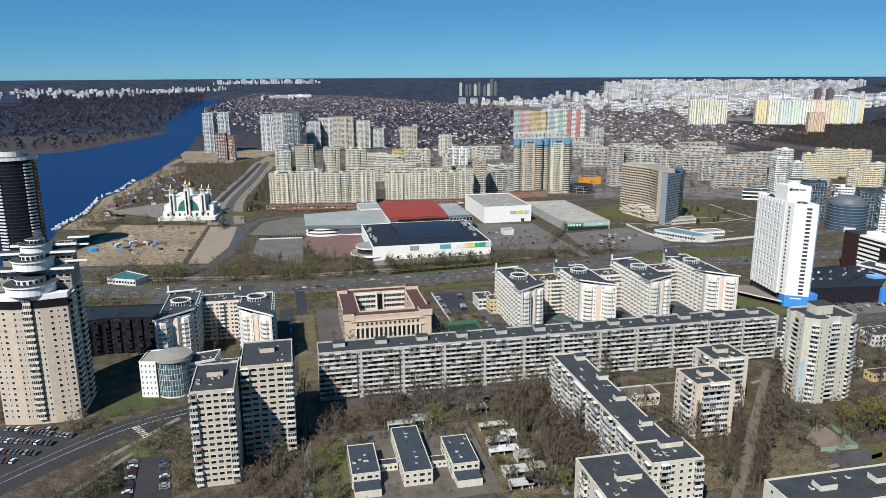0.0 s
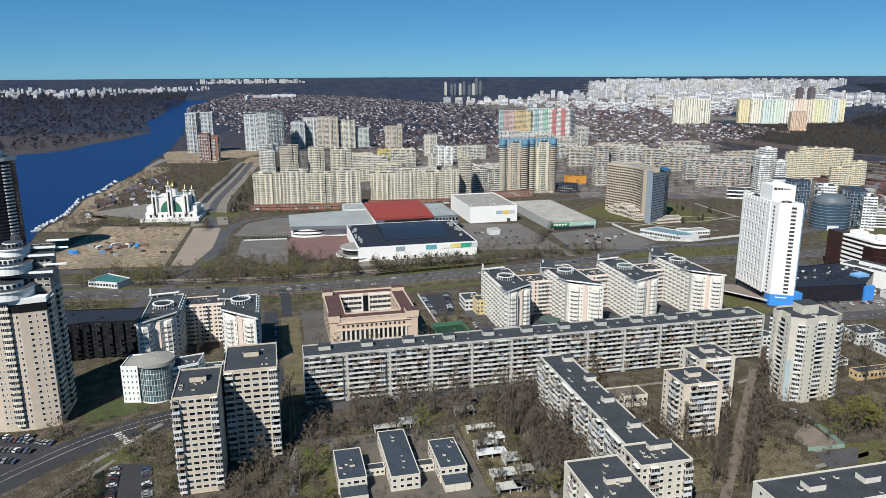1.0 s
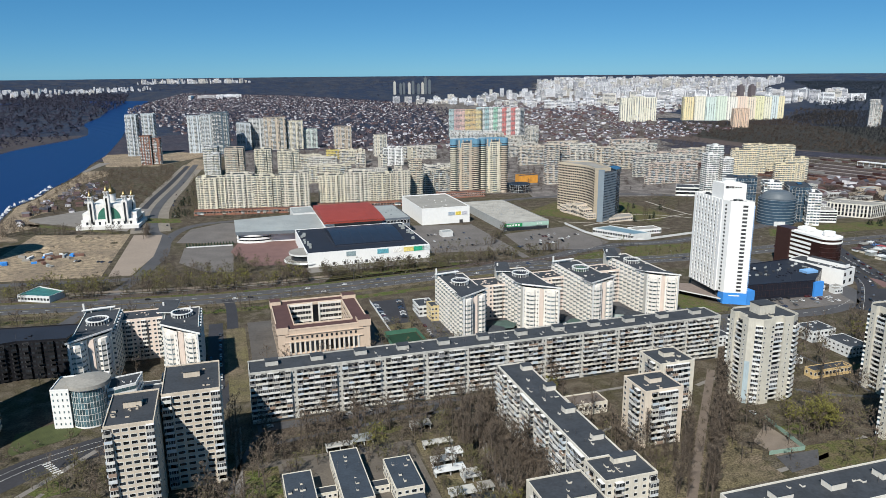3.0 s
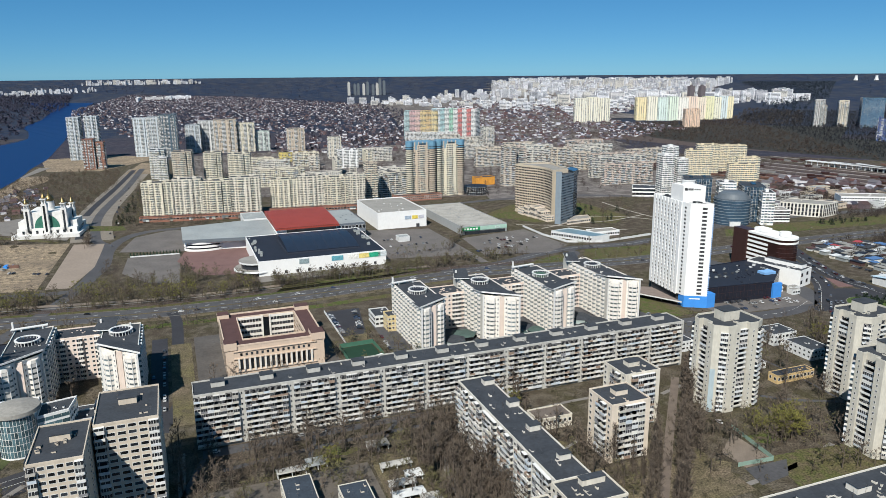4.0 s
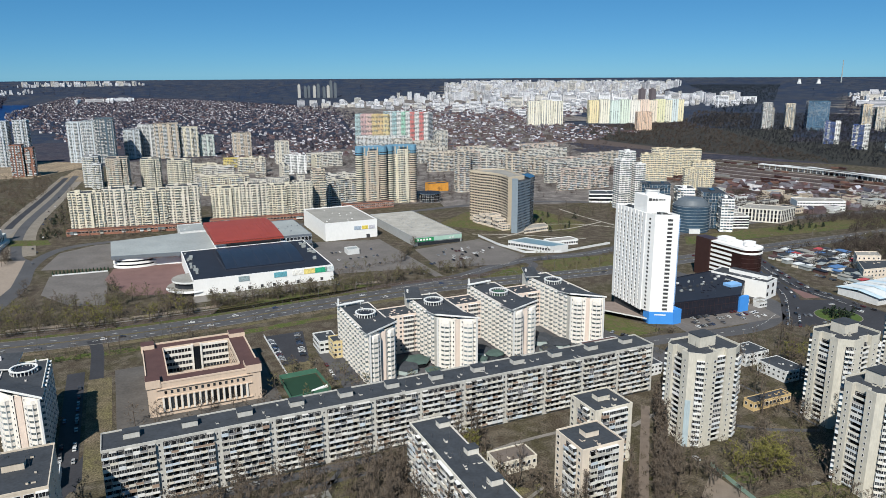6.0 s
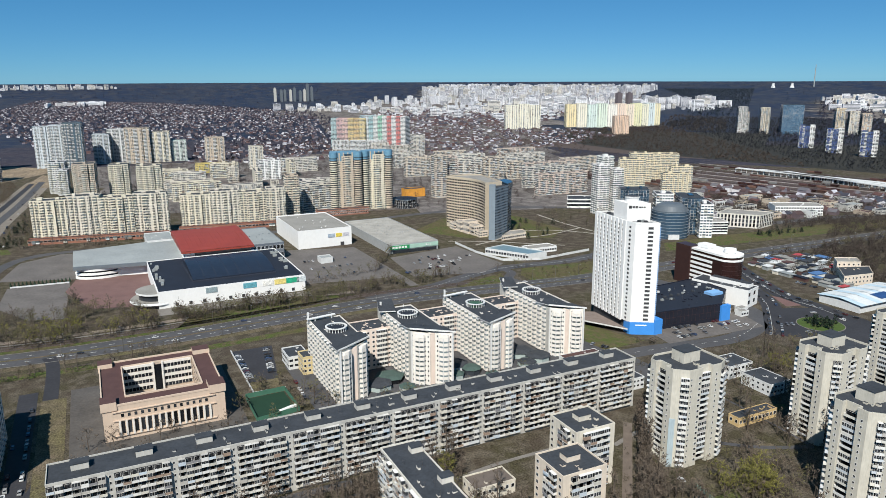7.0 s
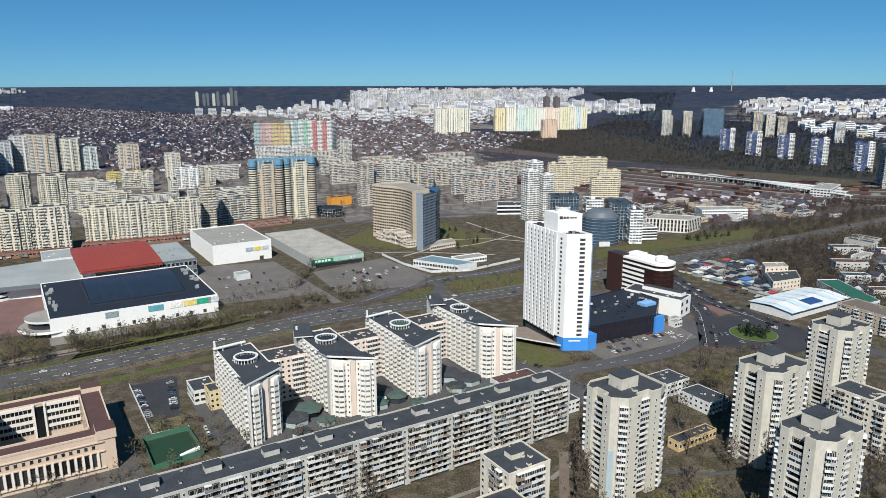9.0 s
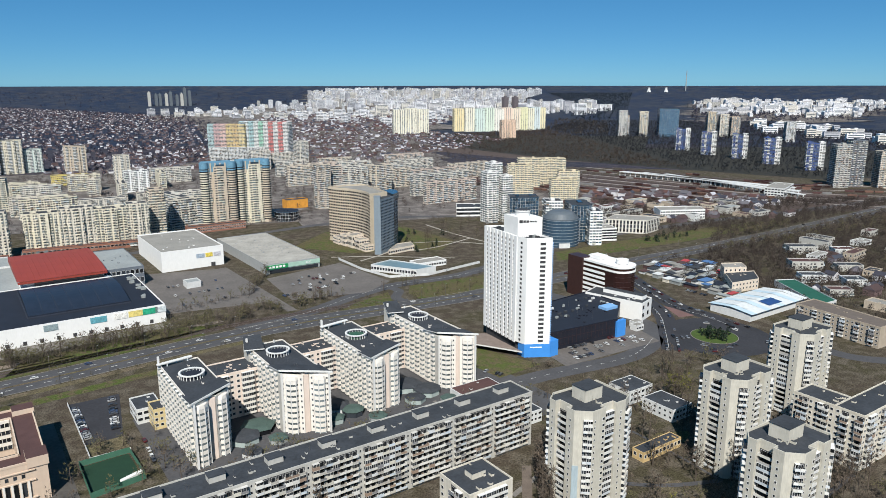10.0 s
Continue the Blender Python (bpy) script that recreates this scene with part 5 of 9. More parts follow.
block("slab_block", rect(404, 420, 282, 302), 28, 9, "nine-storey cream block end with dark roof", "apartment building", {3: ("wbbw", 3.3), 2: ("wb", 4)}, wall=CREAM, single=60, seed=66, vents=5, z0=1.6)
kindergarten()
courtyard_office()
pale_group()
left_houses()
block("boiler_house", rect(172, 192, 331.5, 343.5), 6, 1, "low flat-roofed boiler house with a row of small windows", "shed", {0: ("w", 3), 3: ("w", 4)}, wall=CREAM, roof=mat("brown_flat_roof", (0.14, 0.115, 0.10), var=0.2), single=12, seed=67, vents=2, z0=1.8)
for a0, a1, b0, b1, hh, s, wm in ((374, 390, 350, 371, 7, 71, WHITE_D), (326, 340, 352, 360, 4, 72, WHITE_D), (318, 334, 376, 388, 6, 73, WHITE_D), (328, 356, 331, 338, 5, 74, mat("ochre_render", (0.55, 0.40, 0.20), var=0.15)), (372, 391, 378, 394, 8, 75, WHITE_D), (300, 318, 392, 402, 7, 76, WHITE_D), (348, 372, 388, 398, 6, 77, CREAM)):
    block("service_building", rect(a0, a1, b0, b1), hh, max(1, int(hh / 3.4)), "low weathered service building with a flat grey roof", "service building", {0: ("wW", 3), 3: ("w", 3.4), 1: ("w", 3.4)}, wall=wm, single=20, seed=s, vents=5, z0=0.8, rim=0.3)

# ---- hotel and offices ----
def word(text, at, size, normal_turn, material, parent, name="sign_text"):
    """Raised letters on a wall."""
    cu = bpy.data.curves.new(name, "FONT")
    cu.body, cu.size, cu.extrude, cu.align_x = text, size, 0.08, "CENTER"
    tmp = bpy.data.objects.new(name, cu)
    scene.collection.objects.link(tmp)
    bpy.context.view_layer.update()
    me = bpy.data.meshes.new_from_object(tmp.evaluated_get(bpy.context.evaluated_depsgraph_get()))
    bpy.data.objects.remove(tmp)
    me.materials.clear()
    me.materials.append(material)
    ob = new(name, me)
    ob.parent = parent
    ob.matrix_basis = parent.matrix_basis.inverted() @ (Matrix.Translation(at) @ Matrix.Rotation(normal_turn, 4, "Z") @ Matrix.Rotation(pi / 2, 4, "X"))
    return ob


def hotel():
    H = 80
    p0, p1 = Vector((243, 545, 0)), Vector((259, 540.3, 0))
    u = (p1 - p0).normalized()
    p3 = Vector((235, 594, 0))
    v = (p3 - p0).normalized()
    p2, q0 = p3 + u * 17, p0 - u * 1.6 + v * 8
    ob = thing("hotel_tower", Vector((248, 570, 0)), "tall white hotel slab with small dark windows and blue base", "hotel")
    m = Mesh()
    m.prism([p0, p1, p2, p3, q0], 9, H)
    m.build("wall", [WHITE], ob)
    m = Mesh()
    m.prism([p0 - u * 0.3 - v * 0.3, p1 + u * 0.3 - v * 0.3, p1 + v * 9 + u * 0.3, p0 + v * 7 - u * 0.3], -0.3, 9.2)
    m.build("blue_base", [BLUE], ob, "bright blue base storeys")
    m = Mesh()
    m.box(p0 + u * 3.5 - v * 0.36 + Vector((0, 0, 6.6)), u * 8, v * 0.1, (0, 0, 0.8))
    m.build("sign_bar", [WHITE], ob, "pale sign bar on the blue base")
    m = Mesh()
    m.prism([q0 + u * 2 + v * 2, p1 + v * 9, p2 - v * 1, p3 + u - v * 1], -0.3, 9)
    m.build("lower_wall", [DARK], ob)
    rng = random.Random(5)
    fh = (H - 11) / 23
    # long side: flat white fins with dark window bays between
    w = (p3 - q0).normalized()
    n, L = Vector((-w.y, w.x, 0)), (p3 - q0).length
    bay = L / 8.6
    cells = []
    for k in range(9):
        m = Mesh()
        wide = bay * (0.6 if 0 < k < 8 else 0.75)
        o = q0 + w * (bay * 0.3 + bay * k - (wide / 2 if k else bay * 0.3))
        m.box(o + Vector((0, 0, 8.2)), w * min(wide, L - (o - q0).length), n * 0.55, (0, 0, H - 7.2))
        m.build("fin", [WHITE], ob)
        for fl in range(23):
            if k < 8:
                c = q0 + w * (bay * 0.3 + bay * (k + 0.5)) + n * 0.03
                cells.append(("W", 2.5, fh, Vector((c.x, c.y, 9.5 + fl * fh)), -w))
    for fl in range(23):
        c = p0 + u * 10.6
        cells.append(("W", 4.4, fh, Vector((c.x, c.y, 9.6 + fl * fh)), u))
        c = p0.lerp(q0, 0.55)
        d = (p0 - q0).normalized()
        cells.append(("w", 3.2, fh, Vector((c.x, c.y, 9.6 + fl * fh)), d))
        for k in range(6):
            c = p1 + v * (4 + 7 * k)
            cells.append(("w", 3.5, fh, Vector((c.x, c.y, 9.5 + fl * fh)), v))
    place_units(ob, cells, [DARK, DARK, WHITE, WHITE, GLASS, DARK], 160)
    for fl in range(46):
        m = Mesh()
        m.box(p1 - u * 0.5 + v * 0.4 + Vector((0, 0, 9.8 + fl * fh * 0.5)), u * 1.5, v * 1.0, (0, 0, 0.75))
        m.build("blue_balcony", [mat("pale_blue_rail", (0.28, 0.45, 0.75), var=0.1)], ob)
    m = Mesh()
    m.face([(p.x, p.y, H + 0.05) for p in (p0, p1, p2, p3, q0)])
    m.build("roof", [ROOF], ob)
    ring = [p0, p1, p2, p3, q0]
    out, inn = inset(ring, -0.05), inset(ring, 0.5)
    m = Mesh()
    for i in range(5):
        j = (i + 1) % 5
        m.face([(*out[i], H - 0.1), (*out[j], H - 0.1), (*out[j], H + 1.2), (*out[i], H + 1.2)])
        m.face([(*out[i], H + 1.2), (*out[j], H + 1.2), (*inn[j], H + 1.2), (*inn[i], H + 1.2)])
        m.face([(*inn[j], H), (*inn[i], H), (*inn[i], H + 1.2), (*inn[j], H + 1.2)])
    m.build("parapet", [WHITE], ob)
    m = Mesh()
    c = p0 + v * 11
    m.prism([c + u * 0.2, c + u * 16.4, c + u * 16.4 + v * 16, c + u * 0.2 + v * 16], H, 93)
    core = m.build("core", [WHITE], ob, "white stair core above the roof")
    m = Mesh()
    for k, (x, wd, hh) in enumerate(((1.2, 2.2, 2.0), (3.8, 1.6, 1.5), (5.8, 1.6, 1.5), (8.2, 1.2, 1.0), (9.8, 1.2, 1.0), (11.4, 1.2, 1.0))):
        m.box(c + u * x - v * 0.15 + Vector((0, 0, 90.2 - hh / 2)), u * wd, v * 0.1, (0, 0, hh))
    m.build("sign_mark", [DARK], core, "small black sign marks")
    c = c + u * 8 + v * 8
    m = Mesh()
    m.drum(c.x, c.y, 93, 97, 4.8, n=20, top=1)
    m.drum(c.x, c.y, 96, 96.8, 5.2, n=20, top=1)
    m.build("core_top", [WHITE, ROOF], ob)
    for k in range(12):
        m = Mesh()
        q = p0.lerp(p3, 0.05 + 0.075 * k) + u * rng.uniform(2, 12)
        m.cbox(q.x, q.y, H, rng.uniform(1.4, 3), 1.6, rng.uniform(1.2, 2.4), 0.3)
        m.build("roof_unit", [rng.choice((ROOF_G, ROOF, DARK))], ob)
    # entrance canopy
    m = Mesh()
    m.prism([p0 - u * 2 - v * 1, p0 + v * 40 - u * 3, p0 + v * 40 - u * 22, p0 + v * 18 - u * 24], 3.6, 4.6, 1, 0)
    m.build("entrance_canopy", [mat("brown_canopy_roof", (0.20, 0.16, 0.14), var=0.25), WHITE_D], ob)
    for k in range(6):
        m = Mesh()
        q = p0 + v * (16 + 4 * k) - u * (8 + 2 * k)
        m.cbox(q.x, q.y, 0, 0.5, 0.5, 3.7)
        m.build("canopy_post", [WHITE_D], ob)


def hotel_side():
    navy = mat("black_glass_cladding", (0.018, 0.020, 0.03), rough=0.25, var=0.3)
    ob = block("casino_hall", fp((388, 466), (452, 460), (484, 486), (484, 522), (400, 515)), 13, 2, "dark glazed hall with a cluttered black roof", "hall", {0: ("g", 3.4), 1: ("g", 3.4)}, wall=navy, roof=ROOF_D, glass=navy, frame_m=BROWN_D, single=60, seed=81, vents=40, z0=3)
    for a, b, sa, sb, hh in ((389, 462, 7, 8, 11), (455, 460, 9, 3, 12)):
        m = Mesh()
        p = W(a, b)
        m.cbox(p.x, p.y, 0, sa, sb, hh, GA)
        m.build("blue_bay", [BLUE], ob, "bright blue entrance bay")
    m = Mesh()
    p = W(466, 482)
    m.cbox(p.x, p.y, 13.1, 12, 8, 2, GA)
    m.build("roof_panel", [mat("pale_blue_panel", (0.2, 0.4, 0.7), var=0.1)], ob)
    pick = random.Random(23)
    for k in range(34):
        p = W(pick.uniform(398, 476), pick.uniform(484, 510))
        m = Mesh()
        m.cbox(p.x, p.y, 13.1, pick.uniform(0.8, 2.6), pick.uniform(0.8, 1.8), pick.uniform(0.6, 1.5), GA)
        m.build("roof_unit", [pick.choice((WHITE_D, ROOF_G, ROOF_G, ROOF))], ob)
    # brown office with a rounded end
    ob = thing("rounded_office", W(516, 530), "dark brown office with white bands and a rounded end", "office building")
    def outline(k=0.0):
        pts = [W(504 - k, 552 + k), W(504 - k, 514)]
        pts += [W(515 + (11 + k) * cos(t), 512 + (9 + k) * sin(t)) for t in [radians(180 + 18 * i) for i in range(11)]]
        return pts + [W(526 + k, 552 + k)]
    m = Mesh()
    m.prism([(p.x, p.y) for p in outline()], 0, 33, 0, 1)
    m.build("wall", [mat("brown_glass", (0.03, 0.014, 0.013), rough=0.2, var=0.2), ROOF_L], ob)
    for z in (28.3, 32):
        m = Mesh()
        m.prism([(p.x, p.y) for p in outline(0.5)], z, z + 1.6, bottom=True)
        m.build("white_band", [WHITE], ob)
    for z in (4, 8, 12, 16, 20, 24):
        m = Mesh()
        m.prism(fp((503.4, 521), (504.2, 521), (504.2, 552), (503.4, 552)), z, z + 2.0, bottom=True)
        m.build("white_band", [WHITE], ob)
        m = Mesh()
        m.prism([W(515 + 11.2 * cos(t), 512 + 9.2 * sin(t)) for t in [radians(190 + 16 * i) for i in range(11)]], z + 0.4, z + 0.8, bottom=True)
        m.build("floor_line", [BROWN_D], ob)
    m = Mesh()
    m.prism([W(502, 545), W(513, 545), W(513, 562), W(502, 562)], 0, 34.5)
    m.build("brown_wing", [BROWN_D], ob, "windowless dark brown wing")
    m = Mesh()
    p = W(516, 514)
    m.drum(p.x, p.y, 34, 37.5, 5, n=18)
    m.build("roof_drum", [WHITE], ob)
    m = Mesh()
    p = W(514, 538)
    m.cbox(p.x, p.y, 34, 9, 12, 3, GA)
    m.build("roof_house", [WHITE], ob)
    ob = block("white_wing", fp((493, 472), (511, 478), (500, 526), (480, 519)), 14, 2, "long low white office wing with few windows", "office building", {0: ("W.", 4)}, wall=WHITE, single=40, seed=82, vents=9, roof=ROOF, z0=1)
    m = Mesh()
    p = W(500, 496)
    m.cbox(p.x, p.y, 14.05, 7, 34, 3.0, GA + 0.24, 0, 1)
    m.build("penthouse", [WHITE, ROOF], ob)
    for a, b in ((468, 472), (476, 462), (482, 468)):
        block("kiosk", rect(a - 4, a + 4, b - 3, b + 3), 4, 1, "small pale kiosk with a flat roof", "kiosk", {0: ("W", 3)}, wall=WHITE_D, roof=ROOF_L, single=4, seed=83, vents=1, rim=0.3, z0=0.5)


def office_tower():
    pts = fp((427, 874), (433, 856), (439, 846), (442.5, 834), (443.5, 822), (442.5, 810), (439, 799), (462, 801), (472, 868), (452, 876))
    block("office_tower", pts, 61, 17, "beige eighteen-storey office tower with a hollow curved front", "office building", {**{k: ("W", 2.9) for k in range(6)}, 9: ("W", 2.9)}, wall=mat("tan_render", (0.50, 0.43, 0.335), var=0.12, streak=1), frame_m=mat("brown_frame", (0.10, 0.085, 0.075)), roof=ROOF_L, seed=84, vents=8, z0=4, single=280, rim=1.6)
    cool = mat("blue_grey_cladding", (0.20, 0.245, 0.285), rough=0.5, var=0.12)
    ob = block("glass_tower", fp((434.5, 781), (440, 777.5), (466, 794), (477, 804), (483, 820), (482, 848), (463, 848), (446, 800)), 58, 17, "blue-grey glass office tower with a rounded corner", "office building", {1: ("W", 3.0), 2: ("g", 3), 3: ("g", 3), 4: ("g", 3), 7: ("W", 3)}, wall=cool, roof=ROOF, glass=GLASS_B, frame_m=mat("steel_mullion", (0.2, 0.24, 0.28), rough=0.4), seed=85, vents=4, z0=3, single=250)
    m = Mesh()
    m.prism(fp((434, 781.2), (439.6, 777), (443, 782), (437.5, 786)), 0, 62.5)
    m.build("pylon", [cool], ob, "plain blue-grey corner pylon")
    m = Mesh()
    m.prism(fp((465, 793.4), (478, 803.4), (484.2, 820), (483, 830), (470, 822)), 55, 60.5)
    m.build("roof_drum", [GLASS_B], ob, "dark glazed rounded top storey")
    for a0, a1, b0, b1, h in ((424, 436, 846, 860, 8), (426, 440, 834, 846, 12), (428, 442, 820, 834, 14), (430, 442, 808, 820, 11), (431, 441, 796, 808, 7)):
        block("podium_step", rect(a0, a1, b0, b1), h, 2, "stepped beige podium at the foot of the tower", "podium", {0: ("W", 3), 3: ("W", 3)}, wall=SAND, roof=ROOF_L, seed=86, vents=1, single=8, z0=1)
    block("podium_hall", fp((445, 771), (480, 775), (486, 792), (468, 792)), 5, 1, "low flat plinth building beside the tower", "hall", {0: ("W", 3)}, wall=SAND, roof=ROOF_L, single=10, seed=89, vents=2, z0=0.5)
    block("glass_roof_hall", [(205, 800), (240, 765), (262, 772), (228, 812)], 6, 1, "low hall with a ridged blue-grey glass roof", "hall", {0: ("W", 3)}, wall=WHITE_D, roof=mat("blue_grey_glass_roof", (0.16, 0.24, 0.28), rough=0.3, var=0.2), single=10, seed=87, vents=0, z0=0.5)
    block("low_hall", [(250, 790), (282, 797), (278, 812), (246, 805)], 5, 1, "low white hall with a flat grey roof", "hall", {0: ("W", 3)}, wall=WHITE, roof=ROOF_L, single=10, seed=88, vents=2, z0=0.5)


def exhibition_centre():
    ob = thing("exhibition_hall", W(135, 735), "white exhibition hall with a dark navy flat roof", "exhibition hall")
    m = Mesh()
    m.prism(rect(75.5, 194.5, 680.5, 792), -0.3, 13)
    m.build("wall", [WHITE], ob)
    m = Mesh()
    m.prism(rect(76.3, 193.7, 681.3, 791), 13, 13.5, 0, 0)
    m.build("roof", [ROOF_D], ob)
    m = Mesh()
    for i, (p, q) in enumerate(zip(rect(75.5, 194.5, 680.5, 792), rect(75.5, 194.5, 680.5, 792)[1:] + [W(75.5, 680.5)])):
        d = (q - p).normalized()
        m.box(p + Vector((0, 0, 13)), q - p, Vector((-d.y, d.x, 0)) * 0.6, (0, 0, 1.0))
    m.build("parapet", [WHITE], ob)
    m = Mesh()
    n = 12
    for k in range(n):
        t0, t1 = k / n, (k + 1) / n
        z0, z1 = 13.6 + 6.2 * sin(pi * (0.08 + 0.70 * t0)), 13.6 + 6.2 * sin(pi * (0.08 + 0.70 * t1))
        b0, b1 = 702 + 72 * t0, 702 + 72 * t1
        m.face([W(105, b0, z0), W(174, b0, z0), W(174, b1, z1), W(105, b1, z1)])
        m.face([W(105, b1, z1), W(105, b1, 13.4), W(105, b0, 13.4), W(105, b0, z0)])
        m.face([W(174, b0, z0), W(174, b0, 13.4), W(174, b1, 13.4), W(174, b1, z1)])
    m.face([W(105, 702, 13.4), W(174, 702, 13.4), W(174, 702, 15.14), W(105, 702, 15.14)])
    m.face([W(105, 774, 13.4), W(174, 774, 13.4), W(174, 774, 17.5), W(105, 774, 17.5)])
    vault = m.build("vault", [mat("dark_sheet_metal", (0.02, 0.026, 0.042), rough=0.38, var=0.25, scale=0.2)], ob, "low vaulted navy roof")
    m = Mesh()
    m.box(W(104.4, 701.4, 13.5), W(70.2, 0), W(0, 0.5), (0, 0, 0.7))
    m.box(W(104.4, 702, 13.5), W(0.5, 0), W(0, 72), (0, 0, 0.8))
    m.box(W(174.2, 702, 13.5), W(0.5, 0), W(0, 72), (0, 0, 0.8))
    m.build("vault_rim", [mat("slate_seam", (0.032, 0.04, 0.06))], ob)
    for k in range(1, 7):
        m = Mesh()
        for j in range(n):
            t0, t1 = j / n, (j + 1) / n
            z0, z1 = 13.62 + 6.2 * sin(pi * (0.08 + 0.70 * t0)), 13.62 + 6.2 * sin(pi * (0.08 + 0.70 * t1))
            p, q = W(105 + 9.8 * k, 702 + 72 * t0, z0), W(105 + 9.8 * k, 702 + 72 * t1, z1)
            m.box(p, q - p, W(0.2, 0), (0, 0, 0.12))
        m.build("roof_seam", [mat("slate_seam", (0.032, 0.04, 0.06))], vault)
    for a, w, c in ((112, 9, (0.25, 0.32, 0.34)), (142, 11, (0.12, 0.35, 0.42)), (158, 9, (0.75, 0.74, 0.7)), (168, 10, (0.7, 0.58, 0.2)), (178, 11, (0.03, 0.35, 0.2)), (187, 8, (0.55, 0.6, 0.62))):
        m = Mesh()
        m.box(W(a, 680.2, 8.3), W(w, 0), W(0, 0.25), (0, 0, 4.4))
        m.build("billboard", [mat("billboard_%d" % a, c, var=0.5, scale=0.6, fine=2.5)], ob)
    for k in range(10):
        m = Mesh()
        m.box(W(88 + 10.5 * k, 680.2, 1), W(2.4, 0), W(0, 0.25), (0, 0, 2.6))
        m.build("door", [DARK], ob)
    rng = random.Random(2)
    for k in range(26):
        m = Mesh()
        p = W(rng.choice((80, 82, 190, 186)) + rng.uniform(-2, 2), rng.uniform(690, 785))
        m.cbox(p.x, p.y, 13.5, rng.uniform(1.5, 4), rng.uniform(1, 3), rng.uniform(0.8, 2.4), GA)
        m.build("roof_unit", [ROOF_G], ob)
    # round entrance at the corner
    m = Mesh()
    c = W(76, 700)
    m.drum(c.x, c.y, 0, 3.4, 18, n=30, m=2, top=0)
    m.drum(c.x, c.y, 3.4, 5.0, 21, 20, n=30, m=0, top=1)
    m.drum(c.x, c.y, 5.0, 10, 14, n=30, m=2, top=1)
    m.drum(c.x, c.y, 10, 11.5, 16, n=30, m=0, top=1)
    m.build("round_entrance", [WHITE_D, ROOF_L, GLASS], ob, "round entrance with a stepped canopy")
    # red-roofed hall
    ob = thing("red_roof_hall", W(139, 810), "tall hall with a red curved metal roof", "exhibition hall")
    m = Mesh()
    m.prism(rect(108, 171, 788, 872), -0.3, 20)
    m.build("wall", [WHITE], ob)
    m = Mesh()
    n = 14
    for k in range(n):
        t0, t1 = k / n, (k + 1) / n
        z0, z1 = 18.5 + 6.5 * sin(pi * (0.15 + 0.5 * t0)), 18.5 + 6.5 * sin(pi * (0.15 + 0.5 * t1))
        b0, b1 = 783 + 92 * t0, 783 + 92 * t1
        m.face([W(106, b0, z0), W(173, b0, z0), W(173, b1, z1), W(106, b1, z1)])
        m.face([W(106, b0, z0), W(106, b1, z1), W(106, b1, 19.3), W(106, b0, 19.3)])
        m.face([W(173, b0, z0), W(173, b1, z1), W(173, b1, 19.3), W(173, b0, 19.3)])
    m.face([W(106, 783, 19.3), W(173, 783, 19.3), W(173, 783, 21.2), W(106, 783, 21.2)])
    red = m.build("roof", [RED], ob)
    for k in range(1, 16):
        m = Mesh()
        for j in range(n):
            t0, t1 = j / n, (j + 1) / n
            z0, z1 = 18.55 + 6.5 * sin(pi * (0.15 + 0.5 * t0)), 18.55 + 6.5 * sin(pi * (0.15 + 0.5 * t1))
            p, q = W(106 + 4.2 * k, 783 + 92 * t0, z0), W(106 + 4.2 * k, 783 + 92 * t1, z1)
            m.box(p, q - p, W(0.18, 0), (0, 0, 0.16))
        m.build("roof_seam", [RED], red)
    m = Mesh()
    m.prism(rect(118, 170, 785.6, 788), 15.5, 20)
    m.build("window_band", [DARK], ob)
    m = Mesh()
    m.face([W(108, 777, 13.7), W(176, 771, 13.7), W(176, 787.9, 16.0), W(108, 787.9, 16.0)])
    m.build("pale_apron", [WHITE_D], ob)
    # grey curved-roof wing
    ob = thing("grey_roof_wing", W(60, 840), "long wing with a curved grey metal roof and rounded white end", "exhibition hall")
    m = Mesh()
    m.prism(fp((18, 812), (108, 795), (108, 880), (18, 862)), -0.3, 11)
    m.build("wall", [WHITE], ob)
    m = Mesh()
    n = 10
    for k in range(n):
        t0, t1 = k / n, (k + 1) / n
        z0, z1 = 11 + 4 * sin(pi * (0.1 + 0.5 * t0)), 11 + 4 * sin(pi * (0.1 + 0.5 * t1))
        b0, b1 = 802 + 66 * t0, 802 + 66 * t1
        m.face([W(14, 806 + 58 * t0, z0), W(110, 790 + 92 * t0, z0), W(110, 790 + 92 * t1, z1), W(14, 806 + 58 * t1, z1)])
    m.build("roof", [ROOF_G], ob)
    m = Mesh()
    m.prism(fp((14, 804), (110, 789), (110, 792), (14, 807)), 9.5, 12.4)
    m.build("fascia", [mat("slate_fascia", (0.13, 0.15, 0.17), var=0.15)], ob)
    for z in (0, 3.7, 7.4):
        m = Mesh()
        c = W(37, 812)
        m.prism([W(37 + 22 * cos(t), 814 + 13 * sin(t)) for t in [2 * pi * i / 28 for i in range(28)]], z, z + 1.9, bottom=True)
        m.build("terrace_band", [WHITE], ob)
    m = Mesh()
    m.prism([W(37 + 20 * cos(t), 814 + 11.5 * sin(t)) for t in [2 * pi * i / 28 for i in range(28)]], 0, 9.4)
    m.build("terrace_glass", [GLASS], ob)
    block("grey_hall", rect(82, 108, 872, 914), 16, 2, "grey hall with a flat metal roof", "exhibition hall", {0: ("W", 4)}, wall=WHITE_D, roof=ROOF_G, single=10, seed=91, vents=4)
    block("grey_hall", rect(171, 206, 800, 885), 17, 2, "grey hall with a slate roof and dark upper wall", "exhibition hall", {0: ("W", 4)}, wall=mat("slate_wall", (0.14, 0.16, 0.19), var=0.2), roof=ROOF_G, single=10, seed=92, vents=6)
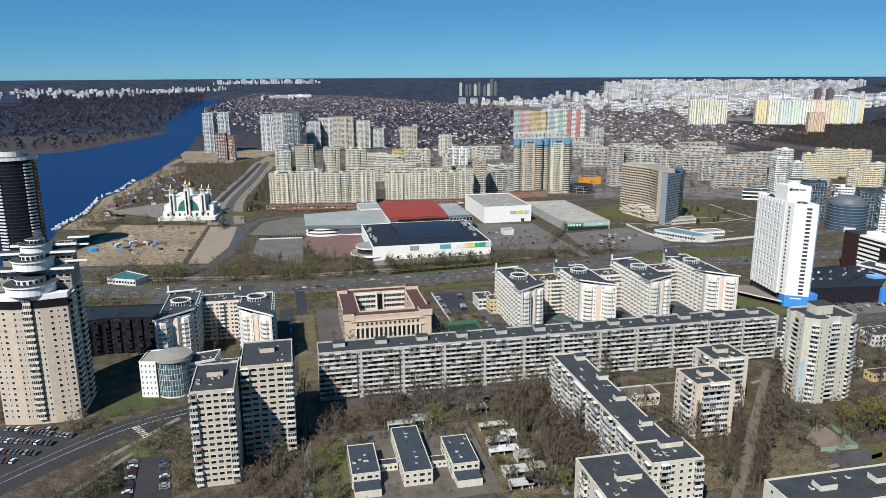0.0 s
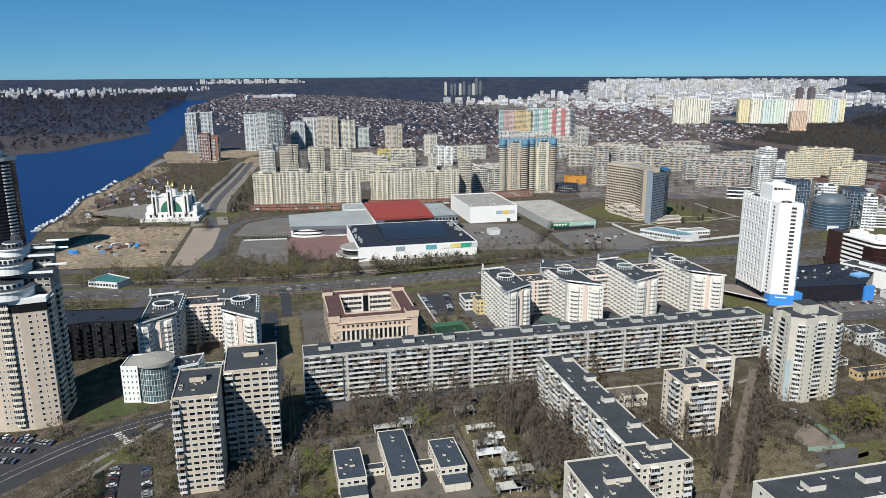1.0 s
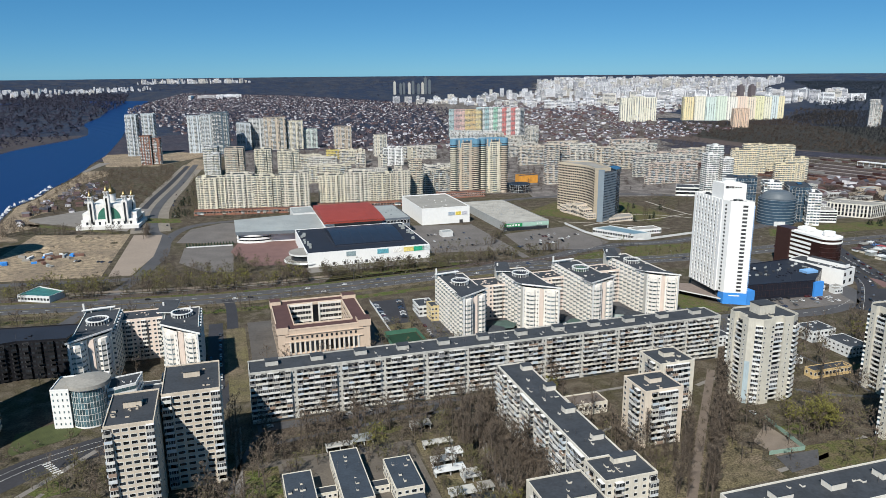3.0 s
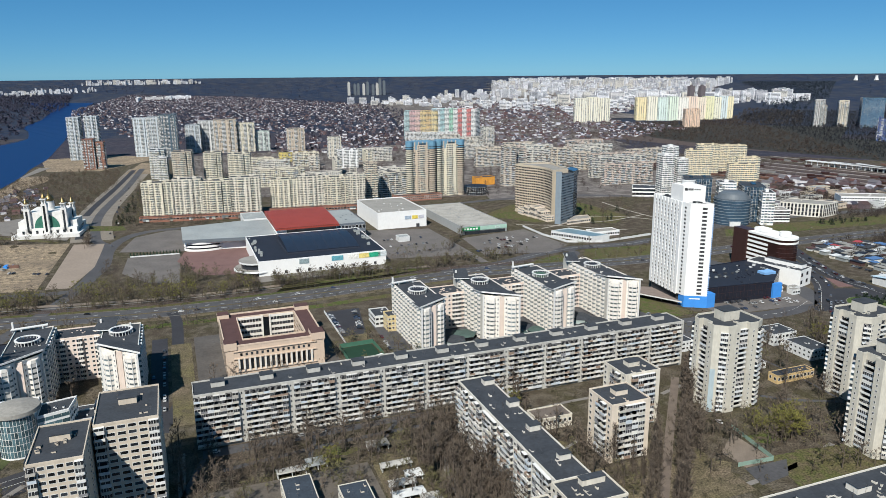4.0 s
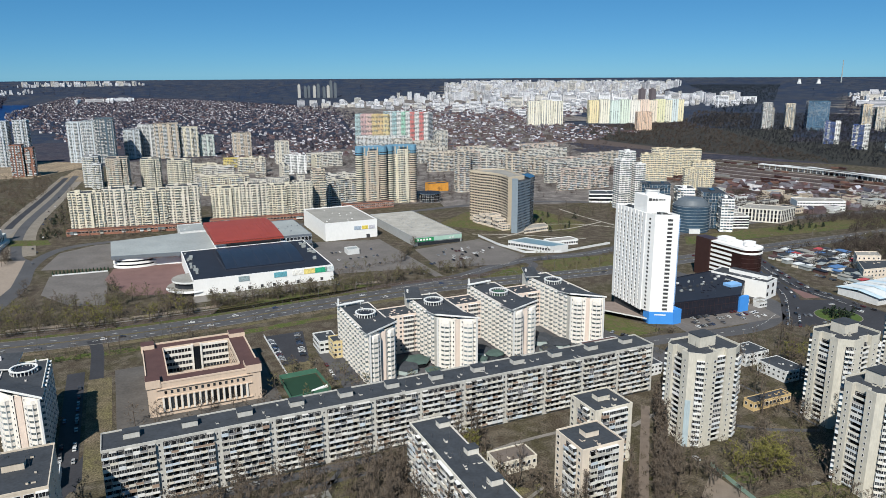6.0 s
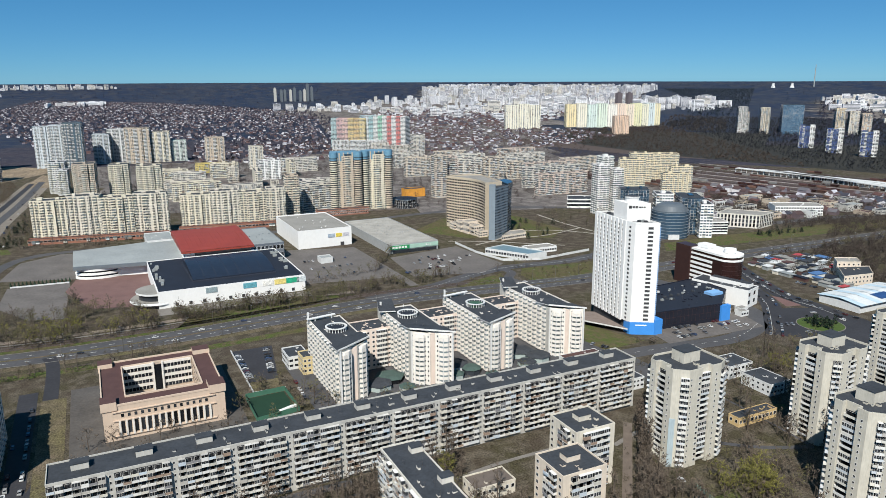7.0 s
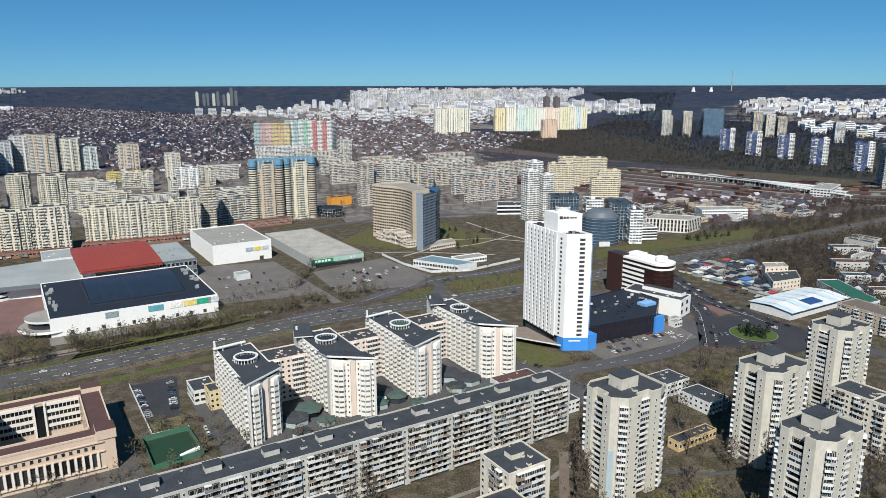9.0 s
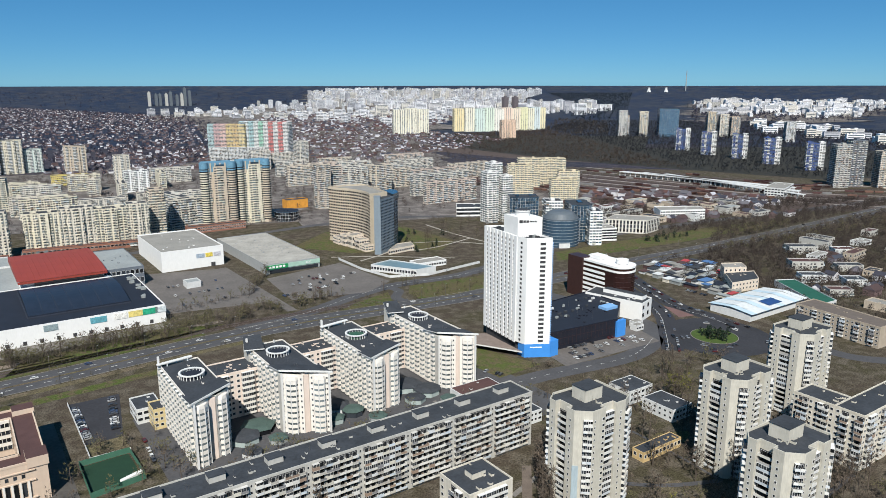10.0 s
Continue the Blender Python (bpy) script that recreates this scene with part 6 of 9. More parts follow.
    ob = block("white_hall", rect(229, 289, 832, 930), 19, 2, "large windowless white hall with a grey flat roof", "exhibition hall", {}, wall=WHITE, roof=ROOF_L, seed=93, vents=12, rim=1.2)
    for k, (a, w, c) in enumerate(((262, 8, (0.35, 0.42, 0.5)), (271, 7, (0.7, 0.55, 0.1)), (279, 7, (0.5, 0.5, 0.55)))):
        m = Mesh()
        m.box(W(a, 831.7, 10), W(w, 0), W(0, 0.25), (0, 0, 4))
        m.build("billboard", [mat("hall_board_%d" % k, c, var=0.5, scale=0.6, fine=2.5)], ob)
    m = Mesh()
    m.box(W(276, 831.5, 0), W(4, 0), W(0, 0.4), (0, 0, 4))
    m.build("door", [DARK], ob)
    ob = block("supermarket", rect(308, 364, 768, 912), 9, 1, "broad low supermarket with a pale flat roof and green sign band", "supermarket", {1: ("..W.", 4)}, wall=mat("grey_cladding", (0.33, 0.34, 0.34), var=0.12), roof=mat("pale_membrane_roof", (0.36, 0.345, 0.315), rough=0.9, var=0.3, scale=0.08, fine=0.7), single=10, seed=94, vents=60, rim=1.0)
    m = Mesh()
    m.box(W(308, 767.4, 4.4), W(56, 0), W(0, 0.5), (0, 0, 4.2))
    m.build("sign_band", [mat("mint_sign_band", (0.35, 0.52, 0.44), var=0.15)], ob)
    m = Mesh()
    m.box(W(308.5, 767.1, 4.5), W(22, 0), W(0, 0.25), (0, 0, 4.0))
    m.build("sign_plate", [mat("green_sign", (0.02, 0.26, 0.09), var=0.1)], ob, "green shop sign with a plain white mark")
    m = Mesh()
    for k in range(5):
        m.box(W(311 + 3.5 * k, 766.95, 5.5), W(2.4, 0), W(0, 0.15), (0, 0, 2.0))
    m.build("sign_mark", [WHITE], ob)
    word("8-23", W(352, 767.2, 5.4), 3.2, GA, WHITE, ob)
    m = Mesh()
    m.box(W(312, 767.5, 0.3), W(50, 0), W(0, 0.3), (0, 0, 3.2))
    m.build("shop_window", [GLASS], ob)
    block("kiosk", [(36, 796), (48, 800), (45, 812), (33, 808)], 5, 1, "small white pavilion on the yard", "kiosk", {}, wall=WHITE_D, roof=ROOF_G, seed=95, vents=0)


def church():
    c = Vector((-362, 905, 0))
    ob = thing("church", c, "white church with a green arched front and golden cupolas", "church")
    t = radians(8)
    u, v = Vector((cos(t), sin(t), 0)), Vector((-sin(t), cos(t), 0))
    def bx(x, y, z, sx, sy, sz, name, mt, label=""):
        m = Mesh()
        m.box(c + u * (x - sx / 2) + v * (y - sy / 2) + Vector((0, 0, z)), u * sx, v * sy, (0, 0, sz))
        return m.build(name, [mt], ob, label)
    CH = mat("white_stone", (0.70, 0.69, 0.67), var=0.15, streak=1)
    bx(0, 0, 0, 62, 46, 10, "wall", CH)
    bx(0, 0, 10, 38, 40, 18, "nave", CH)
    bx(0, -8, 0, 70, 50, 4, "terrace", CH)
    for x, y, hh in ((-19, -20, 40), (19, -20, 40), (0, -22, 46), (19, 18, 34)):
        bx(x, y, 0, 6, 6, hh - 8, "bell_tower", CH)
        bx(x, y - 3.05, 6, 2.2, 0.2, hh - 16, "tall_window", GLASS)
        p = c + u * x + v * y
        m = Mesh()
        for k in range(4):
            a = radians(45 + 90 * k)
            m.cbox(p.x + 2.4 * cos(a), p.y + 2.4 * sin(a), hh - 8, 0.9, 0.9, 5)
        m.cbox(p.x, p.y, hh - 3, 6.4, 6.4, 0.8)
        m.build("belfry", [CH], ob)
        m = Mesh()
        for z0, z1, r0, r1 in ((hh - 2.2, hh - 0.5, 1.8, 2.7), (hh - 0.5, hh + 1.5, 2.7, 1.6), (hh + 1.5, hh + 4.5, 1.6, 0.2)):
            m.drum(p.x, p.y, z0, z1, r0, r1, 14)
        m.tube((p.x, p.y, hh + 4), (p.x, p.y, hh + 8), 0.2, 0.15)
        m.build("cupola", [GOLD], ob, "small golden cupola")
    m = Mesh()
    for z0, z1, r0, r1 in ((28, 38, 5, 5), (38, 40.5, 5.6, 5.4), (40.5, 43.5, 5.4, 3.6), (43.5, 46, 3.6, 1.2), (46, 51, 1.2, 0.2)):
        m.drum(c.x, c.y, z0, z1, r0, r1, 20, 0 if z0 < 38 else 1, 1)
    m.build("main_dome", [CH, GOLD], ob, "central golden dome on a white drum")
    m = Mesh()
    q = c - v * 20.4 + Vector((0, 0, 10))
    for s in (-1, 1):
        pts = [q] + [q + u * s * 13 * cos(radians(a)) + Vector((0, 0, 15 * sin(radians(a)))) for a in range(0, 91, 9)]
        m.face(pts)
    m.build("arched_window", [mat("green_arch_glass", (0.05, 0.16, 0.12), rough=0.2, var=0.3)], ob, "great green half-round window")
    for s in (-1, 1):
        bx(s * 27, -4, 10, 7, 26, 7, "side_aisle", CH)
        for k in range(5):
            bx(s * 31.1, -14 + 6 * k, 2, 0.3, 2.2, 7, "tall_window", GLASS)
    for k in range(8):
        if abs(-24.5 + 7 * k) > 2:
            bx(-24.5 + 7 * k, -23.2, 2.5, 2.4, 0.4, 5, "tall_window", GLASS)


# ---- apartment quarters further off ----
def panel(x, y, la, lb, h, turn, floors, seed, wall, label, front=("wbw", 3.2), name="apartment_building", single=0, para=PARAPET, glass=GLASS, roof=ROOF, step=None, sides=(0, 1, 3), group="", vents=1):
    """A block centred at x, y; turn in degrees."""
    t = radians(turn)
    u, v = Vector((cos(t), sin(t), 0)), Vector((-sin(t), cos(t), 0))
    c = Vector((x, y, 0))
    pts = [c - u * la / 2 - v * lb / 2, c + u * la / 2 - v * lb / 2, c + u * la / 2 + v * lb / 2, c - u * la / 2 + v * lb / 2]
    edges = {k: front for k in sides}
    if h > 40 and la >= 22:
        # a middle bay stands forward, the corners step back
        at = lambda x, y: c + u * la * (x - 0.5) + v * (y - lb / 2)
        pts = [at(0, 0), at(0.27, 0), at(0.27, -2.6), at(0.7, -2.6), at(0.7, 0), at(1, 0), at(1, lb), at(0, lb)]
        edges = {k: front for k in (0, 2, 4, 5, 7)}
    made = block(name, pts, h, floors, label, "apartment building", edges, wall=wall, para=para, glass=glass, roof=roof, single=single, seed=seed, vents=vents, mix=0.5, group=group, z0=1.5, plain=True, frame_m=FRAME_G, balg=GLASS_BAY)
    if h > 26 and y < 1500:
        pick = random.Random(seed)
        for k in range(max(1, min(3, int(la / 16)))):
            o = c + u * (la * ((k + 0.5) / max(1, min(3, int(la / 16))) - 0.5) + pick.uniform(-2, 2)) + v * pick.uniform(-2, 3)
            m = Mesh()
            m.cbox(o.x, o.y, h, pick.uniform(3, 6), lb * 0.3, pick.uniform(1.6, 3.0), t)
            m.build("lift_house", [wall], made)
    return made


def cream_quarter():
    yel = mat("straw_brick", (0.64, 0.59, 0.47), var=0.2, streak=1, fine=1.0)
    tan = mat("tan_brick", (0.52, 0.44, 0.35), var=0.15, streak=1, fine=1.0)
    lab = "long cream ten-to-sixteen-storey block with stacked loggias"
    # long stepped front, split in bays
    rng = random.Random(4)
    for k, (a0, a1) in enumerate(((-276, -240), (-240, -205), (-205, -170), (-170, -134))):
        y = 962 + (a0 + 276) * 0.09
        panel((a0 + a1) / 2, y + 9 + (k % 2) * 2, a1 - a0, 18, 47 + (k % 2) * 3, 5, 15, 101 + k, CREAM if k % 2 else yel, lab, (("wb.bw.", 2.6), ("b.nbb.w", 2.5), ("wbb.bn", 2.6), ("bbw.b.", 2.7))[k], para=PARA_C, group="cream quarter", vents=7)
    for k, (a0, a1) in enumerate(((-122, -88), (-88, -55), (-55, -22), (-22, 0))):
        panel((a0 + a1) / 2, 1004 + 0.13 * (a0 + 122), a1 - a0, 18, 43 + (k % 2) * 3, 7, 14, 111 + k, CREAM if k % 2 else yel, lab, (("wb.bw.", 2.6), ("b.nbb.w", 2.5), ("wbb.bn", 2.6), ("bbw.b.", 2.7))[k], para=PARA_C, group="cream quarter", vents=7)
    for x, y, la, t in ((-205, 958, 146, 5), (-62, 993, 124, 7)):
        panel(x, y, la, 9, 6, t, 1, 119 + int(-x), mat("brick_red", (0.28, 0.13, 0.09), var=0.2), "low red-brown shop row at the foot of the blocks", ("W", 4), name="shop_row", roof=MAROON)
    panel(10, 1040, 16, 18, 58, 8, 18, 116, tan, "slim tan tower with a stepped top", ("wb", 3), para=PARA_C)
    panel(50, 1090, 60, 14, 38, 20, 12, 117, CREAM, "cream panel block with rows of balconies", ("wbb", 3.1))
    panel(30, 1180, 14, 70, 30, 25, 9, 118, PANEL, "pale panel block behind the tower", ("wbb", 3.1))
    for x, y, la, lb, h, wm, lb2 in ((-295, 1265, 30, 30, 56, tan, "tan brick tower"), (-254, 1300, 28, 28, 50, yel, "straw-coloured brick tower"), (-212, 1310, 36, 26, 46, yel, "straw-coloured brick tower with two bays"), (-360, 1360, 25, 26, 50, WHITE_D, "white and grey apartment tower"), (-345, 1330, 16, 18, 40, WHITE_D, "white stepped tower")):
        panel(x, y, la, lb, h, 8, int(h / 3), 120 + int(-x), wm, lb2 + " with dark windows", ("wBw", 3), para=PARA_C)
    wh = mat("blue_white_render", (0.55, 0.60, 0.64), var=0.12)
    gr = mat("blue_grey_glass", (0.11, 0.16, 0.2), rough=0.25, var=0.3, island=0.4)
    for x, y, la, lb, h, wm, txt in ((-618, 1690, 24, 30, 91, wh, "tall white tower with blue glazing"), (-585, 1700, 26, 26, 92, wh, "tall white tower with blue glazing"), (-530, 1515, 20, 24, 58, mat("brick_red", (0.28, 0.13, 0.09), var=0.2), "red brick tower"), (-510, 1520, 14, 20, 52, mat("brick_red", (0.28, 0.13, 0.09), var=0.2), "red brick tower"),
                                     (-490, 1735, 34, 26, 85, wh, "tall white tower of bays"), (-458, 1725, 30, 30, 88, wh, "tall white tower"), (-428, 1715, 34, 34, 93, gr, "tall blue-grey glazed tower"), (-395, 1800, 32, 34, 63, wh, "white tower"), (-368, 1830, 40, 26, 71, WHITE_D, "pale tower"),
                                     (-318, 1785, 50, 30, 76, tan, "tan tower of bays"), (-273, 1800, 38, 28, 66, yel, "cream tower"), (-240, 1815, 36, 26, 46, mat("mint_white", (0.55, 0.62, 0.58), var=0.1), "pale mint tower"), (-157, 1780, 40, 26, 53, tan, "tan tower with twin bays"),
                                     (-61, 1615, 27, 22, 46, CREAM, "cream tower"), (-30, 1450, 38, 22, 34, WHITE, "white block of bays")):
        panel(x, y, la, lb, h, 8, int(h / 3), 140 + int(-x) % 97, wm, txt + " with balconies", (("wBB.n", 3), ("BwB.", 3.2), ("w.BBn.", 2.8))[int(x) % 3], para=PARA_W, group="river towers", vents=4)
    panel(-145, 1575, 60, 14, 18, 6, 5, 181, mat("bright_yellow_render", (0.62, 0.5, 0.16), var=0.1), "bright yellow five-storey block", ("ww", 3))
    for k in range(14):
        x, y = rng.uniform(-210, 60), rng.uniform(1220, 1560)
        panel(x, y, rng.choice((50, 70, 18)), rng.choice((12, 14)), rng.choice((15, 27, 27, 20)), rng.choice((8, 98, 12)), 8, 182 + k, rng.choice((CREAM, PANEL, yel)), "cream panel block among trees", ("wbw", 3.2))
    # the tall pair with blue-green upper storeys
    teal = mat("teal_netting", (0.13, 0.27, 0.38), rough=0.6, var=0.35, scale=0.3, fine=2)
    for x, y, s in ((83.5, 1093, 1), (127, 1106, 2)):
        ob = panel(x, y, 36, 26, 76, 10, 24, 200 + s, tan if s == 1 else yel, "tall tan tower with rounded corner bays and teal netted top", ("wBw.", 2.9), para=PARA_C, group="twin high-rises")
        for dx in (-17, 17):
            m = Mesh()
            m.drum(x + dx * cos(radians(10)), y - 12 + dx * sin(radians(10)), 0, 70, 5.4, n=14)
            m.drum(x + dx * cos(radians(10)), y - 12 + dx * sin(radians(10)), 70, 82, 5.5, n=14, m=1, top=1)
            bay = m.build("corner_bay", [yel if dx < 0 else tan, teal], ob)
            for k in range(24):
                m = Mesh()
                m.drum(x + dx * cos(radians(10)), y - 12 + dx * sin(radians(10)), 4 + 3 * k, 5.2 + 3 * k, 5.6, n=14)
                m.build("bay_window", [GLASS], bay)
        m = Mesh()
        w = Vector((cos(radians(10)), sin(radians(10)), 0))
        s = Vector((-w.y, w.x, 0))
        m.box(Vector((x, y, 3)) - w * 5 - s * 15.2, w * 10, s * 3, (0, 0, 76))
        bay = m.build("glazed_bay", [GLASS_B], ob, "dark glazed middle bay")
        for k in range(24):
            m = Mesh()
            m.box(Vector((x, y, 5 + 3.1 * k)) - w * 5.1 - s * 15.35, w * 10.2, s * 0.4, (0, 0, 0.5))
            m.build("bay_rail", [tan], bay)
        m = Mesh()
        m.cbox(x, y, 70, 36.5, 26.5, 11, radians(10))
        m.build("netted_top", [teal], ob, "teal netting round the top storeys")
        for k in range(6):
            m = Mesh()
            q = Vector((x, y, 0)) + Vector((cos(radians(10)), sin(radians(10)), 0)) * (-15 + 6 * k)
            m.cbox(q.x, q.y - 13.2, 66, 1.6, 1.2, 15, radians(10))
            m.build("top_pier", [tan], ob)
    block("round_pavilion", disc(168, 1100, 16), 12, 3, "round glazed pavilion at the foot of the towers", "pavilion", {k: ("g", 3.4) for k in range(0, 28)}, wall=GLASS_B, roof=ROOF_D, seed=205, vents=2, z0=0.5)
    block("parade", rect(300, 372, 1000, 1010), 8, 2, "red-brown shop parade at the foot of the towers", "shop", {0: ("W", 3)}, wall=mat("brick_red", (0.28, 0.13, 0.09)), seed=206, vents=4)
    # panel quarter
    for k, (x, y, la, lb, h, t) in enumerate(((231, 1172, 20, 16, 64, 12), (252, 1190, 18, 16, 60, 12), (297, 1262, 46, 15, 48, 12), (350, 1300, 40, 15, 45, 14), (262, 1290, 30, 14, 44, 12), (330, 1390, 60, 14, 42, 8), (240, 1420, 50, 14, 36, 10), (425, 1162, 90, 13, 33, 14),
                                             (440, 1250, 110, 13, 34, 16), (385, 1340, 70, 13, 32, 14), (470, 1340, 110, 13, 30, 16), (420, 1430, 100, 13, 30, 14), (560, 1420, 90, 13, 28, 16), (300, 1500, 60, 14, 30, 12), (480, 1520, 90, 13, 28, 12), (340, 1600, 70, 13, 28, 10), (500, 1640, 90, 13, 27, 12), (240, 1560, 50, 13, 30, 10))):
        panel(x, y, la, lb, h, t, max(5, int(h / 3)), 210 + k, (mat("dull_sand_panel", (0.60, 0.53, 0.44), var=0.2, streak=1), mat("dull_pink_panel", (0.60, 0.50, 0.43), var=0.2, streak=1), PANEL)[k % 3], "sand-coloured panel block with many balconies", ("wbbw", 3.1), group="panel quarter")
    for x, y, la, lb, h in ((291, 1720, 26, 24, 54), (240, 1730, 70, 14, 30), (200, 1690, 40, 16, 40)):
        panel(x, y, la, lb, h, 10, int(h / 3), 240 + int(h), PANEL, "pale panel tower among older blocks", ("wbw", 3.1))
    m = Mesh()
    ob = block("construction_depot", [(180, 1180), (212, 1188), (208, 1204), (176, 1196)], 12, 2, "bright orange and yellow depot building", "depot", {}, wall=mat("orange_cladding", (0.6, 0.28, 0.05), var=0.3, scale=0.3), roof=ROOF, seed=250, vents=2)


def rainbow_quarter():
    cols = ((0.35, 0.5, 0.52), (0.55, 0.33, 0.33), (0.7, 0.45, 0.4), (0.68, 0.5, 0.2), (0.62, 0.42, 0.16), (0.7, 0.55, 0.25))
    soft = lambda c, k=0.12: tuple(v * (1 - k) + 0.66 * k for v in c)
    for k, c in enumerate(cols):
        panel(122 + 14 * k, 1985 - 6 * k, 14, 22, 80, -20, 24, 300 + k, mat("stripe_%d" % k, soft(c), var=0.08), "tall apartment bay in one of many bright colours", ("wB", 3.4), group="coloured high-rises", para=mat("stripe_%d" % k, c), glass=GLASS_BAY)
    cols = ((0.45, 0.6, 0.66), (0.68, 0.72, 0.74), (0.35, 0.55, 0.58), (0.75, 0.75, 0.74), (0.3, 0.6, 0.45), (0.75, 0.75, 0.74), (0.62, 0.14, 0.13), (0.75, 0.75, 0.74), (0.62, 0.14, 0.13), (0.78, 0.77, 0.76))
    for k, c in enumerate(cols):
        panel(196 + 10.5 * k, 1968 - 7.5 * k, 12.5, 24, 86, -34, 26, 310 + k, mat("band_%d" % k, soft(c, 0.08), var=0.08), "tall white apartment bay with coloured stripes", ("wB", 3.2), group="coloured high-rises", para=mat("band_%d" % k, c), glass=GLASS_BAY)
    for k in range(3):
        panel(130 + 42 * k, 1900 - 6 * k, 40, 16, 30, -8, 9, 325 + k, WHITE_D, "lower white block before the coloured high-rises", ("wbw", 3.2))
    # yellow-cream wall of towers
    tints = ((0.74, 0.64, 0.40), (0.74, 0.71, 0.60), (0.60, 0.70, 0.66), (0.64, 0.72, 0.62), (0.76, 0.74, 0.68), (0.74, 0.60, 0.50), (0.75, 0.66, 0.54), (0.72, 0.70, 0.46), (0.74, 0.72, 0.58), (0.60, 0.68, 0.70), (0.75, 0.68, 0.46))
    for k, c in enumerate(tints):
        px, py = 1030 + 35 * k, 2700 + 2 * k - 2.4 * (25 - (k - 5) ** 2)
        x2, y2, z2, s = far(px, py)
        panel(x2, y2 - 30, 36 * s, 30, 83 + 3 * (k % 2), -8, 24, 330 + k, mat("cream_tower_%d" % k, c, var=0.08), "tall apartment tower in pale yellow, mint or peach", ("w.", 3.6), group="yellow high-rises", para=mat("cream_tower_%d" % k, c), glass=GLASS_BAY)
    for k in range(2):
        panel(1043 + 25 * k, 2290 + 4 * k, 25, 28, 58, -8, 18, 345 + k, mat("peach_tower", (0.70, 0.52, 0.40), var=0.08), "tall peach apartment tower", ("w.B.", 4.4), group="yellow high-rises", para=mat("peach_tower", (0.66, 0.5, 0.38)))
    for k in range(3):
        panel(774 + 44 * k, 2580 + 6 * k, 43, 26, 84 + 4 * (k % 2), -6, 24, 350 + k, mat("cream_tower_1", (0.74, 0.71, 0.60)), "tall cream apartment tower of bays", ("w.B.", 4.4), group="cream far towers", glass=GLASS_BAY)


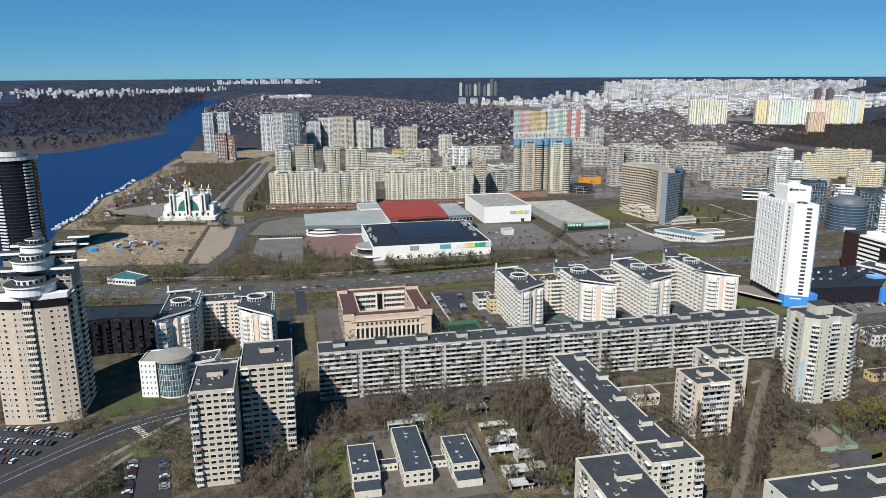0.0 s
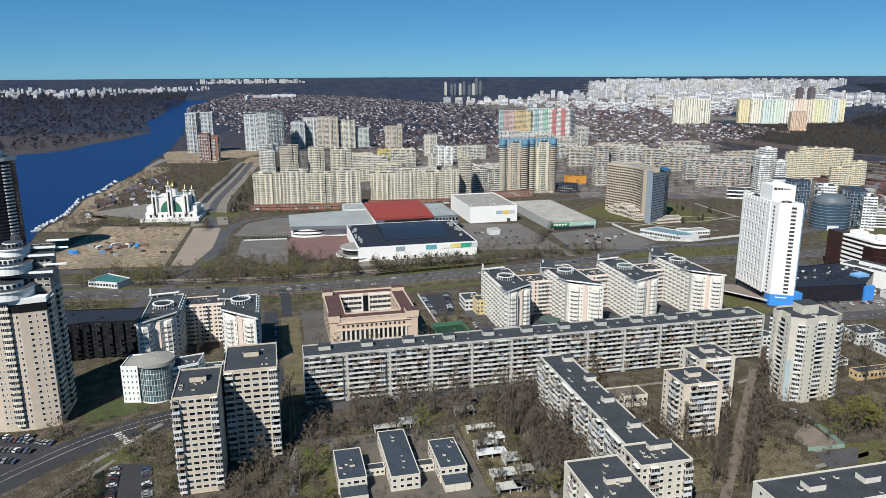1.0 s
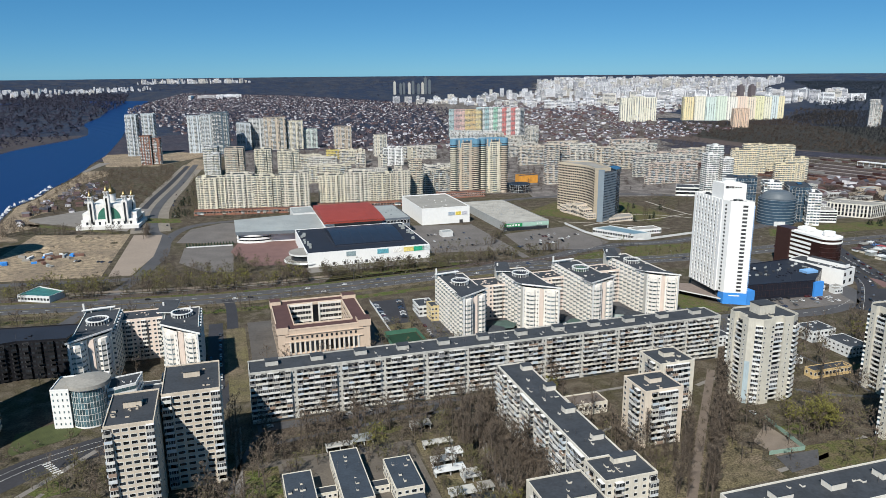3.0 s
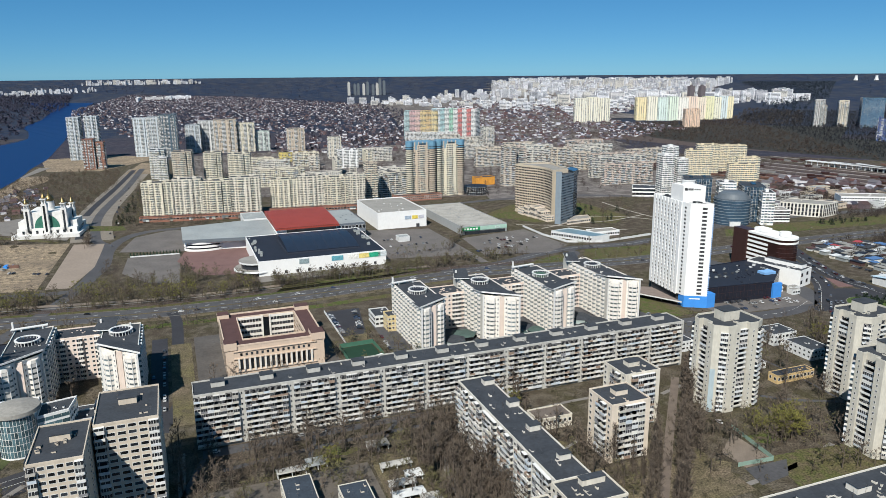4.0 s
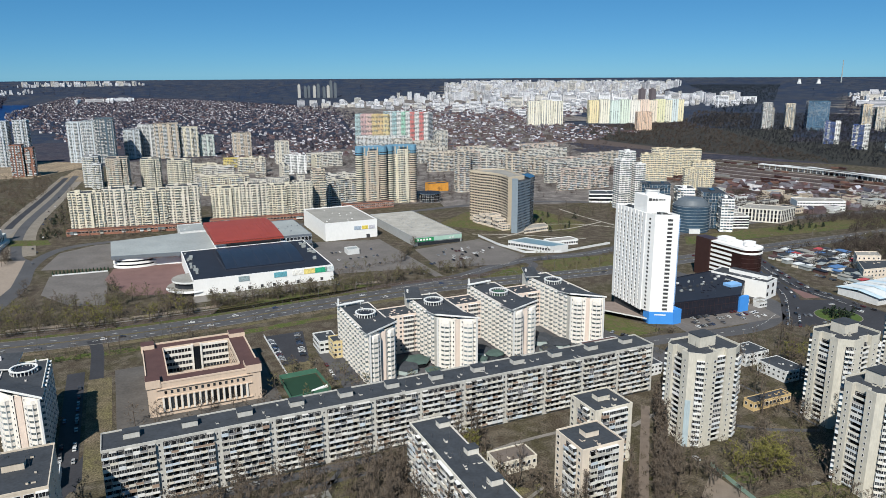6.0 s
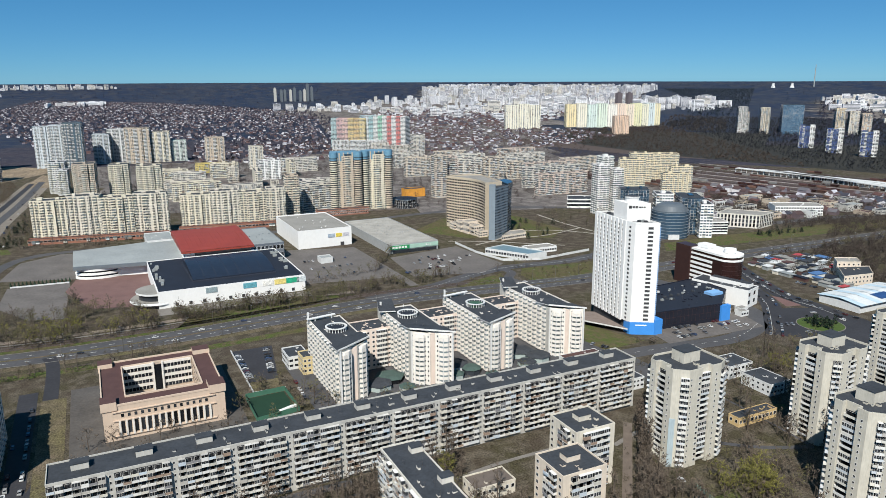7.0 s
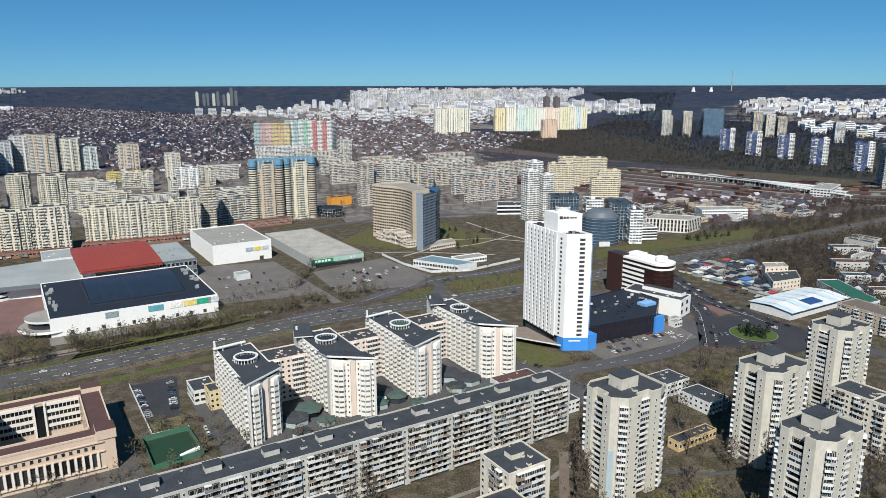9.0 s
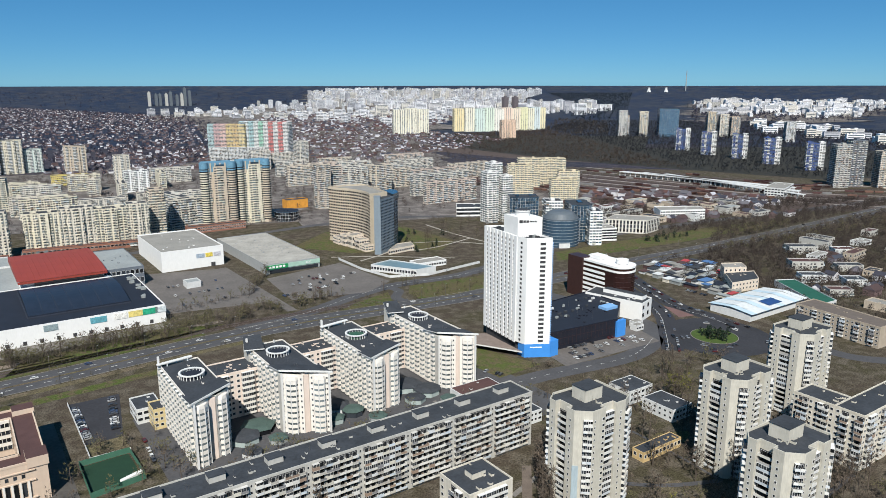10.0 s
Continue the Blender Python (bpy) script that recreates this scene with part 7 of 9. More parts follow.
def right_side():
    # white stepped tower and cream towers behind the hotel
    for k, (x, y, la, lb, h) in enumerate(((414, 990, 16, 18, 66), (424, 1000, 16, 18, 76), (436, 990, 14, 16, 60))):
        panel(x, y, la, lb, h, 5, int(h / 3), 400 + k, WHITE, "slim white stepped apartment tower", ("wB", 3), para=PARA_W)
    for k, (x, y, la, lb, h) in enumerate(((552, 1180, 40, 20, 50), (600, 1245, 36, 20, 52), (655, 1262, 44, 20, 48), (578, 1085, 40, 18, 38), (640, 1180, 34, 18, 36))):
        panel(x, y, la, lb, h, -18, int(h / 3), 405 + k, mat("butter_render", (0.70, 0.61, 0.43), var=0.08), "cream apartment tower with stepped bays", ("wB", 3.2), para=PARA_C)
    # drum-shaped glass office
    ob = thing("drum_office", Vector((436, 842, 0)), "dark glazed drum-shaped office with a grey domed roof", "office building")
    m = Mesh()
    m.drum(436, 842, 0, 30, 21, n=36)
    m.build("wall", [GLASS_B], ob)
    for k in range(9):
        m = Mesh()
        m.drum(436, 842, 2 + 3.4 * k, 2.5 + 3.4 * k, 21.4, n=36)
        m.build("floor_band", [mat("steel_mullion", (0.2, 0.24, 0.28), rough=0.4)], ob)
    m = Mesh()
    m.drum(436, 842, 30, 31, 20, n=36)
    m.drum(436, 842, 31, 36, 18.5, 15, n=36)
    m.drum(436, 842, 36, 38, 15, 11, n=36)
    m.build("roof", [mat("slate_dome", (0.11, 0.13, 0.15), rough=0.5, var=0.15)], ob)
    m = Mesh()
    m.cbox(430, 820.5, 0, 12, 2, 5, radians(-15))
    m.build("portal", [WHITE_D], ob)
    for k, (x, y, la, lb, h, mt) in enumerate(((420, 905, 34, 24, 46, GLASS_B), (452, 890, 20, 24, 42, WHITE), (470, 862, 24, 40, 42, GLASS_B), (474, 835, 14, 30, 38, WHITE))):
        panel(x, y, la, lb, h, -18, int(h / 3.4), 415 + k, mt, "blue glass and white office block", ("g", 3.2) if mt == GLASS_B else ("W", 3.2), name="office_block", glass=GLASS_B)
    block("white_low_office", [(388, 1040), (432, 1028), (446, 1055), (400, 1072)], 12, 2, "low white modern office with dark ribbon windows", "office building", {0: ("G", 5), 3: ("G", 5)}, wall=WHITE, roof=ROOF, seed=420, vents=4, single=30, z0=1)
    block("white_low_office", [(485, 838), (506, 834), (510, 860), (488, 864)], 14, 4, "white office with ribbon windows", "office building", {0: ("G", 4), 1: ("G", 4)}, wall=WHITE, roof=ROOF_L, seed=421, vents=2, single=30)
    block("concrete_works", [(520, 880), (560, 852), (590, 868), (548, 902)], 16, 3, "pale concrete building with tall wall ribs", "works", {0: ("t", 4), 1: ("t", 4)}, wall=PANEL, roof=ROOF_L, seed=422, vents=4, single=20)
    block("white_works", [(630, 920), (690, 905), (700, 930), (640, 948)], 13, 3, "white three-storey works building", "works", {0: ("W", 3.5), 1: ("W", 3.5)}, wall=WHITE, roof=ROOF_L, seed=423, vents=4, single=30)
    # station with long roofed platforms
    for k in range(3):
        p, q = Vector((840 + 30 * k, 1330 - 30 * k, 0)), Vector((980 - 22 * k, 1040 - 30 * k, 0))
        d = (q - p).normalized()
        s = Vector((-d.y, d.x, 0))
        ob = thing("platform_roof", (p + q) / 2, "long pale station platform roof on posts", "station", "platform roofs")
        m = Mesh()
        m.box(p + Vector((0, 0, 8)), q - p, s * (14 - 3 * k), (0, 0, 1.2))
        m.build("roof", [WHITE_D], ob)
        m = Mesh()
        m.box(p - s * 0.1, q - p, s * 10, (0, 0, 1.1))
        m.build("platform", [PAVING], ob)
        for j in range(30):
            m = Mesh()
            c = p.lerp(q, j / 29) + s * 3
            m.cbox(c.x, c.y, 1, 1.2, 1.2, 7)
            m.build("post", [WHITE_D], ob)
    # tracks
    beds = (GRAVEL, mat("grey_ballast", (0.30, 0.26, 0.24), var=0.3, scale=0.2, fine=2), mat("rusty_ballast", (0.05, 0.03, 0.028), var=0.3, scale=0.2, fine=2))
    def track(k):
        return curve([(520 + 26 * k, 1640 - 12 * k), (760 + 20 * k, 1220 - 6 * k), (960 + 13 * k, 900 + 13 * k), (1400 + 8 * k, 600 + 24 * k)], 6)
    for k in range(16):
        t = track(k)
        bed = strip("railway_track", t, 7.5, 0.1 + 0.004 * k, beds[k % 3], "rusty railway track on ballast")
        for g in (-0.8, 0.8):
            strip("rail", [p + Vector((g * 0.8, g * 0.5, 0)) for p in t], 0.25, 0.35, STEEL, parent=bed)
    def siding(k):
        return curve([(520 + 26 * k, 1640 - 12 * k), (760 + 20 * k, 1220 - 6 * k), (905 + 16 * k, 990 + 8 * k)], 9)
    for k in range(-10, 0):
        t = siding(k)
        bed = strip("railway_track", t, 7.5, 0.1 - 0.004 * k, beds[k % 3], "rusty siding in the railway yard")
        for g in (-0.8, 0.8):
            strip("rail", [p + Vector((g * 0.8, g * 0.5, 0)) for p in t], 0.25, 0.35, STEEL, parent=bed)
    rng = random.Random(77)
    for k in range(92):
        t = track(rng.randrange(16)) if k % 2 else siding(rng.randrange(-10, 0))
        j = rng.randrange(2, 15)
        d = atan2(t[j + 1].y - t[j].y, t[j + 1].x - t[j].x)
        c = t[j]
        ob = thing("goods_train", c, "row of rusty goods wagons on the track", "train", "goods trains")
        for i in range(rng.randint(2, 4)):
            m = Mesh()
            x = c + Vector((cos(d), sin(d), 0)) * 15 * i
            m.cbox(x.x, x.y, 1.1, 13.5, 3, rng.uniform(2.0, 3.2), d)
            m.cbox(x.x, x.y, 0.15, 11, 2.2, 1.0, d)
            m.build("wagon", [rng.choice((BROWN_D, mat("rust", (0.16, 0.09, 0.07), var=0.3), mat("wagon_grey", (0.2, 0.2, 0.2), var=0.3), MAROON, BROWN_D))], ob)
    # blue-white towers beyond the wood
    nb = mat("navy_tower", (0.05, 0.09, 0.25), var=0.15)
    for k, (x, y) in enumerate(((1310, 1735), (1285, 1605), (1300, 1515), (1278, 1392), (1272, 1270))):
        for j in range(3):
            panel(x - 12 + 10 * j, y + 7 - 6 * j, 10.5, 14, 58 - j % 2 * 3, -32, 18, 430 + 5 * k + j, nb if j < 2 else WHITE, "dark blue and white apartment tower", ("wb", 3.6), para=nb if j % 2 else PARA_W, group="blue and white towers")
    panel(1572, 2150, 62, 40, 92, -25, 28, 470, GLASS_B, "tall blue glass tower with pale frame", ("g", 7), name="glass_highrise", glass=mat("sky_blue_glass", (0.06, 0.12, 0.19), rough=0.2, var=0.2, island=0.3))
    for k, (x, y, h, c) in enumerate(((1455, 2235, 84, (0.62, 0.6, 0.58)), (1480, 2260, 66, (0.45, 0.36, 0.3)), (1512, 2200, 82, (0.66, 0.58, 0.46)), (1540, 2240, 66, (0.42, 0.33, 0.27)), (1690, 2080, 82, (0.68, 0.56, 0.4)), (1726, 2064, 74, (0.68, 0.62, 0.52)), (1762, 2052, 66, (0.68, 0.54, 0.42)), (1780, 1840, 60, (0.65, 0.65, 0.66)))):
        panel(x, y, 27, 24, h, -25, int(h / 3.2), 475 + k, mat("far_tower_%d" % k, c, var=0.1), "tall brown and cream apartment tower", ("wB", 4), group="far towers")
    for k, (x, y, h) in enumerate(((1110, 1070, 74), (1150, 1075, 80), (1178, 1040, 62))):
        panel(x, y, 24, 26, h, -25, int(h / 3.1), 490 + k, (PANEL_GREY, mat("slate_wall", (0.14, 0.16, 0.19)), SAND)[k], "tall grey apartment tower by the highway", ("wb", 3.2))
    block("station_wing", [(930, 1010), (990, 1050), (975, 1075), (915, 1035)], 14, 3, "long pale station building", "station", {0: ("W", 5), 3: ("W", 5)}, wall=WHITE_D, roof=ROOF_L, seed=495, vents=3)
    # market roofs
    strp = mat("white_sheet_roof", (0.66, 0.68, 0.68), rough=0.5, var=0.12, scale=0.4)
    ob = thing("market_hall", W(590, 436), "market hall with a white sheet roof and blue skylight", "market")
    m = Mesh()
    m.prism(rect(560, 636, 424, 459), 0, 6)
    m.build("wall", [WHITE_D], ob)
    for k in range(12):
        a0 = 559 + 6.5 * k
        m = Mesh()
        m.face([W(a0, 422, 6.2), W(a0 + 6.5, 422, 6.2), W(a0 + 6.5, 441, 8.2 + (k % 2) * 0.25), W(a0, 441, 8.2 + (k % 2) * 0.25)])
        m.face([W(a0, 461, 6.2), W(a0 + 6.5, 461, 6.2), W(a0 + 6.5, 441, 8.2 + (k % 2) * 0.25), W(a0, 441, 8.2 + (k % 2) * 0.25)])
        m.build("roof_sheet", [strp if k % 3 else mat("pale_blue_sheet", (0.5, 0.62, 0.7), rough=0.5, var=0.1)], ob)
    m = Mesh()
    m.face([W(590, 427, 7.0), W(608, 427, 7.0), W(608, 437, 8.1), W(590, 437, 8.1)])
    m.build("skylight", [mat("navy_skylight", (0.03, 0.07, 0.2), rough=0.3)], ob)
    block("tan_flats", [(467, 537), (477, 474), (497, 478), (489, 541)], 15, 5, "five-storey tan apartment house with a grey roof", "apartment building", {0: ("wbw", 3.4), 3: ("w", 4)}, wall=mat("dull_tan_render", (0.42, 0.355, 0.28), var=0.18, streak=1), roof=mat("brown_flat_roof", (0.14, 0.115, 0.10)), seed=520, vents=6, single=60)
    for k, (x, y, la, lb, hh) in enumerate(((574, 622, 22, 12, 7), (606, 660, 30, 14, 8), (655, 712, 30, 14, 8), (690, 690, 22, 13, 7), (640, 640, 24, 12, 6), (560, 580, 20, 12, 6), (600, 600, 18, 14, 6))):
        panel(x, y, la, lb, hh, -22, 2, 530 + k, PANEL_GREY if k % 3 else WHITE_D, "low pale works building with a flat roof", ("w.w", 3.4), name="works_hall", roof=MAROON if k % 2 else ROOF)
    rng = random.Random(91)
    cols = [WHITE_D, ROOF_G, ROOF_L, ROOF, ROOF_D, ROOF_G, ROOF_D, ROOF_L, mat("red_awning", (0.38, 0.06, 0.07), var=0.2), mat("blue_awning", (0.08, 0.17, 0.35), var=0.2), ROOF, MAROON, ROOF, ROOF_L, ROOF_D, ROOF, ROOF_G]
    for p in scatter([(450, 655), (462, 602), (478, 604), (500, 660), (535, 668), (525, 722), (470, 722), (448, 700)], 70, rng, 7.5):
        c = Vector((*p, 0))
        ob = thing("market_stall", c, "small market stall with a coloured roof", "market stall", "market stalls")
        la, lb, hh, t = rng.uniform(5, 14), rng.uniform(4, 8), rng.uniform(2.8, 4.5), GA + rng.choice((0, 0, pi / 2, 0.3))
        m = Mesh()
        m.cbox(*p, 0, la, lb, hh - 0.6, t)
        m.build("body", [rng.choice((WHITE_D, CREAM, ROOF_G, MAROON, ROOF_L))], ob)
        m = Mesh()
        m.cbox(*p, hh - 0.6, la + 1, lb + 1, 0.5, t)
        m.build("roof", [rng.choice(cols)], ob)
    block("green_roof_row", [(509, 552), (531, 556), (550, 618), (531, 622)], 5, 1, "long market row with a green roof", "market", {0: ("W", 4)}, wall=WHITE_D, roof=mat("green_sheet_roof", (0.02, 0.10, 0.07), var=0.2), seed=500, vents=0, z0=0.5)
    block("tan_works", [(478, 616), (510, 619), (526, 642), (496, 646)], 9, 2, "tan two-storey building with a grey roof", "works", {0: ("w", 4), 3: ("w", 4)}, wall=SAND, roof=ROOF, seed=501, vents=4)
    block("tan_works", [(497, 648), (518, 643), (526, 658), (506, 663)], 13, 3, "tan three-storey building with a pitched roof", "works", {0: ("w", 4), 3: ("w", 4)}, wall=SAND, roof=ROOF_L, seed=502, vents=2)
    for k, p in enumerate(scatter([(640, 560), (900, 600), (900, 800), (760, 780), (640, 700)], 20, rng, 34) + scatter([(520, 470), (640, 500), (640, 560), (560, 545)], 8, rng, 18) + scatter([(520, 900), (800, 900), (820, 990), (600, 1080), (500, 1000)], 26, rng, 26)):
        la, lb, hh = rng.uniform(14, 34), rng.uniform(9, 16), rng.uniform(4, 10)
        t = GA + rng.choice((0, pi / 2, 0.1))
        u, v, c = Vector((cos(t), sin(t), 0)), Vector((-sin(t), cos(t), 0)), Vector((*p, 0))
        block("depot", [c - u * la / 2 - v * lb / 2, c + u * la / 2 - v * lb / 2, c + u * la / 2 + v * lb / 2, c - u * la / 2 + v * lb / 2], hh, max(1, int(hh / 3.5)), "low flat-roofed depot among bare trees", "depot", {0: ("wW", 4), 3: ("w", 4)}, wall=rng.choice((WHITE_D, PANEL_GREY, PANEL_GREY, MATS["tan_brick"], MATS["dull_tan_render"])), roof=rng.choice((ROOF, ROOF, MAROON, ROOF_G, ROOF_L)), seed=510 + k, vents=3, z0=0.6, group="depots")


hotel()
hotel_side()
office_tower()
exhibition_centre()
church()
cream_quarter()
rainbow_quarter()
right_side()

# ---- suburb, woods and the far town ----
def lay(name, mats, chunks, label, category):
    """chunks: (verts, faces, slot numbers) joined into one object of kind stuff."""
    vs, fs, ms, k = [], [], [], 0
    for v, f, mi in chunks:
        vs.append(v)
        fs += [tuple(i + k for i in x) for x in f]
        ms += mi
        k += len(v)
    me = bpy.data.meshes.new(name)
    me.from_pydata(np.concatenate(vs).tolist(), [], fs)
    for x in mats:
        me.materials.append(x)
    if len(mats) > 1:
        me.polygons.foreach_set("material_index", ms)
    return tagged(new(name, me), label, category, kind="stuff")


def clump(rng, n, r, h, narrow=0.3, lift=0.1):
    """A rough leafless or needled crown: loose slanting triangles within a rounded cone."""
    v, f = [], []
    for _ in range(n):
        z = lift * h + (1 - lift) * h * rng.random() ** 0.8
        k = (1 - z / h) * (1 - narrow) + narrow
        a, q = rng.random() * 2 * pi, r * k * sqrt(rng.random())
        c = np.array((q * cos(a), q * sin(a), z))
        s = r * rng.uniform(0.35, 0.7)
        for _ in range(3):
            v.append(c + np.array((rng.uniform(-1, 1), rng.uniform(-1, 1), rng.uniform(-0.7, 0.9))) * s)
        f.append((len(v) - 3, len(v) - 2, len(v) - 1))
    return np.array(v), f


def clump_fine(rng, n, r, h):
    """A leafless crown of many thin upright slivers."""
    v, f = [], []
    for _ in range(n):
        a, q, z = rng.random() * 2 * pi, sqrt(rng.random()), 0.15 + 0.75 * rng.random()
        k = r * q * (1 - (2 * z - 1) ** 2 * 0.7)
        c = np.array((k * cos(a), k * sin(a), z * h))
        d = np.array((cos(a) * rng.uniform(0, 1.2), sin(a) * rng.uniform(0, 1.2), rng.uniform(0.8, 2.2)))
        w = np.array((-sin(a), cos(a), 0.2)) * rng.uniform(0.25, 0.5)
        v += [c - w, c + w, c + d]
        f.append((len(v) - 3, len(v) - 2, len(v) - 1))
    return np.array(v), f


def wood(name, poly, count, temps, material, label, seed, size=(0.8, 1.3), check=False, true=True):
    rng = random.Random(seed)
    out = []
    for p in scatter(poly, count, rng):
        if check and taken(*p):
            continue
        x, y, z, k = far(*p) if true else (*p, 0, 1)
        v, f = rng.choice(temps)
        t, s = rng.random() * 6.28, rng.uniform(*size) * (k if k > 0.35 else 0.35)
        R = np.array(((cos(t), -sin(t), 0), (sin(t), cos(t), 0), (0, 0, 1))) * s
        out.append((v @ R.T + (x, y, z), f, [0] * len(f)))
    return lay(name, [material], out, label, "wood")


rngw = random.Random(12)
PINES = [clump(rngw, 22, 4.5, 15, 0.15, 0.25) for _ in range(6)]
BROAD = [clump(rngw, 20, 5.5, 10, 0.6, 0.15) for _ in range(6)]
FINE = [clump_fine(rngw, 46, 5.0, 9.5) for _ in range(6)]
# FAR_TWIG and FAR_BLUE have the blue of distance haze mixed into them
FAR_TWIG = mat("hazed_bare_wood", (0.040, 0.039, 0.062), var=0.25, island=0.4)
FAR_BLUE = mat("hazed_slate_wood", (0.026, 0.037, 0.052), var=0.25, island=0.35)
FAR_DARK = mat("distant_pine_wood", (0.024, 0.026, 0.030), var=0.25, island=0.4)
wood("scrub", [(1365, 2600), (900, 2500), (790, 1960), (880, 1640), (1030, 1365), (1080, 1500), (1250, 2100)], 2600, BROAD, mat("brown_scrub", (0.062, 0.048, 0.040), var=0.25, island=0.45), "brown bare scrub beyond the railway", 14, size=(0.35, 0.7), check=True)
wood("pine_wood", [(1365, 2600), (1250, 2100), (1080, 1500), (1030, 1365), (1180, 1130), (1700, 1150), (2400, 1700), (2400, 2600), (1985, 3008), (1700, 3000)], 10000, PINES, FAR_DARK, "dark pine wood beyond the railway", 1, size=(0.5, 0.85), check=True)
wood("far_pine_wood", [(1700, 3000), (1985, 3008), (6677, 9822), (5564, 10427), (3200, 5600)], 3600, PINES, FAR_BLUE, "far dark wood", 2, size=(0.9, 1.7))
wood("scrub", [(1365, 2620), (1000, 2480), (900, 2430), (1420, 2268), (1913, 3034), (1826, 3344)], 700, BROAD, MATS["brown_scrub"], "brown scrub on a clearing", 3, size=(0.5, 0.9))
wood("island_wood", [(-2864, 4544), (-2500, 2400), (-1700, 1560), (-1000, 1690), (-965, 2164), (-1230, 2900), (-1688, 4451), (-2600, 7000), (-4500, 7000)], 5200, BROAD, FAR_TWIG, "leafless wood on the river island, tinted blue-violet for haze", 4, size=(0.9, 1.8))
wood("far_wood", [(-8000, 6000), (-2200, 7200), (-900, 6300), (0, 5000), (1300, 7000), (2500, 14000), (-3500, 16000), (-12000, 12000)], 1500, BROAD, FAR_TWIG, "far woodland tinted blue-violet for haze", 5, size=(1.0, 1.8))
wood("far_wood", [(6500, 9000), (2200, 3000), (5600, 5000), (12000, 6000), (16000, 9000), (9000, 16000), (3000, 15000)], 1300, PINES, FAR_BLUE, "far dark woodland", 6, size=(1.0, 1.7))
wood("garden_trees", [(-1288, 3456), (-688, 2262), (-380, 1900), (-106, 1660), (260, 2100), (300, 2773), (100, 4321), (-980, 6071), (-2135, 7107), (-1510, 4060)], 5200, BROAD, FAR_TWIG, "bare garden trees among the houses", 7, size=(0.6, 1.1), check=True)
wood("town_trees", [(-420, 1600), (-240, 1100), (200, 1060), (500, 1120), (760, 1300), (760, 1900), (900, 2500), (900, 3000), (200, 2600), (-100, 1900)], 3200, FINE, mat("brown_bare_trees", (0.078, 0.062, 0.058), var=0.25, island=0.35), "bare trees between the panel blocks", 8, size=(0.55, 1.0), check=True)
wood("town_trees", [(500, 560), (1000, 600), (1150, 900), (900, 1000), (560, 1100), (470, 930), (640, 830), (520, 700)], 6200, FINE, mat("mid_bare_trees", (0.054, 0.042, 0.036), var=0.25, island=0.35), "bare trees round the depots", 9, size=(0.5, 0.9), check=True)
wood("town_trees", [(455, 660), (470, 735), (640, 790), (660, 560), (520, 465), (500, 480), (505, 560), (535, 640)], 620, FINE, MATS["mid_bare_trees"], "bare trees between the market and the works", 15, size=(0.4, 0.75), check=True)
wood("bank_scrub", [(-470, 790), (-420, 860), (-500, 930), (-440, 1010), (-372, 1015), (-410, 1290), (-470, 1500), (-560, 1460), (-590, 1330), (-535, 1080), (-495, 890)], 900, FINE, mat("bank_scrub", (0.105, 0.082, 0.06), var=0.25, island=0.35), "brown scrub and garden trees on the river bank", 10, size=(0.4, 0.85), check=True)
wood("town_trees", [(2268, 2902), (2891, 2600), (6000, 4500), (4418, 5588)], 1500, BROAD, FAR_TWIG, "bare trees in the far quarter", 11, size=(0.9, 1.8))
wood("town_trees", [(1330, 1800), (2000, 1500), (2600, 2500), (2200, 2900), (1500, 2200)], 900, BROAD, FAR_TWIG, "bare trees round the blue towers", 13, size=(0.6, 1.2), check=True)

ROOF_MIX = mat("cottage_roof", (0.2, 0.2, 0.2), var=0.15, palette=[(0.095, 0.05, 0.047), (0.12, 0.115, 0.13), (0.07, 0.045, 0.045), (0.13, 0.125, 0.14), (0.045, 0.045, 0.062), (0.075, 0.05, 0.055), (0.42, 0.42, 0.47), (0.05, 0.055, 0.075)])
COT_WALL = mat("cottage_wall", (0.5, 0.47, 0.42), var=0.15, palette=[(0.22, 0.20, 0.23), (0.13, 0.10, 0.11), (0.66, 0.65, 0.68), (0.16, 0.11, 0.11)])


def cottages(poly, count, seed, grow=1.0):
    rng = random.Random(seed)
    out = []
    for p in scatter(poly, count, rng):
        if taken(*p, 4):
            continue
        x, y, z, k = far(*p)
        w, d, h, t = rng.uniform(8, 15) * k * grow, rng.uniform(7, 10) * k * grow, rng.uniform(3, 6) * k * grow, rng.choice((0.2, 1.77, 0.5, 2.0)) + rng.uniform(-0.1, 0.1)
        g = h + d * 0.38
        v = np.array(((-w, -d, 0), (w, -d, 0), (w, d, 0), (-w, d, 0), (-w, -d, 2 * h), (w, -d, 2 * h), (w, d, 2 * h), (-w, d, 2 * h), (-w * 1.05, -d * 1.1, 2 * h), (w * 1.05, -d * 1.1, 2 * h), (w * 1.05, d * 1.1, 2 * h), (-w * 1.05, d * 1.1, 2 * h), (-w * 1.05, 0, 2 * g), (w * 1.05, 0, 2 * g))) * 0.5
        R = np.array(((cos(t), -sin(t), 0), (sin(t), cos(t), 0), (0, 0, 1)))
        f = [(0, 1, 5, 4), (1, 2, 6, 5), (2, 3, 7, 6), (3, 0, 4, 7), (8, 9, 13, 12), (10, 11, 12, 13), (11, 8, 12), (9, 10, 13)]
        out.append((v @ R.T + (x, y, z), f, [0, 0, 0, 0, 1, 1, 0, 0]))
    return lay("cottages", [COT_WALL, ROOF_MIX], out, "thousands of small gabled houses with red and grey roofs", "houses")


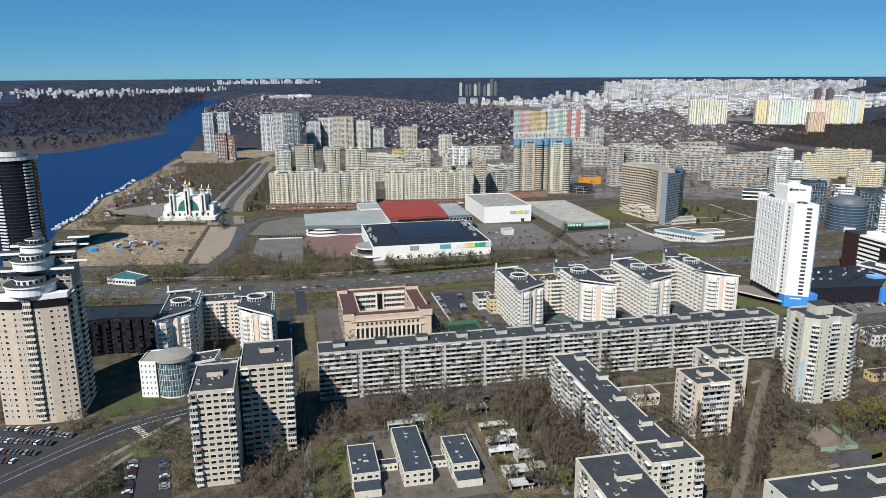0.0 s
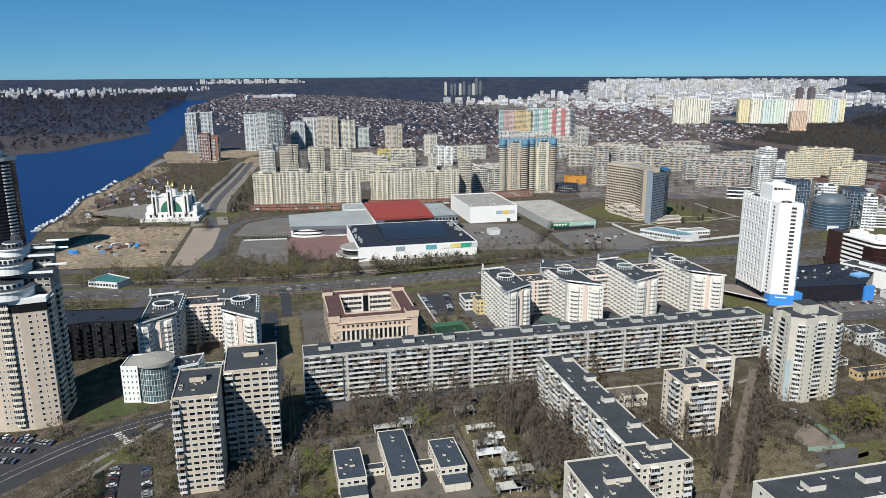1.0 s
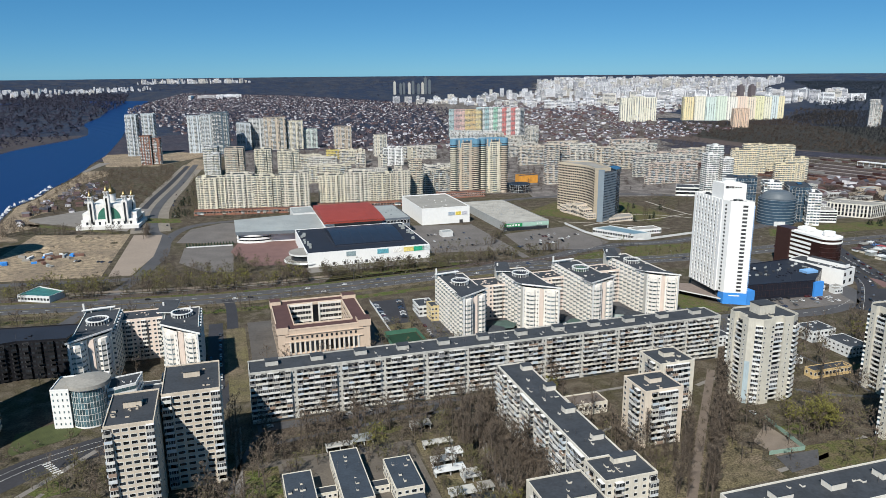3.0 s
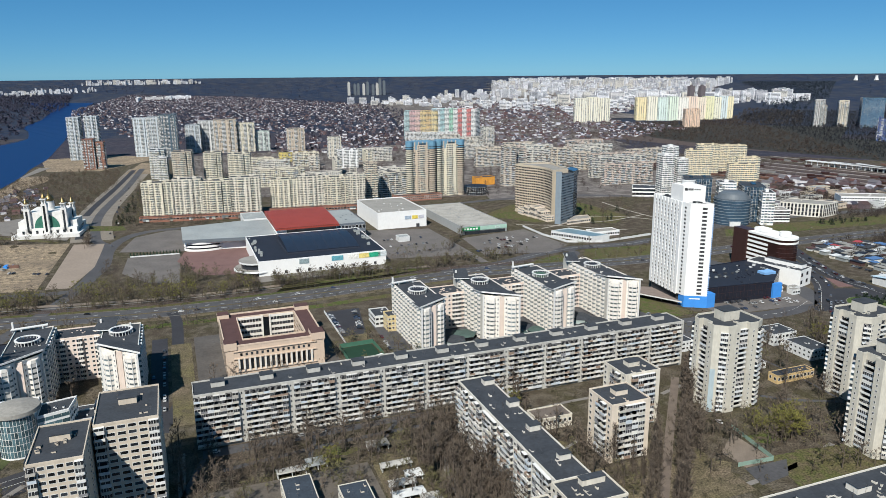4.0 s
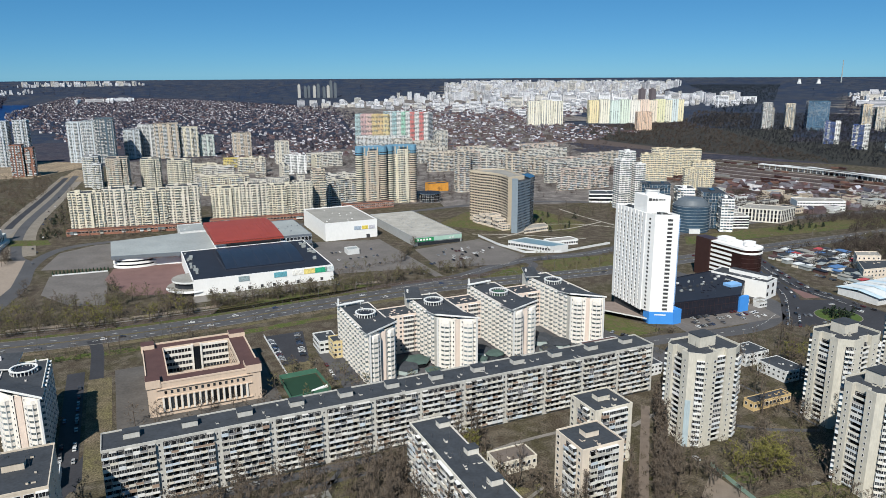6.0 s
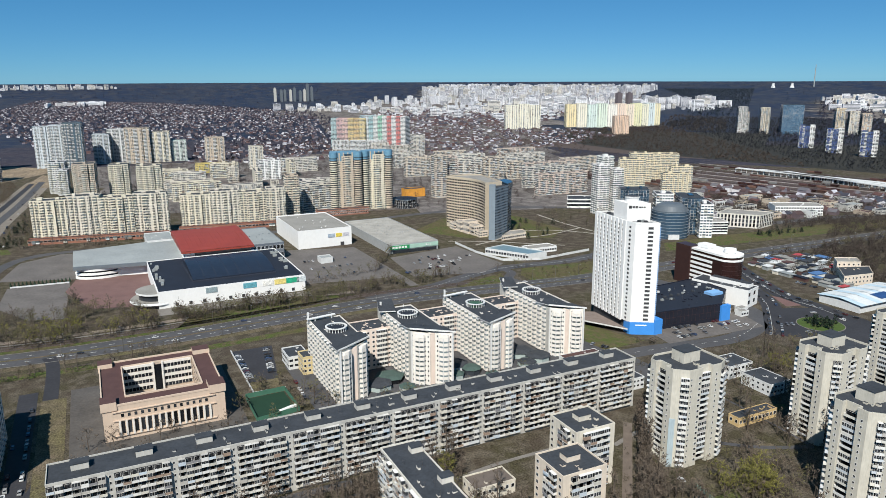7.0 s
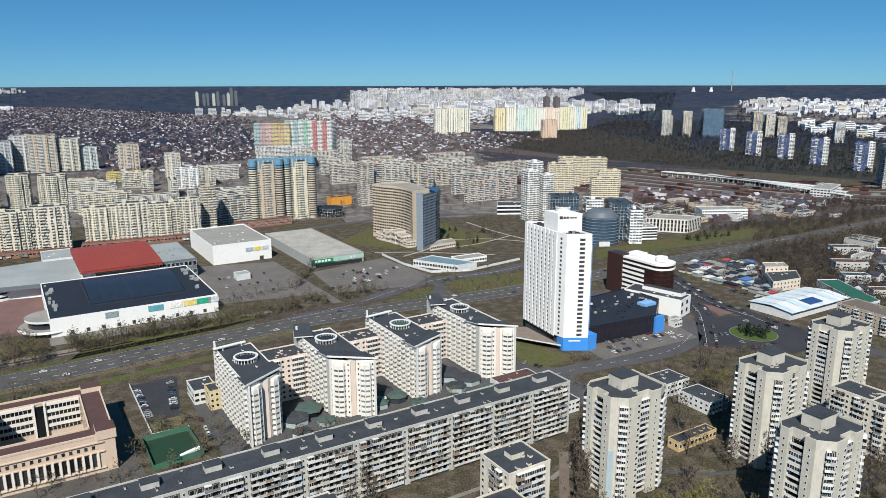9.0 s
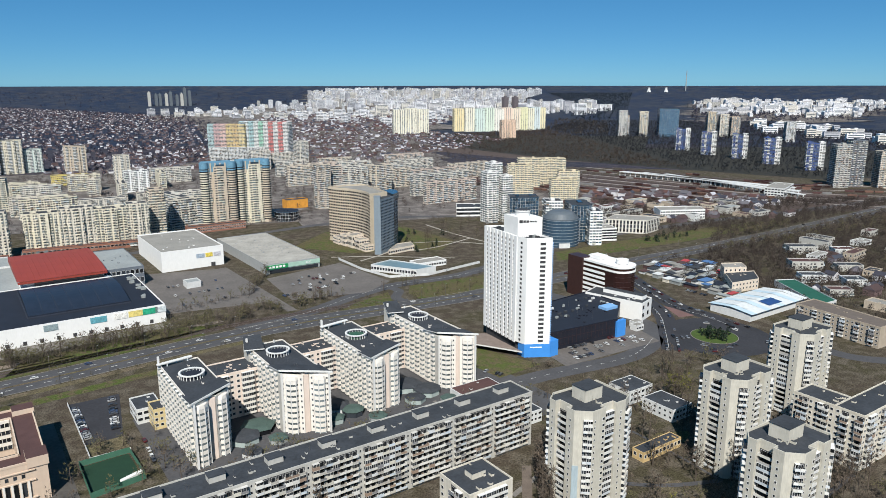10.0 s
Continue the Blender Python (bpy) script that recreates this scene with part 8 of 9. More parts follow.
cottages([(-1288, 3456), (-688, 2262), (-420, 1900), (-106, 1660), (260, 2100), (200, 2773), (60, 4321), (-980, 6071), (-2135, 7107), (-1510, 4060)], 6000, 1, 0.8)
cottages([(-100, 1700), (500, 1750), (1000, 2200), (900, 2900), (250, 2700)], 900, 2, 0.9)
cottages([(200, 2700), (1000, 2900), (1800, 4200), (600, 4600)], 1100, 3, 1.3)
cottages([(-470, 880), (-440, 1000), (-500, 1250), (-548, 1240), (-508, 980)], 60, 5, 0.7)
cottages([(520, 560), (900, 560), (1000, 760), (640, 700)], 60, 4)
cottages([(520, 890), (820, 880), (900, 1000), (700, 1180), (560, 1060)], 130, 6, 1.1)

FAR_WALL = mat("far_panel_wall", (0.6, 0.6, 0.58), var=0.12, fine=0.5, palette=[(0.74, 0.74, 0.78), (0.64, 0.62, 0.62), (0.8, 0.8, 0.83), (0.52, 0.52, 0.56), (0.70, 0.66, 0.60), (0.82, 0.82, 0.85)])
FAR_GLASS = mat("far_window_row", (0.10, 0.12, 0.14), rough=0.3, var=0.1, island=0.4)


def far_town(poly, count, seed, tall, label, turn=0.25, lengths=(18, 40, 70, 90)):
    """Plain distant apartment blocks with sunk rows of windows."""
    rng = random.Random(seed)
    out = []
    for p in scatter(poly, count, rng):
        if taken(*p, 6):
            continue
        x, y, z, k = far(*p)
        la, lb, h, t = rng.choice(lengths) * k, rng.uniform(14, 20) * k, rng.choice(tall) * k, turn + rng.choice((0, 0, pi / 2)) + rng.uniform(-0.1, 0.1)
        m = Mesh()
        m.cbox(x, y, z - 2, la, lb, h + 2, t, 0)
        if rng.random() < 0.6:
            m.cbox(x, y, z + h, la * 0.2, lb * 0.5, 3 * k, t, 0)
        u, v = Vector((cos(t), sin(t), 0)), Vector((-sin(t), cos(t), 0))
        n = max(2, min(9, int(h / k / 6)))
        for s in ((v if v.y < 0 else -v), (u if u.y < 0 else -u)):
            half, wide = (lb, la) if abs(s.dot(v)) > 0.5 else (la, lb)
            w = Vector((-s.y, s.x, 0))
            for j in range(n):
                c = Vector((x, y, z + h * (j + 0.35) / n)) + s * (half / 2 + 0.15)
                a = w * wide * 0.44
                m.face([c - a, c + a, c + a + Vector((0, 0, h / n * 0.4)), c - a + Vector((0, 0, h / n * 0.4))], 1)
        out.append((np.array(m.v), m.f, m.m))
    return lay("far_blocks", [FAR_WALL, FAR_GLASS], out, label, "far town")


far_town([(-74, 4396), (900, 3150), (1214, 3295), (1750, 4130), (900, 4250), (300, 4800)], 190, 10, (12, 18, 27, 40), "scattered far blocks among bare trees", 0.25, (14, 26, 40))
far_town([(300, 4800), (900, 4250), (1750, 4130), (3059, 6185), (5259, 10593), (2166, 12274), (1080, 6114)], 1050, 1, (18, 27, 27, 45, 60), "dense far town of white apartment blocks", 0.25, (14, 26, 40, 55))
far_town([(1500, 7000), (3400, 7000), (5500, 10500), (2500, 12500)], 420, 2, (50, 75, 90), "far skyline of white apartment blocks")
far_town([(2700, 3350), (3150, 2850), (6000, 4700), (4418, 5588)], 250, 3, (18, 27, 27, 40), "far quarter of long white panel blocks", -0.5, (40, 60, 85))
far_town([(-3900, 5300), (-2900, 5800), (-3000, 9200), (-5200, 8200)], 150, 4, (20, 30, 45), "far white town beyond the river", 0.25, (16, 24, 40))
far_town([(-5100, 14000), (-3300, 14600), (-3300, 15800), (-5100, 15600)], 90, 5, (40, 60, 90), "far white towers on the horizon")
far_town([(-1620, 5400), (-1350, 5700), (-1330, 5900), (-1600, 5600)], 7, 6, (18, 24), "white halls in the distance", 0.2, (120, 180))
far_town([(120, 2550), (260, 2550), (260, 2700), (120, 2700)], 2, 7, (26,), "pale works in the suburb", 0.1, (110,))
far_town([(1050, 3900), (2400, 3700), (2900, 4700), (1500, 5200)], 160, 8, (27, 40, 60), "far white quarter", 0.1)
far_town([(1950, 1600), (2500, 2400), (2350, 2600), (2000, 2200)], 34, 9, (22, 27), "white panel quarter behind the towers", -0.5, (30, 50))
rngf = random.Random(31)
for k in range(9):
    x, y, z, s = far(-100 + 36 * k + rngf.uniform(-10, 10), 6250 + rngf.uniform(-60, 60))
    h = rngf.uniform(85, 140) * s
    ob = thing("far_highrise", (x, y, z), "slim dark grey high-rise on the skyline", "far tower", "dark skyline towers")
    m = Mesh()
    m.cbox(x, y, z - 2, 20 * s, 18 * s, h, 0.2)
    m.cbox(x, y, z + h - 2, 9 * s, 9 * s, 8 * s, 0.2)
    m.build("body", [mat("slate_tower", (0.12, 0.14, 0.16), var=0.3) if k % 3 else PANEL_GREY], ob)
for px in (1655, 1712):
    x, y, z, s = far(px, 3600)
    ob = thing("far_highrise", (x, y, z), "dark brown-grey high-rise behind the yellow towers", "far tower", "dark skyline towers")
    m = Mesh()
    m.cbox(x, y, z - 2, 26 * s, 24 * s, 104 * s, 0.2)
    m.build("body", [mat("brown_grey_tower", (0.14, 0.12, 0.13), var=0.2)], ob)
    m = Mesh()
    m.cbox(x, y, z - 2 + 104 * s, 12 * s, 10 * s, 6 * s, 0.2)
    m.build("roof_house", [mat("brown_grey_tower", (0.14, 0.12, 0.13))], ob)
for px, py in ((8013, 11270), (8300, 11170)):
    x, y, z, s = far(px, py)
    s *= 0.6
    ob = thing("cooling_tower", (x, y, z), "pale waisted cooling tower on the horizon", "cooling tower", "cooling towers")
    m = Mesh()
    for z0, z1, r0, r1 in ((0, 40, 62, 46), (40, 80, 46, 36), (80, 105, 36, 34), (105, 130, 34, 38)):
        m.drum(x, y, z + z0 * s, z + z1 * s, r0 * s, r1 * s, 20)
    m.build("shell", [WHITE_D], ob)
x, y, z, s = far(9573, 12262)
ob = thing("power_chimney", (x, y, z), "tall thin grey power station chimney", "chimney")
m = Mesh()
m.drum(x, y, z, z + 400 * s, 11 * s, 6 * s, 12)
m.build("shaft", [ROOF_G], ob)
patch("wood_floor", [(-976, 2271), (-961, 1882), (-984, 1663), (-1420, 1500), (-2000, 1480), (-1800, 1850), (-1300, 2230)], 0.06, mat("brown_wood_floor", (0.052, 0.043, 0.045), var=0.3, scale=0.02, fine=0.2), "brown floor of the island wood")
patch("wood_floor", [(1365, 2600), (900, 2500), (790, 1960), (880, 1640), (1030, 1365), (1180, 1130), (1700, 1200), (1790, 1681), (1250, 1820), (1500, 2150), (1900, 2300)], 0.05, mat("needle_floor", (0.03, 0.028, 0.022), var=0.3, scale=0.02, fine=0.2), "dark floor of the pine wood")
# open fields and bare strips in the land
for pts, mt, lab in (([(320, 2280), (560, 2200), (820, 1650), (980, 1500), (900, 1750), (700, 2200), (420, 2440)], GRAVEL, "brown railway land"), ([(900, 2440), (1365, 2600), (1500, 2740), (1440, 2300), (1150, 2120)], SOIL, "dry grassy slope at the wood's edge"), ([(-600, 1480), (-500, 1480), (-440, 1700), (-560, 1760), (-700, 1700)], SANDY, "sandy waste ground below the river towers"), ([(-440, 1420), (-380, 1420), (-400, 1560), (-460, 1600)], SANDY, "sandy building plot"), ([(560, 1020), (980, 860), (1060, 980), (860, 1320), (700, 1420)], GRAVEL, "brown railway yard")):
    patch("field", pts, 0.04, mt, lab)

# ---- trees ----
def tree_meshes(seed, h, spread, limbs, twigs, up=0.5, twig_m=TWIG, start=0.3, wide=0.07, forks=0):
    """Trunk with limbs, and a crown of fine twigs."""
    rng = random.Random(seed)
    t, c = Mesh(), Mesh()
    r = 0.018 * h
    top = Vector((rng.uniform(-0.3, 0.3), rng.uniform(-0.3, 0.3), h * 0.9))
    bend = top * 0.5 + Vector((rng.uniform(-0.25, 0.25), rng.uniform(-0.25, 0.25), 0))
    t.tube((0, 0, -0.2), bend, r, r * 0.7, 6)
    t.tube(bend, top, r * 0.7, r * 0.15, 5)
    ends = [top]
    for i in range(limbs):
        f = start + (0.92 - start) * (i + rng.random() * 0.6) / limbs
        p = bend * (f / 0.55) if f < 0.55 else bend.lerp(top, (f - 0.55) / 0.45)
        a = 2.4 * i + rng.uniform(-0.4, 0.4)
        reach = spread * (1.1 - 0.75 * f) * rng.uniform(0.75, 1.15)
        q = p + Vector((cos(a) * reach, sin(a) * reach, reach * up * rng.uniform(0.8, 1.6)))
        t.tube(p, q, r * 0.42 * (1.1 - f * 0.6), r * 0.1, 3)
        ends.append(q)
        for j in range(forks or 4):
            s = p.lerp(q, rng.uniform(0.35, 0.95))
            e = s + Vector((rng.uniform(-1, 1), rng.uniform(-1, 1), rng.uniform(0.1, 1.2))) * reach * 0.42
            if not forks:
                t.tube(s, e, r * 0.14, r * 0.04, 3)
            ends.append(e)
            for k in range(twigs):
                b = s.lerp(e, rng.uniform(0.1, 1.0))
                d = Vector((rng.uniform(-1, 1), rng.uniform(-1, 1), rng.uniform(-0.3, 1.2))).normalized() * rng.uniform(0.5, 1.0) * (0.5 + 0.045 * h)
                n = Vector((-d.y, d.x, rng.uniform(-0.5, 0.5))).normalized() * wide
                c.face([b - n, b + n, b + d])
                if k % 2 == 0:
                    d2 = d * 0.6 + Vector((rng.uniform(-1, 1), rng.uniform(-1, 1), rng.uniform(-0.4, 0.8))) * 0.6
                    c.face([b + d * 0.4 - n * 0.8, b + d * 0.4 + n * 0.8, b + d * 0.4 + d2])
    return t, c, twig_m


def tree_thing(seed, label, **kw):
    t, c, tm = tree_meshes(seed, **kw)
    ob = thing("tree", (0, 0, -500), label, "tree")
    for name, mm, mt in (("trunk", t, BARK), ("crown", c, tm)):
        me = bpy.data.meshes.new(name)
        me.from_pydata(mm.v, [], mm.f)
        me.materials.append(mt)
        part = new(name, me)
        part.parent = ob
    return ob


BARE = "leafless grey-brown tree with fine bare twigs"
KINDS, LIGHT = {}, {}
for kind, lab, n, kw in (("bare", BARE, 5, dict(h=11, spread=4.6, limbs=11, twigs=7, up=0.55)),
                         ("tall", "tall leafless tree with upswept bare branches", 3, dict(h=17, spread=4.2, limbs=14, twigs=7, up=1.1)),
                         ("poplar", "tall slim leafless poplar", 3, dict(h=21, spread=2.4, limbs=20, twigs=7, up=1.9, start=0.12)),
                         ("green", "broad tree with yellow-green spring buds", 3, dict(h=12, spread=6.0, limbs=14, twigs=12, up=0.5, twig_m=TWIG_G, start=0.2, wide=0.09)),
                         ("olive", "small tree with olive-brown spring twigs", 3, dict(h=9, spread=4.2, limbs=12, twigs=9, up=0.5, twig_m=TWIG_O, start=0.2, wide=0.07)),
                         ("bush", "low leafless brown bush", 3, dict(h=4, spread=2.6, limbs=9, twigs=7, up=0.6, start=0.1)),
                         ("conifer", "small dark green conifer", 2, dict(h=7, spread=2.2, limbs=22, twigs=12, up=-0.05, twig_m=CONIFER, start=0.08, wide=0.10))):
    light = dict(kw, limbs=int(kw["limbs"] * 0.75), twigs=max(4, int(kw["twigs"] * 0.55)), wide=kw.get("wide", 0.07) * 1.9, forks=4)
    LIGHT[kind] = [tree_meshes(1500 + 10 * len(KINDS) + i, **light)[:2] for i in range(n)]
    KINDS[kind] = [tree_thing(1000 + 10 * len(KINDS) + i, lab, **kw) for i in range(n)]

# stretches of the plan with trees: outline, count, kinds; the first 300 stand as things
STANDS = [
    ([(14, 334), (84, 336), (130, 348), (132, 373), (14, 373)], 161, "bare bare bare tall bush"),
    ([(112, 248), (131, 248), (133, 346), (104, 346)], 102, "tall tall poplar bare"),
    ([(184, 240), (188, 237), (286, 354), (282, 357)], 62, "poplar"),
    ([(172, 243), (176, 240), (226, 300), (222, 303)], 16, "poplar tall"),
    ([(155, 258), (186, 262), (186, 372), (154, 372)], 71, "bare bare olive tall"),
    ([(188, 268), (236, 268), (236, 290), (188, 290)], 27, "bare poplar bush"),
    ([(231, 299), (234, 287), (257, 296), (250, 316)], 40, "bare bare tall"),
    ([(272, 276), (298, 276), (300, 296), (274, 298)], 22, "green green olive"),
    ([(300, 220), (345, 216), (345, 242), (306, 242)], 30, "bare olive green"),
    ([(-26, 262), (14, 268), (12, 374), (-2, 374), (-3, 322), (-26, 300)], 85, "bare bare olive tall bush"),
    ([(-62, 296), (-50, 300), (-50, 372), (-98, 366)], 57, "olive bare bare"),
    ([(-62, 240), (10, 240), (10, 264), (-58, 262)], 44, "bare olive bush"),
    ([(84, 262), (112, 262), (110, 345), (84, 345)], 57, "olive olive bare bush"),
    ([(20, 312), (84, 312), (84, 330), (20, 330)], 23, "olive bush bare"),
    ([(338, 262), (404, 255), (404, 300), (378, 345), (335, 328)], 120, "bare bare tall"),
    ([(300, 322), (348, 322), (348, 395), (300, 395)], 44, "bare olive tall"),
    ([(136, 396), (345, 396), (345, 444), (136, 444)], 119, "bush bush bare olive"),
    ([(98, 440), (148, 440), (148, 500), (98, 500)], 40, "bare bush olive"),
    ([(12, 400), (98, 400), (98, 458), (12, 458)], 51, "bush bare"),
    ([(380, 340), (436, 335), (470, 345), (470, 400), (350, 400)], 102, "bare bare tall olive"),
    ([(400, 210), (520, 210), (520, 266), (360, 250)], 102, "bare tall olive"),
    ([(-205, 380), (-155, 381), (-155, 420), (-205, 420)], 40, "bush bare"),
    ([(-130, 340), (-80, 372), (-60, 398), (-112, 378)], 27, "bush olive"),
    ([(-118, 255), (-62, 262), (-80, 292), (-84, 328), (-108, 308)], 60, "bare olive bush"),
    ([(-112, 428), (-10, 428), (-10, 520), (-112, 520)], 68, "bush bare"),
    ([(-12, 405), (-6, 405), (-6, 530), (-12, 530)], 23, "bare"),
    ([(350, 440), (372, 440), (385, 448), (362, 452)], 13, "bush"),
    ([(240, 255), (330, 240), (345, 290), (300, 310), (255, 310)], 55, "bare bare olive"),
    ([(298, 300), (345, 300), (350, 360), (300, 350)], 26, "bare bare bush"),
    ([(380, 300), (430, 300), (430, 400), (385, 400)], 45, "bare bush"),
    ([(436, 446), (470, 430), (490, 446), (470, 468)], 30, "bare bare bush"),
]
GREEN_SPOTS = [(168, 352, "green"), (172, 356, "green"), (160, 300, "green"), (274, 290, "green"), (281, 284, "green"), (287, 291, "green"), (293, 286, "green"), (288, 279, "green"), (-18, 268, "green"), (66, 330, "green"), (110, 262, "green"), (279, 279, "green"), (62, 336, "olive"), (400, 372, "green"), (408, 368, "green")]
rngt = random.Random(44)
GREEN_SPOTS += [(-8, 258, "green"), (-40, 258, "olive"), (-66, 345, "olive"), (-70, 350, "olive"), (-84, 305, "olive"), (-90, 300, "olive"), (-95, 330, "bush"), (-102, 372, "bush"), (-108, 372, "bush"), (-112, 368, "bush"), (-118, 372, "bush")]
spots = [(W(a, b), k) for a, b, k in GREEN_SPOTS]
for poly, count, kinds in STANDS:
    kinds = kinds.split()
    for a, b in scatter(poly, count, rngt, 1.0):
        p = W(a, b)
        if not taken(p.x, p.y, 2.0):
            spots.append((p, rngt.choice(kinds)))
# belts along the main road and the halls, in world places
BELTS = [
    ([(-330, 588), (-160, 604), (-85, 626), (-95, 652), (-170, 640), (-330, 636)], 300, "bare olive olive bush bare green"),
    ([(20, 664), (130, 706), (330, 768), (330, 778), (120, 728), (15, 690)], 230, "olive bare bush olive"),
    ([(-80, 640), (20, 672), (15, 682), (-85, 656)], 170, "bush olive olive bare"),
    ([(-330, 536), (-170, 550), (-60, 576), (-60, 570), (-170, 540), (-330, 526)], 90, "bush bare"),
    ([(-262, 760), (-246, 700), (-236, 700), (-250, 765)], 39, "bare bush"),
    ([(-312, 880), (-298, 815), (-292, 815), (-306, 884)], 27, "bare"),
    ([(-300, 920), (-335, 1100), (-375, 1290), (-330, 1290), (-290, 1060), (-282, 935)], 165, "olive bare conifer"),
    ([(-290, 935), (-120, 940), (20, 985), (20, 975), (-120, 930), (-290, 925)], 90, "bare bush"),
    ([(205, 880), (300, 850), (340, 900), (300, 1010), (200, 1010)], 75, "bare conifer bush"),
    ([(330, 900), (480, 880), (400, 1010), (340, 1010)], 60, "bare olive"),
    ([(-490, 860), (-420, 850), (-330, 850), (-330, 842), (-420, 840), (-490, 850)], 45, "bare"),
    ([(376, 526), (404, 526), (404, 544), (376, 544)], 36, "conifer"),
    ([(640, 790), (880, 850), (880, 856), (640, 802)], 75, "bare olive"),
    ([(540, 810), (600, 822), (590, 838), (530, 825)], 24, "bare conifer"),
    ([(470, 745), (860, 835), (1000, 800), (860, 780), (640, 740)], 225, "bare bare olive"),
    ([(320, 560), (345, 560), (345, 575), (330, 580)], 12, "bush"),
    ([(-240, 668), (-150, 690), (-100, 676), (-100, 660), (-230, 648)], 90, "bare olive"),
    ([(-180, 690), (-150, 700), (-142, 772), (-174, 772)], 60, "bare conifer olive bush"),
]
for poly, count, kinds in BELTS:
    kinds = kinds.split()
    for x, y in scatter(poly, count, rngt, 1.0):
        if not taken(x, y, 1.5):
            spots.append((Vector((x, y, 0)), rngt.choice(kinds)))
spots = [s for s in spots if not (s[1] in ("poplar", "tall") and hypot(s[0].x, s[0].y) < 190)]
spots[len(GREEN_SPOTS):] = sorted(spots[len(GREEN_SPOTS):], key=lambda s: (s[0] - Vector((60, 130, 0))).length)
for k in range(22):
    spots.append((Vector((84 + 1.4 * k, 748 + 4.2 * k + 3 * sin(k), 0.1)), ("bush", "bare", "olive")[k % 3]))
for k in range(18):
    spots.append((Vector((28 + 3.2 * k, 728 + 1.6 * k + 3 * sin(2 * k), 0.1)), ("bush", "olive", "bush")[k % 3]))
for k in range(16):
    t, r = 2.4 * k, 3 + 0.55 * k
    spots.append((Vector((390 + r * cos(t), 534 + r * 0.9 * sin(t), 0.3)), "conifer"))
rest = {}
for n, (p, kind) in enumerate(spots):
    pick = rngt.randrange(len(KINDS[kind]))
    ob = KINDS[kind][pick]
    s, turn = rngt.uniform(0.8, 1.35), rngt.random() * 6.28
    if n < 300:
        made = copy_thing(ob, Matrix.Translation((p.x, p.y, 0)) @ Matrix.Rotation(turn, 4, "Z") @ Matrix.Scale(s, 4))
    else:
        R = np.array(((cos(turn), -sin(turn), 0), (sin(turn), cos(turn), 0), (0, 0, 1))) * s
        mt = {"green": TWIG_G, "olive": TWIG_O, "conifer": CONIFER}.get(kind, TWIG)
        chunk = rest.setdefault(mt.name, (mt, []))[1]
        t, c = LIGHT[kind][pick]
        k1, k2 = np.array(t.v), np.array(c.v)
        chunk.append((np.concatenate((k1, k2)) @ R.T + (p.x, p.y, 0), t.f + [tuple(len(k1) + i for i in f) for f in c.f], [1] * len(t.f) + [0] * len(c.f)))
for mt, chunks in rest.values():
    lay("tree_rows", [mt, BARK], chunks, "rows and thickets of spring trees", "trees")
for kind in KINDS:
    for ob in KINDS[kind]:
        for part in list(ob.children):
            bpy.data.objects.remove(part)
        bpy.data.objects.remove(ob)

wood("shrubs", [W(a, b) for a, b in ((-110, 250), (420, 215), (520, 300), (470, 400), (345, 395), (345, 445), (130, 445), (12, 400), (-60, 372), (-110, 330))], 1500, FINE, mat("shrub_twigs", (0.085, 0.072, 0.045), var=0.25, island=0.45), "low brown and olive shrubs between the houses", 21, size=(0.14, 0.36), check=True, true=False)
wood("shrubs", [(-330, 536), (-60, 580), (200, 690), (330, 716), (330, 770), (20, 690), (-90, 655), (-330, 640)], 700, FINE, MATS["shrub_twigs"], "low shrubs along the main road", 22, size=(0.14, 0.4), check=True, true=False)

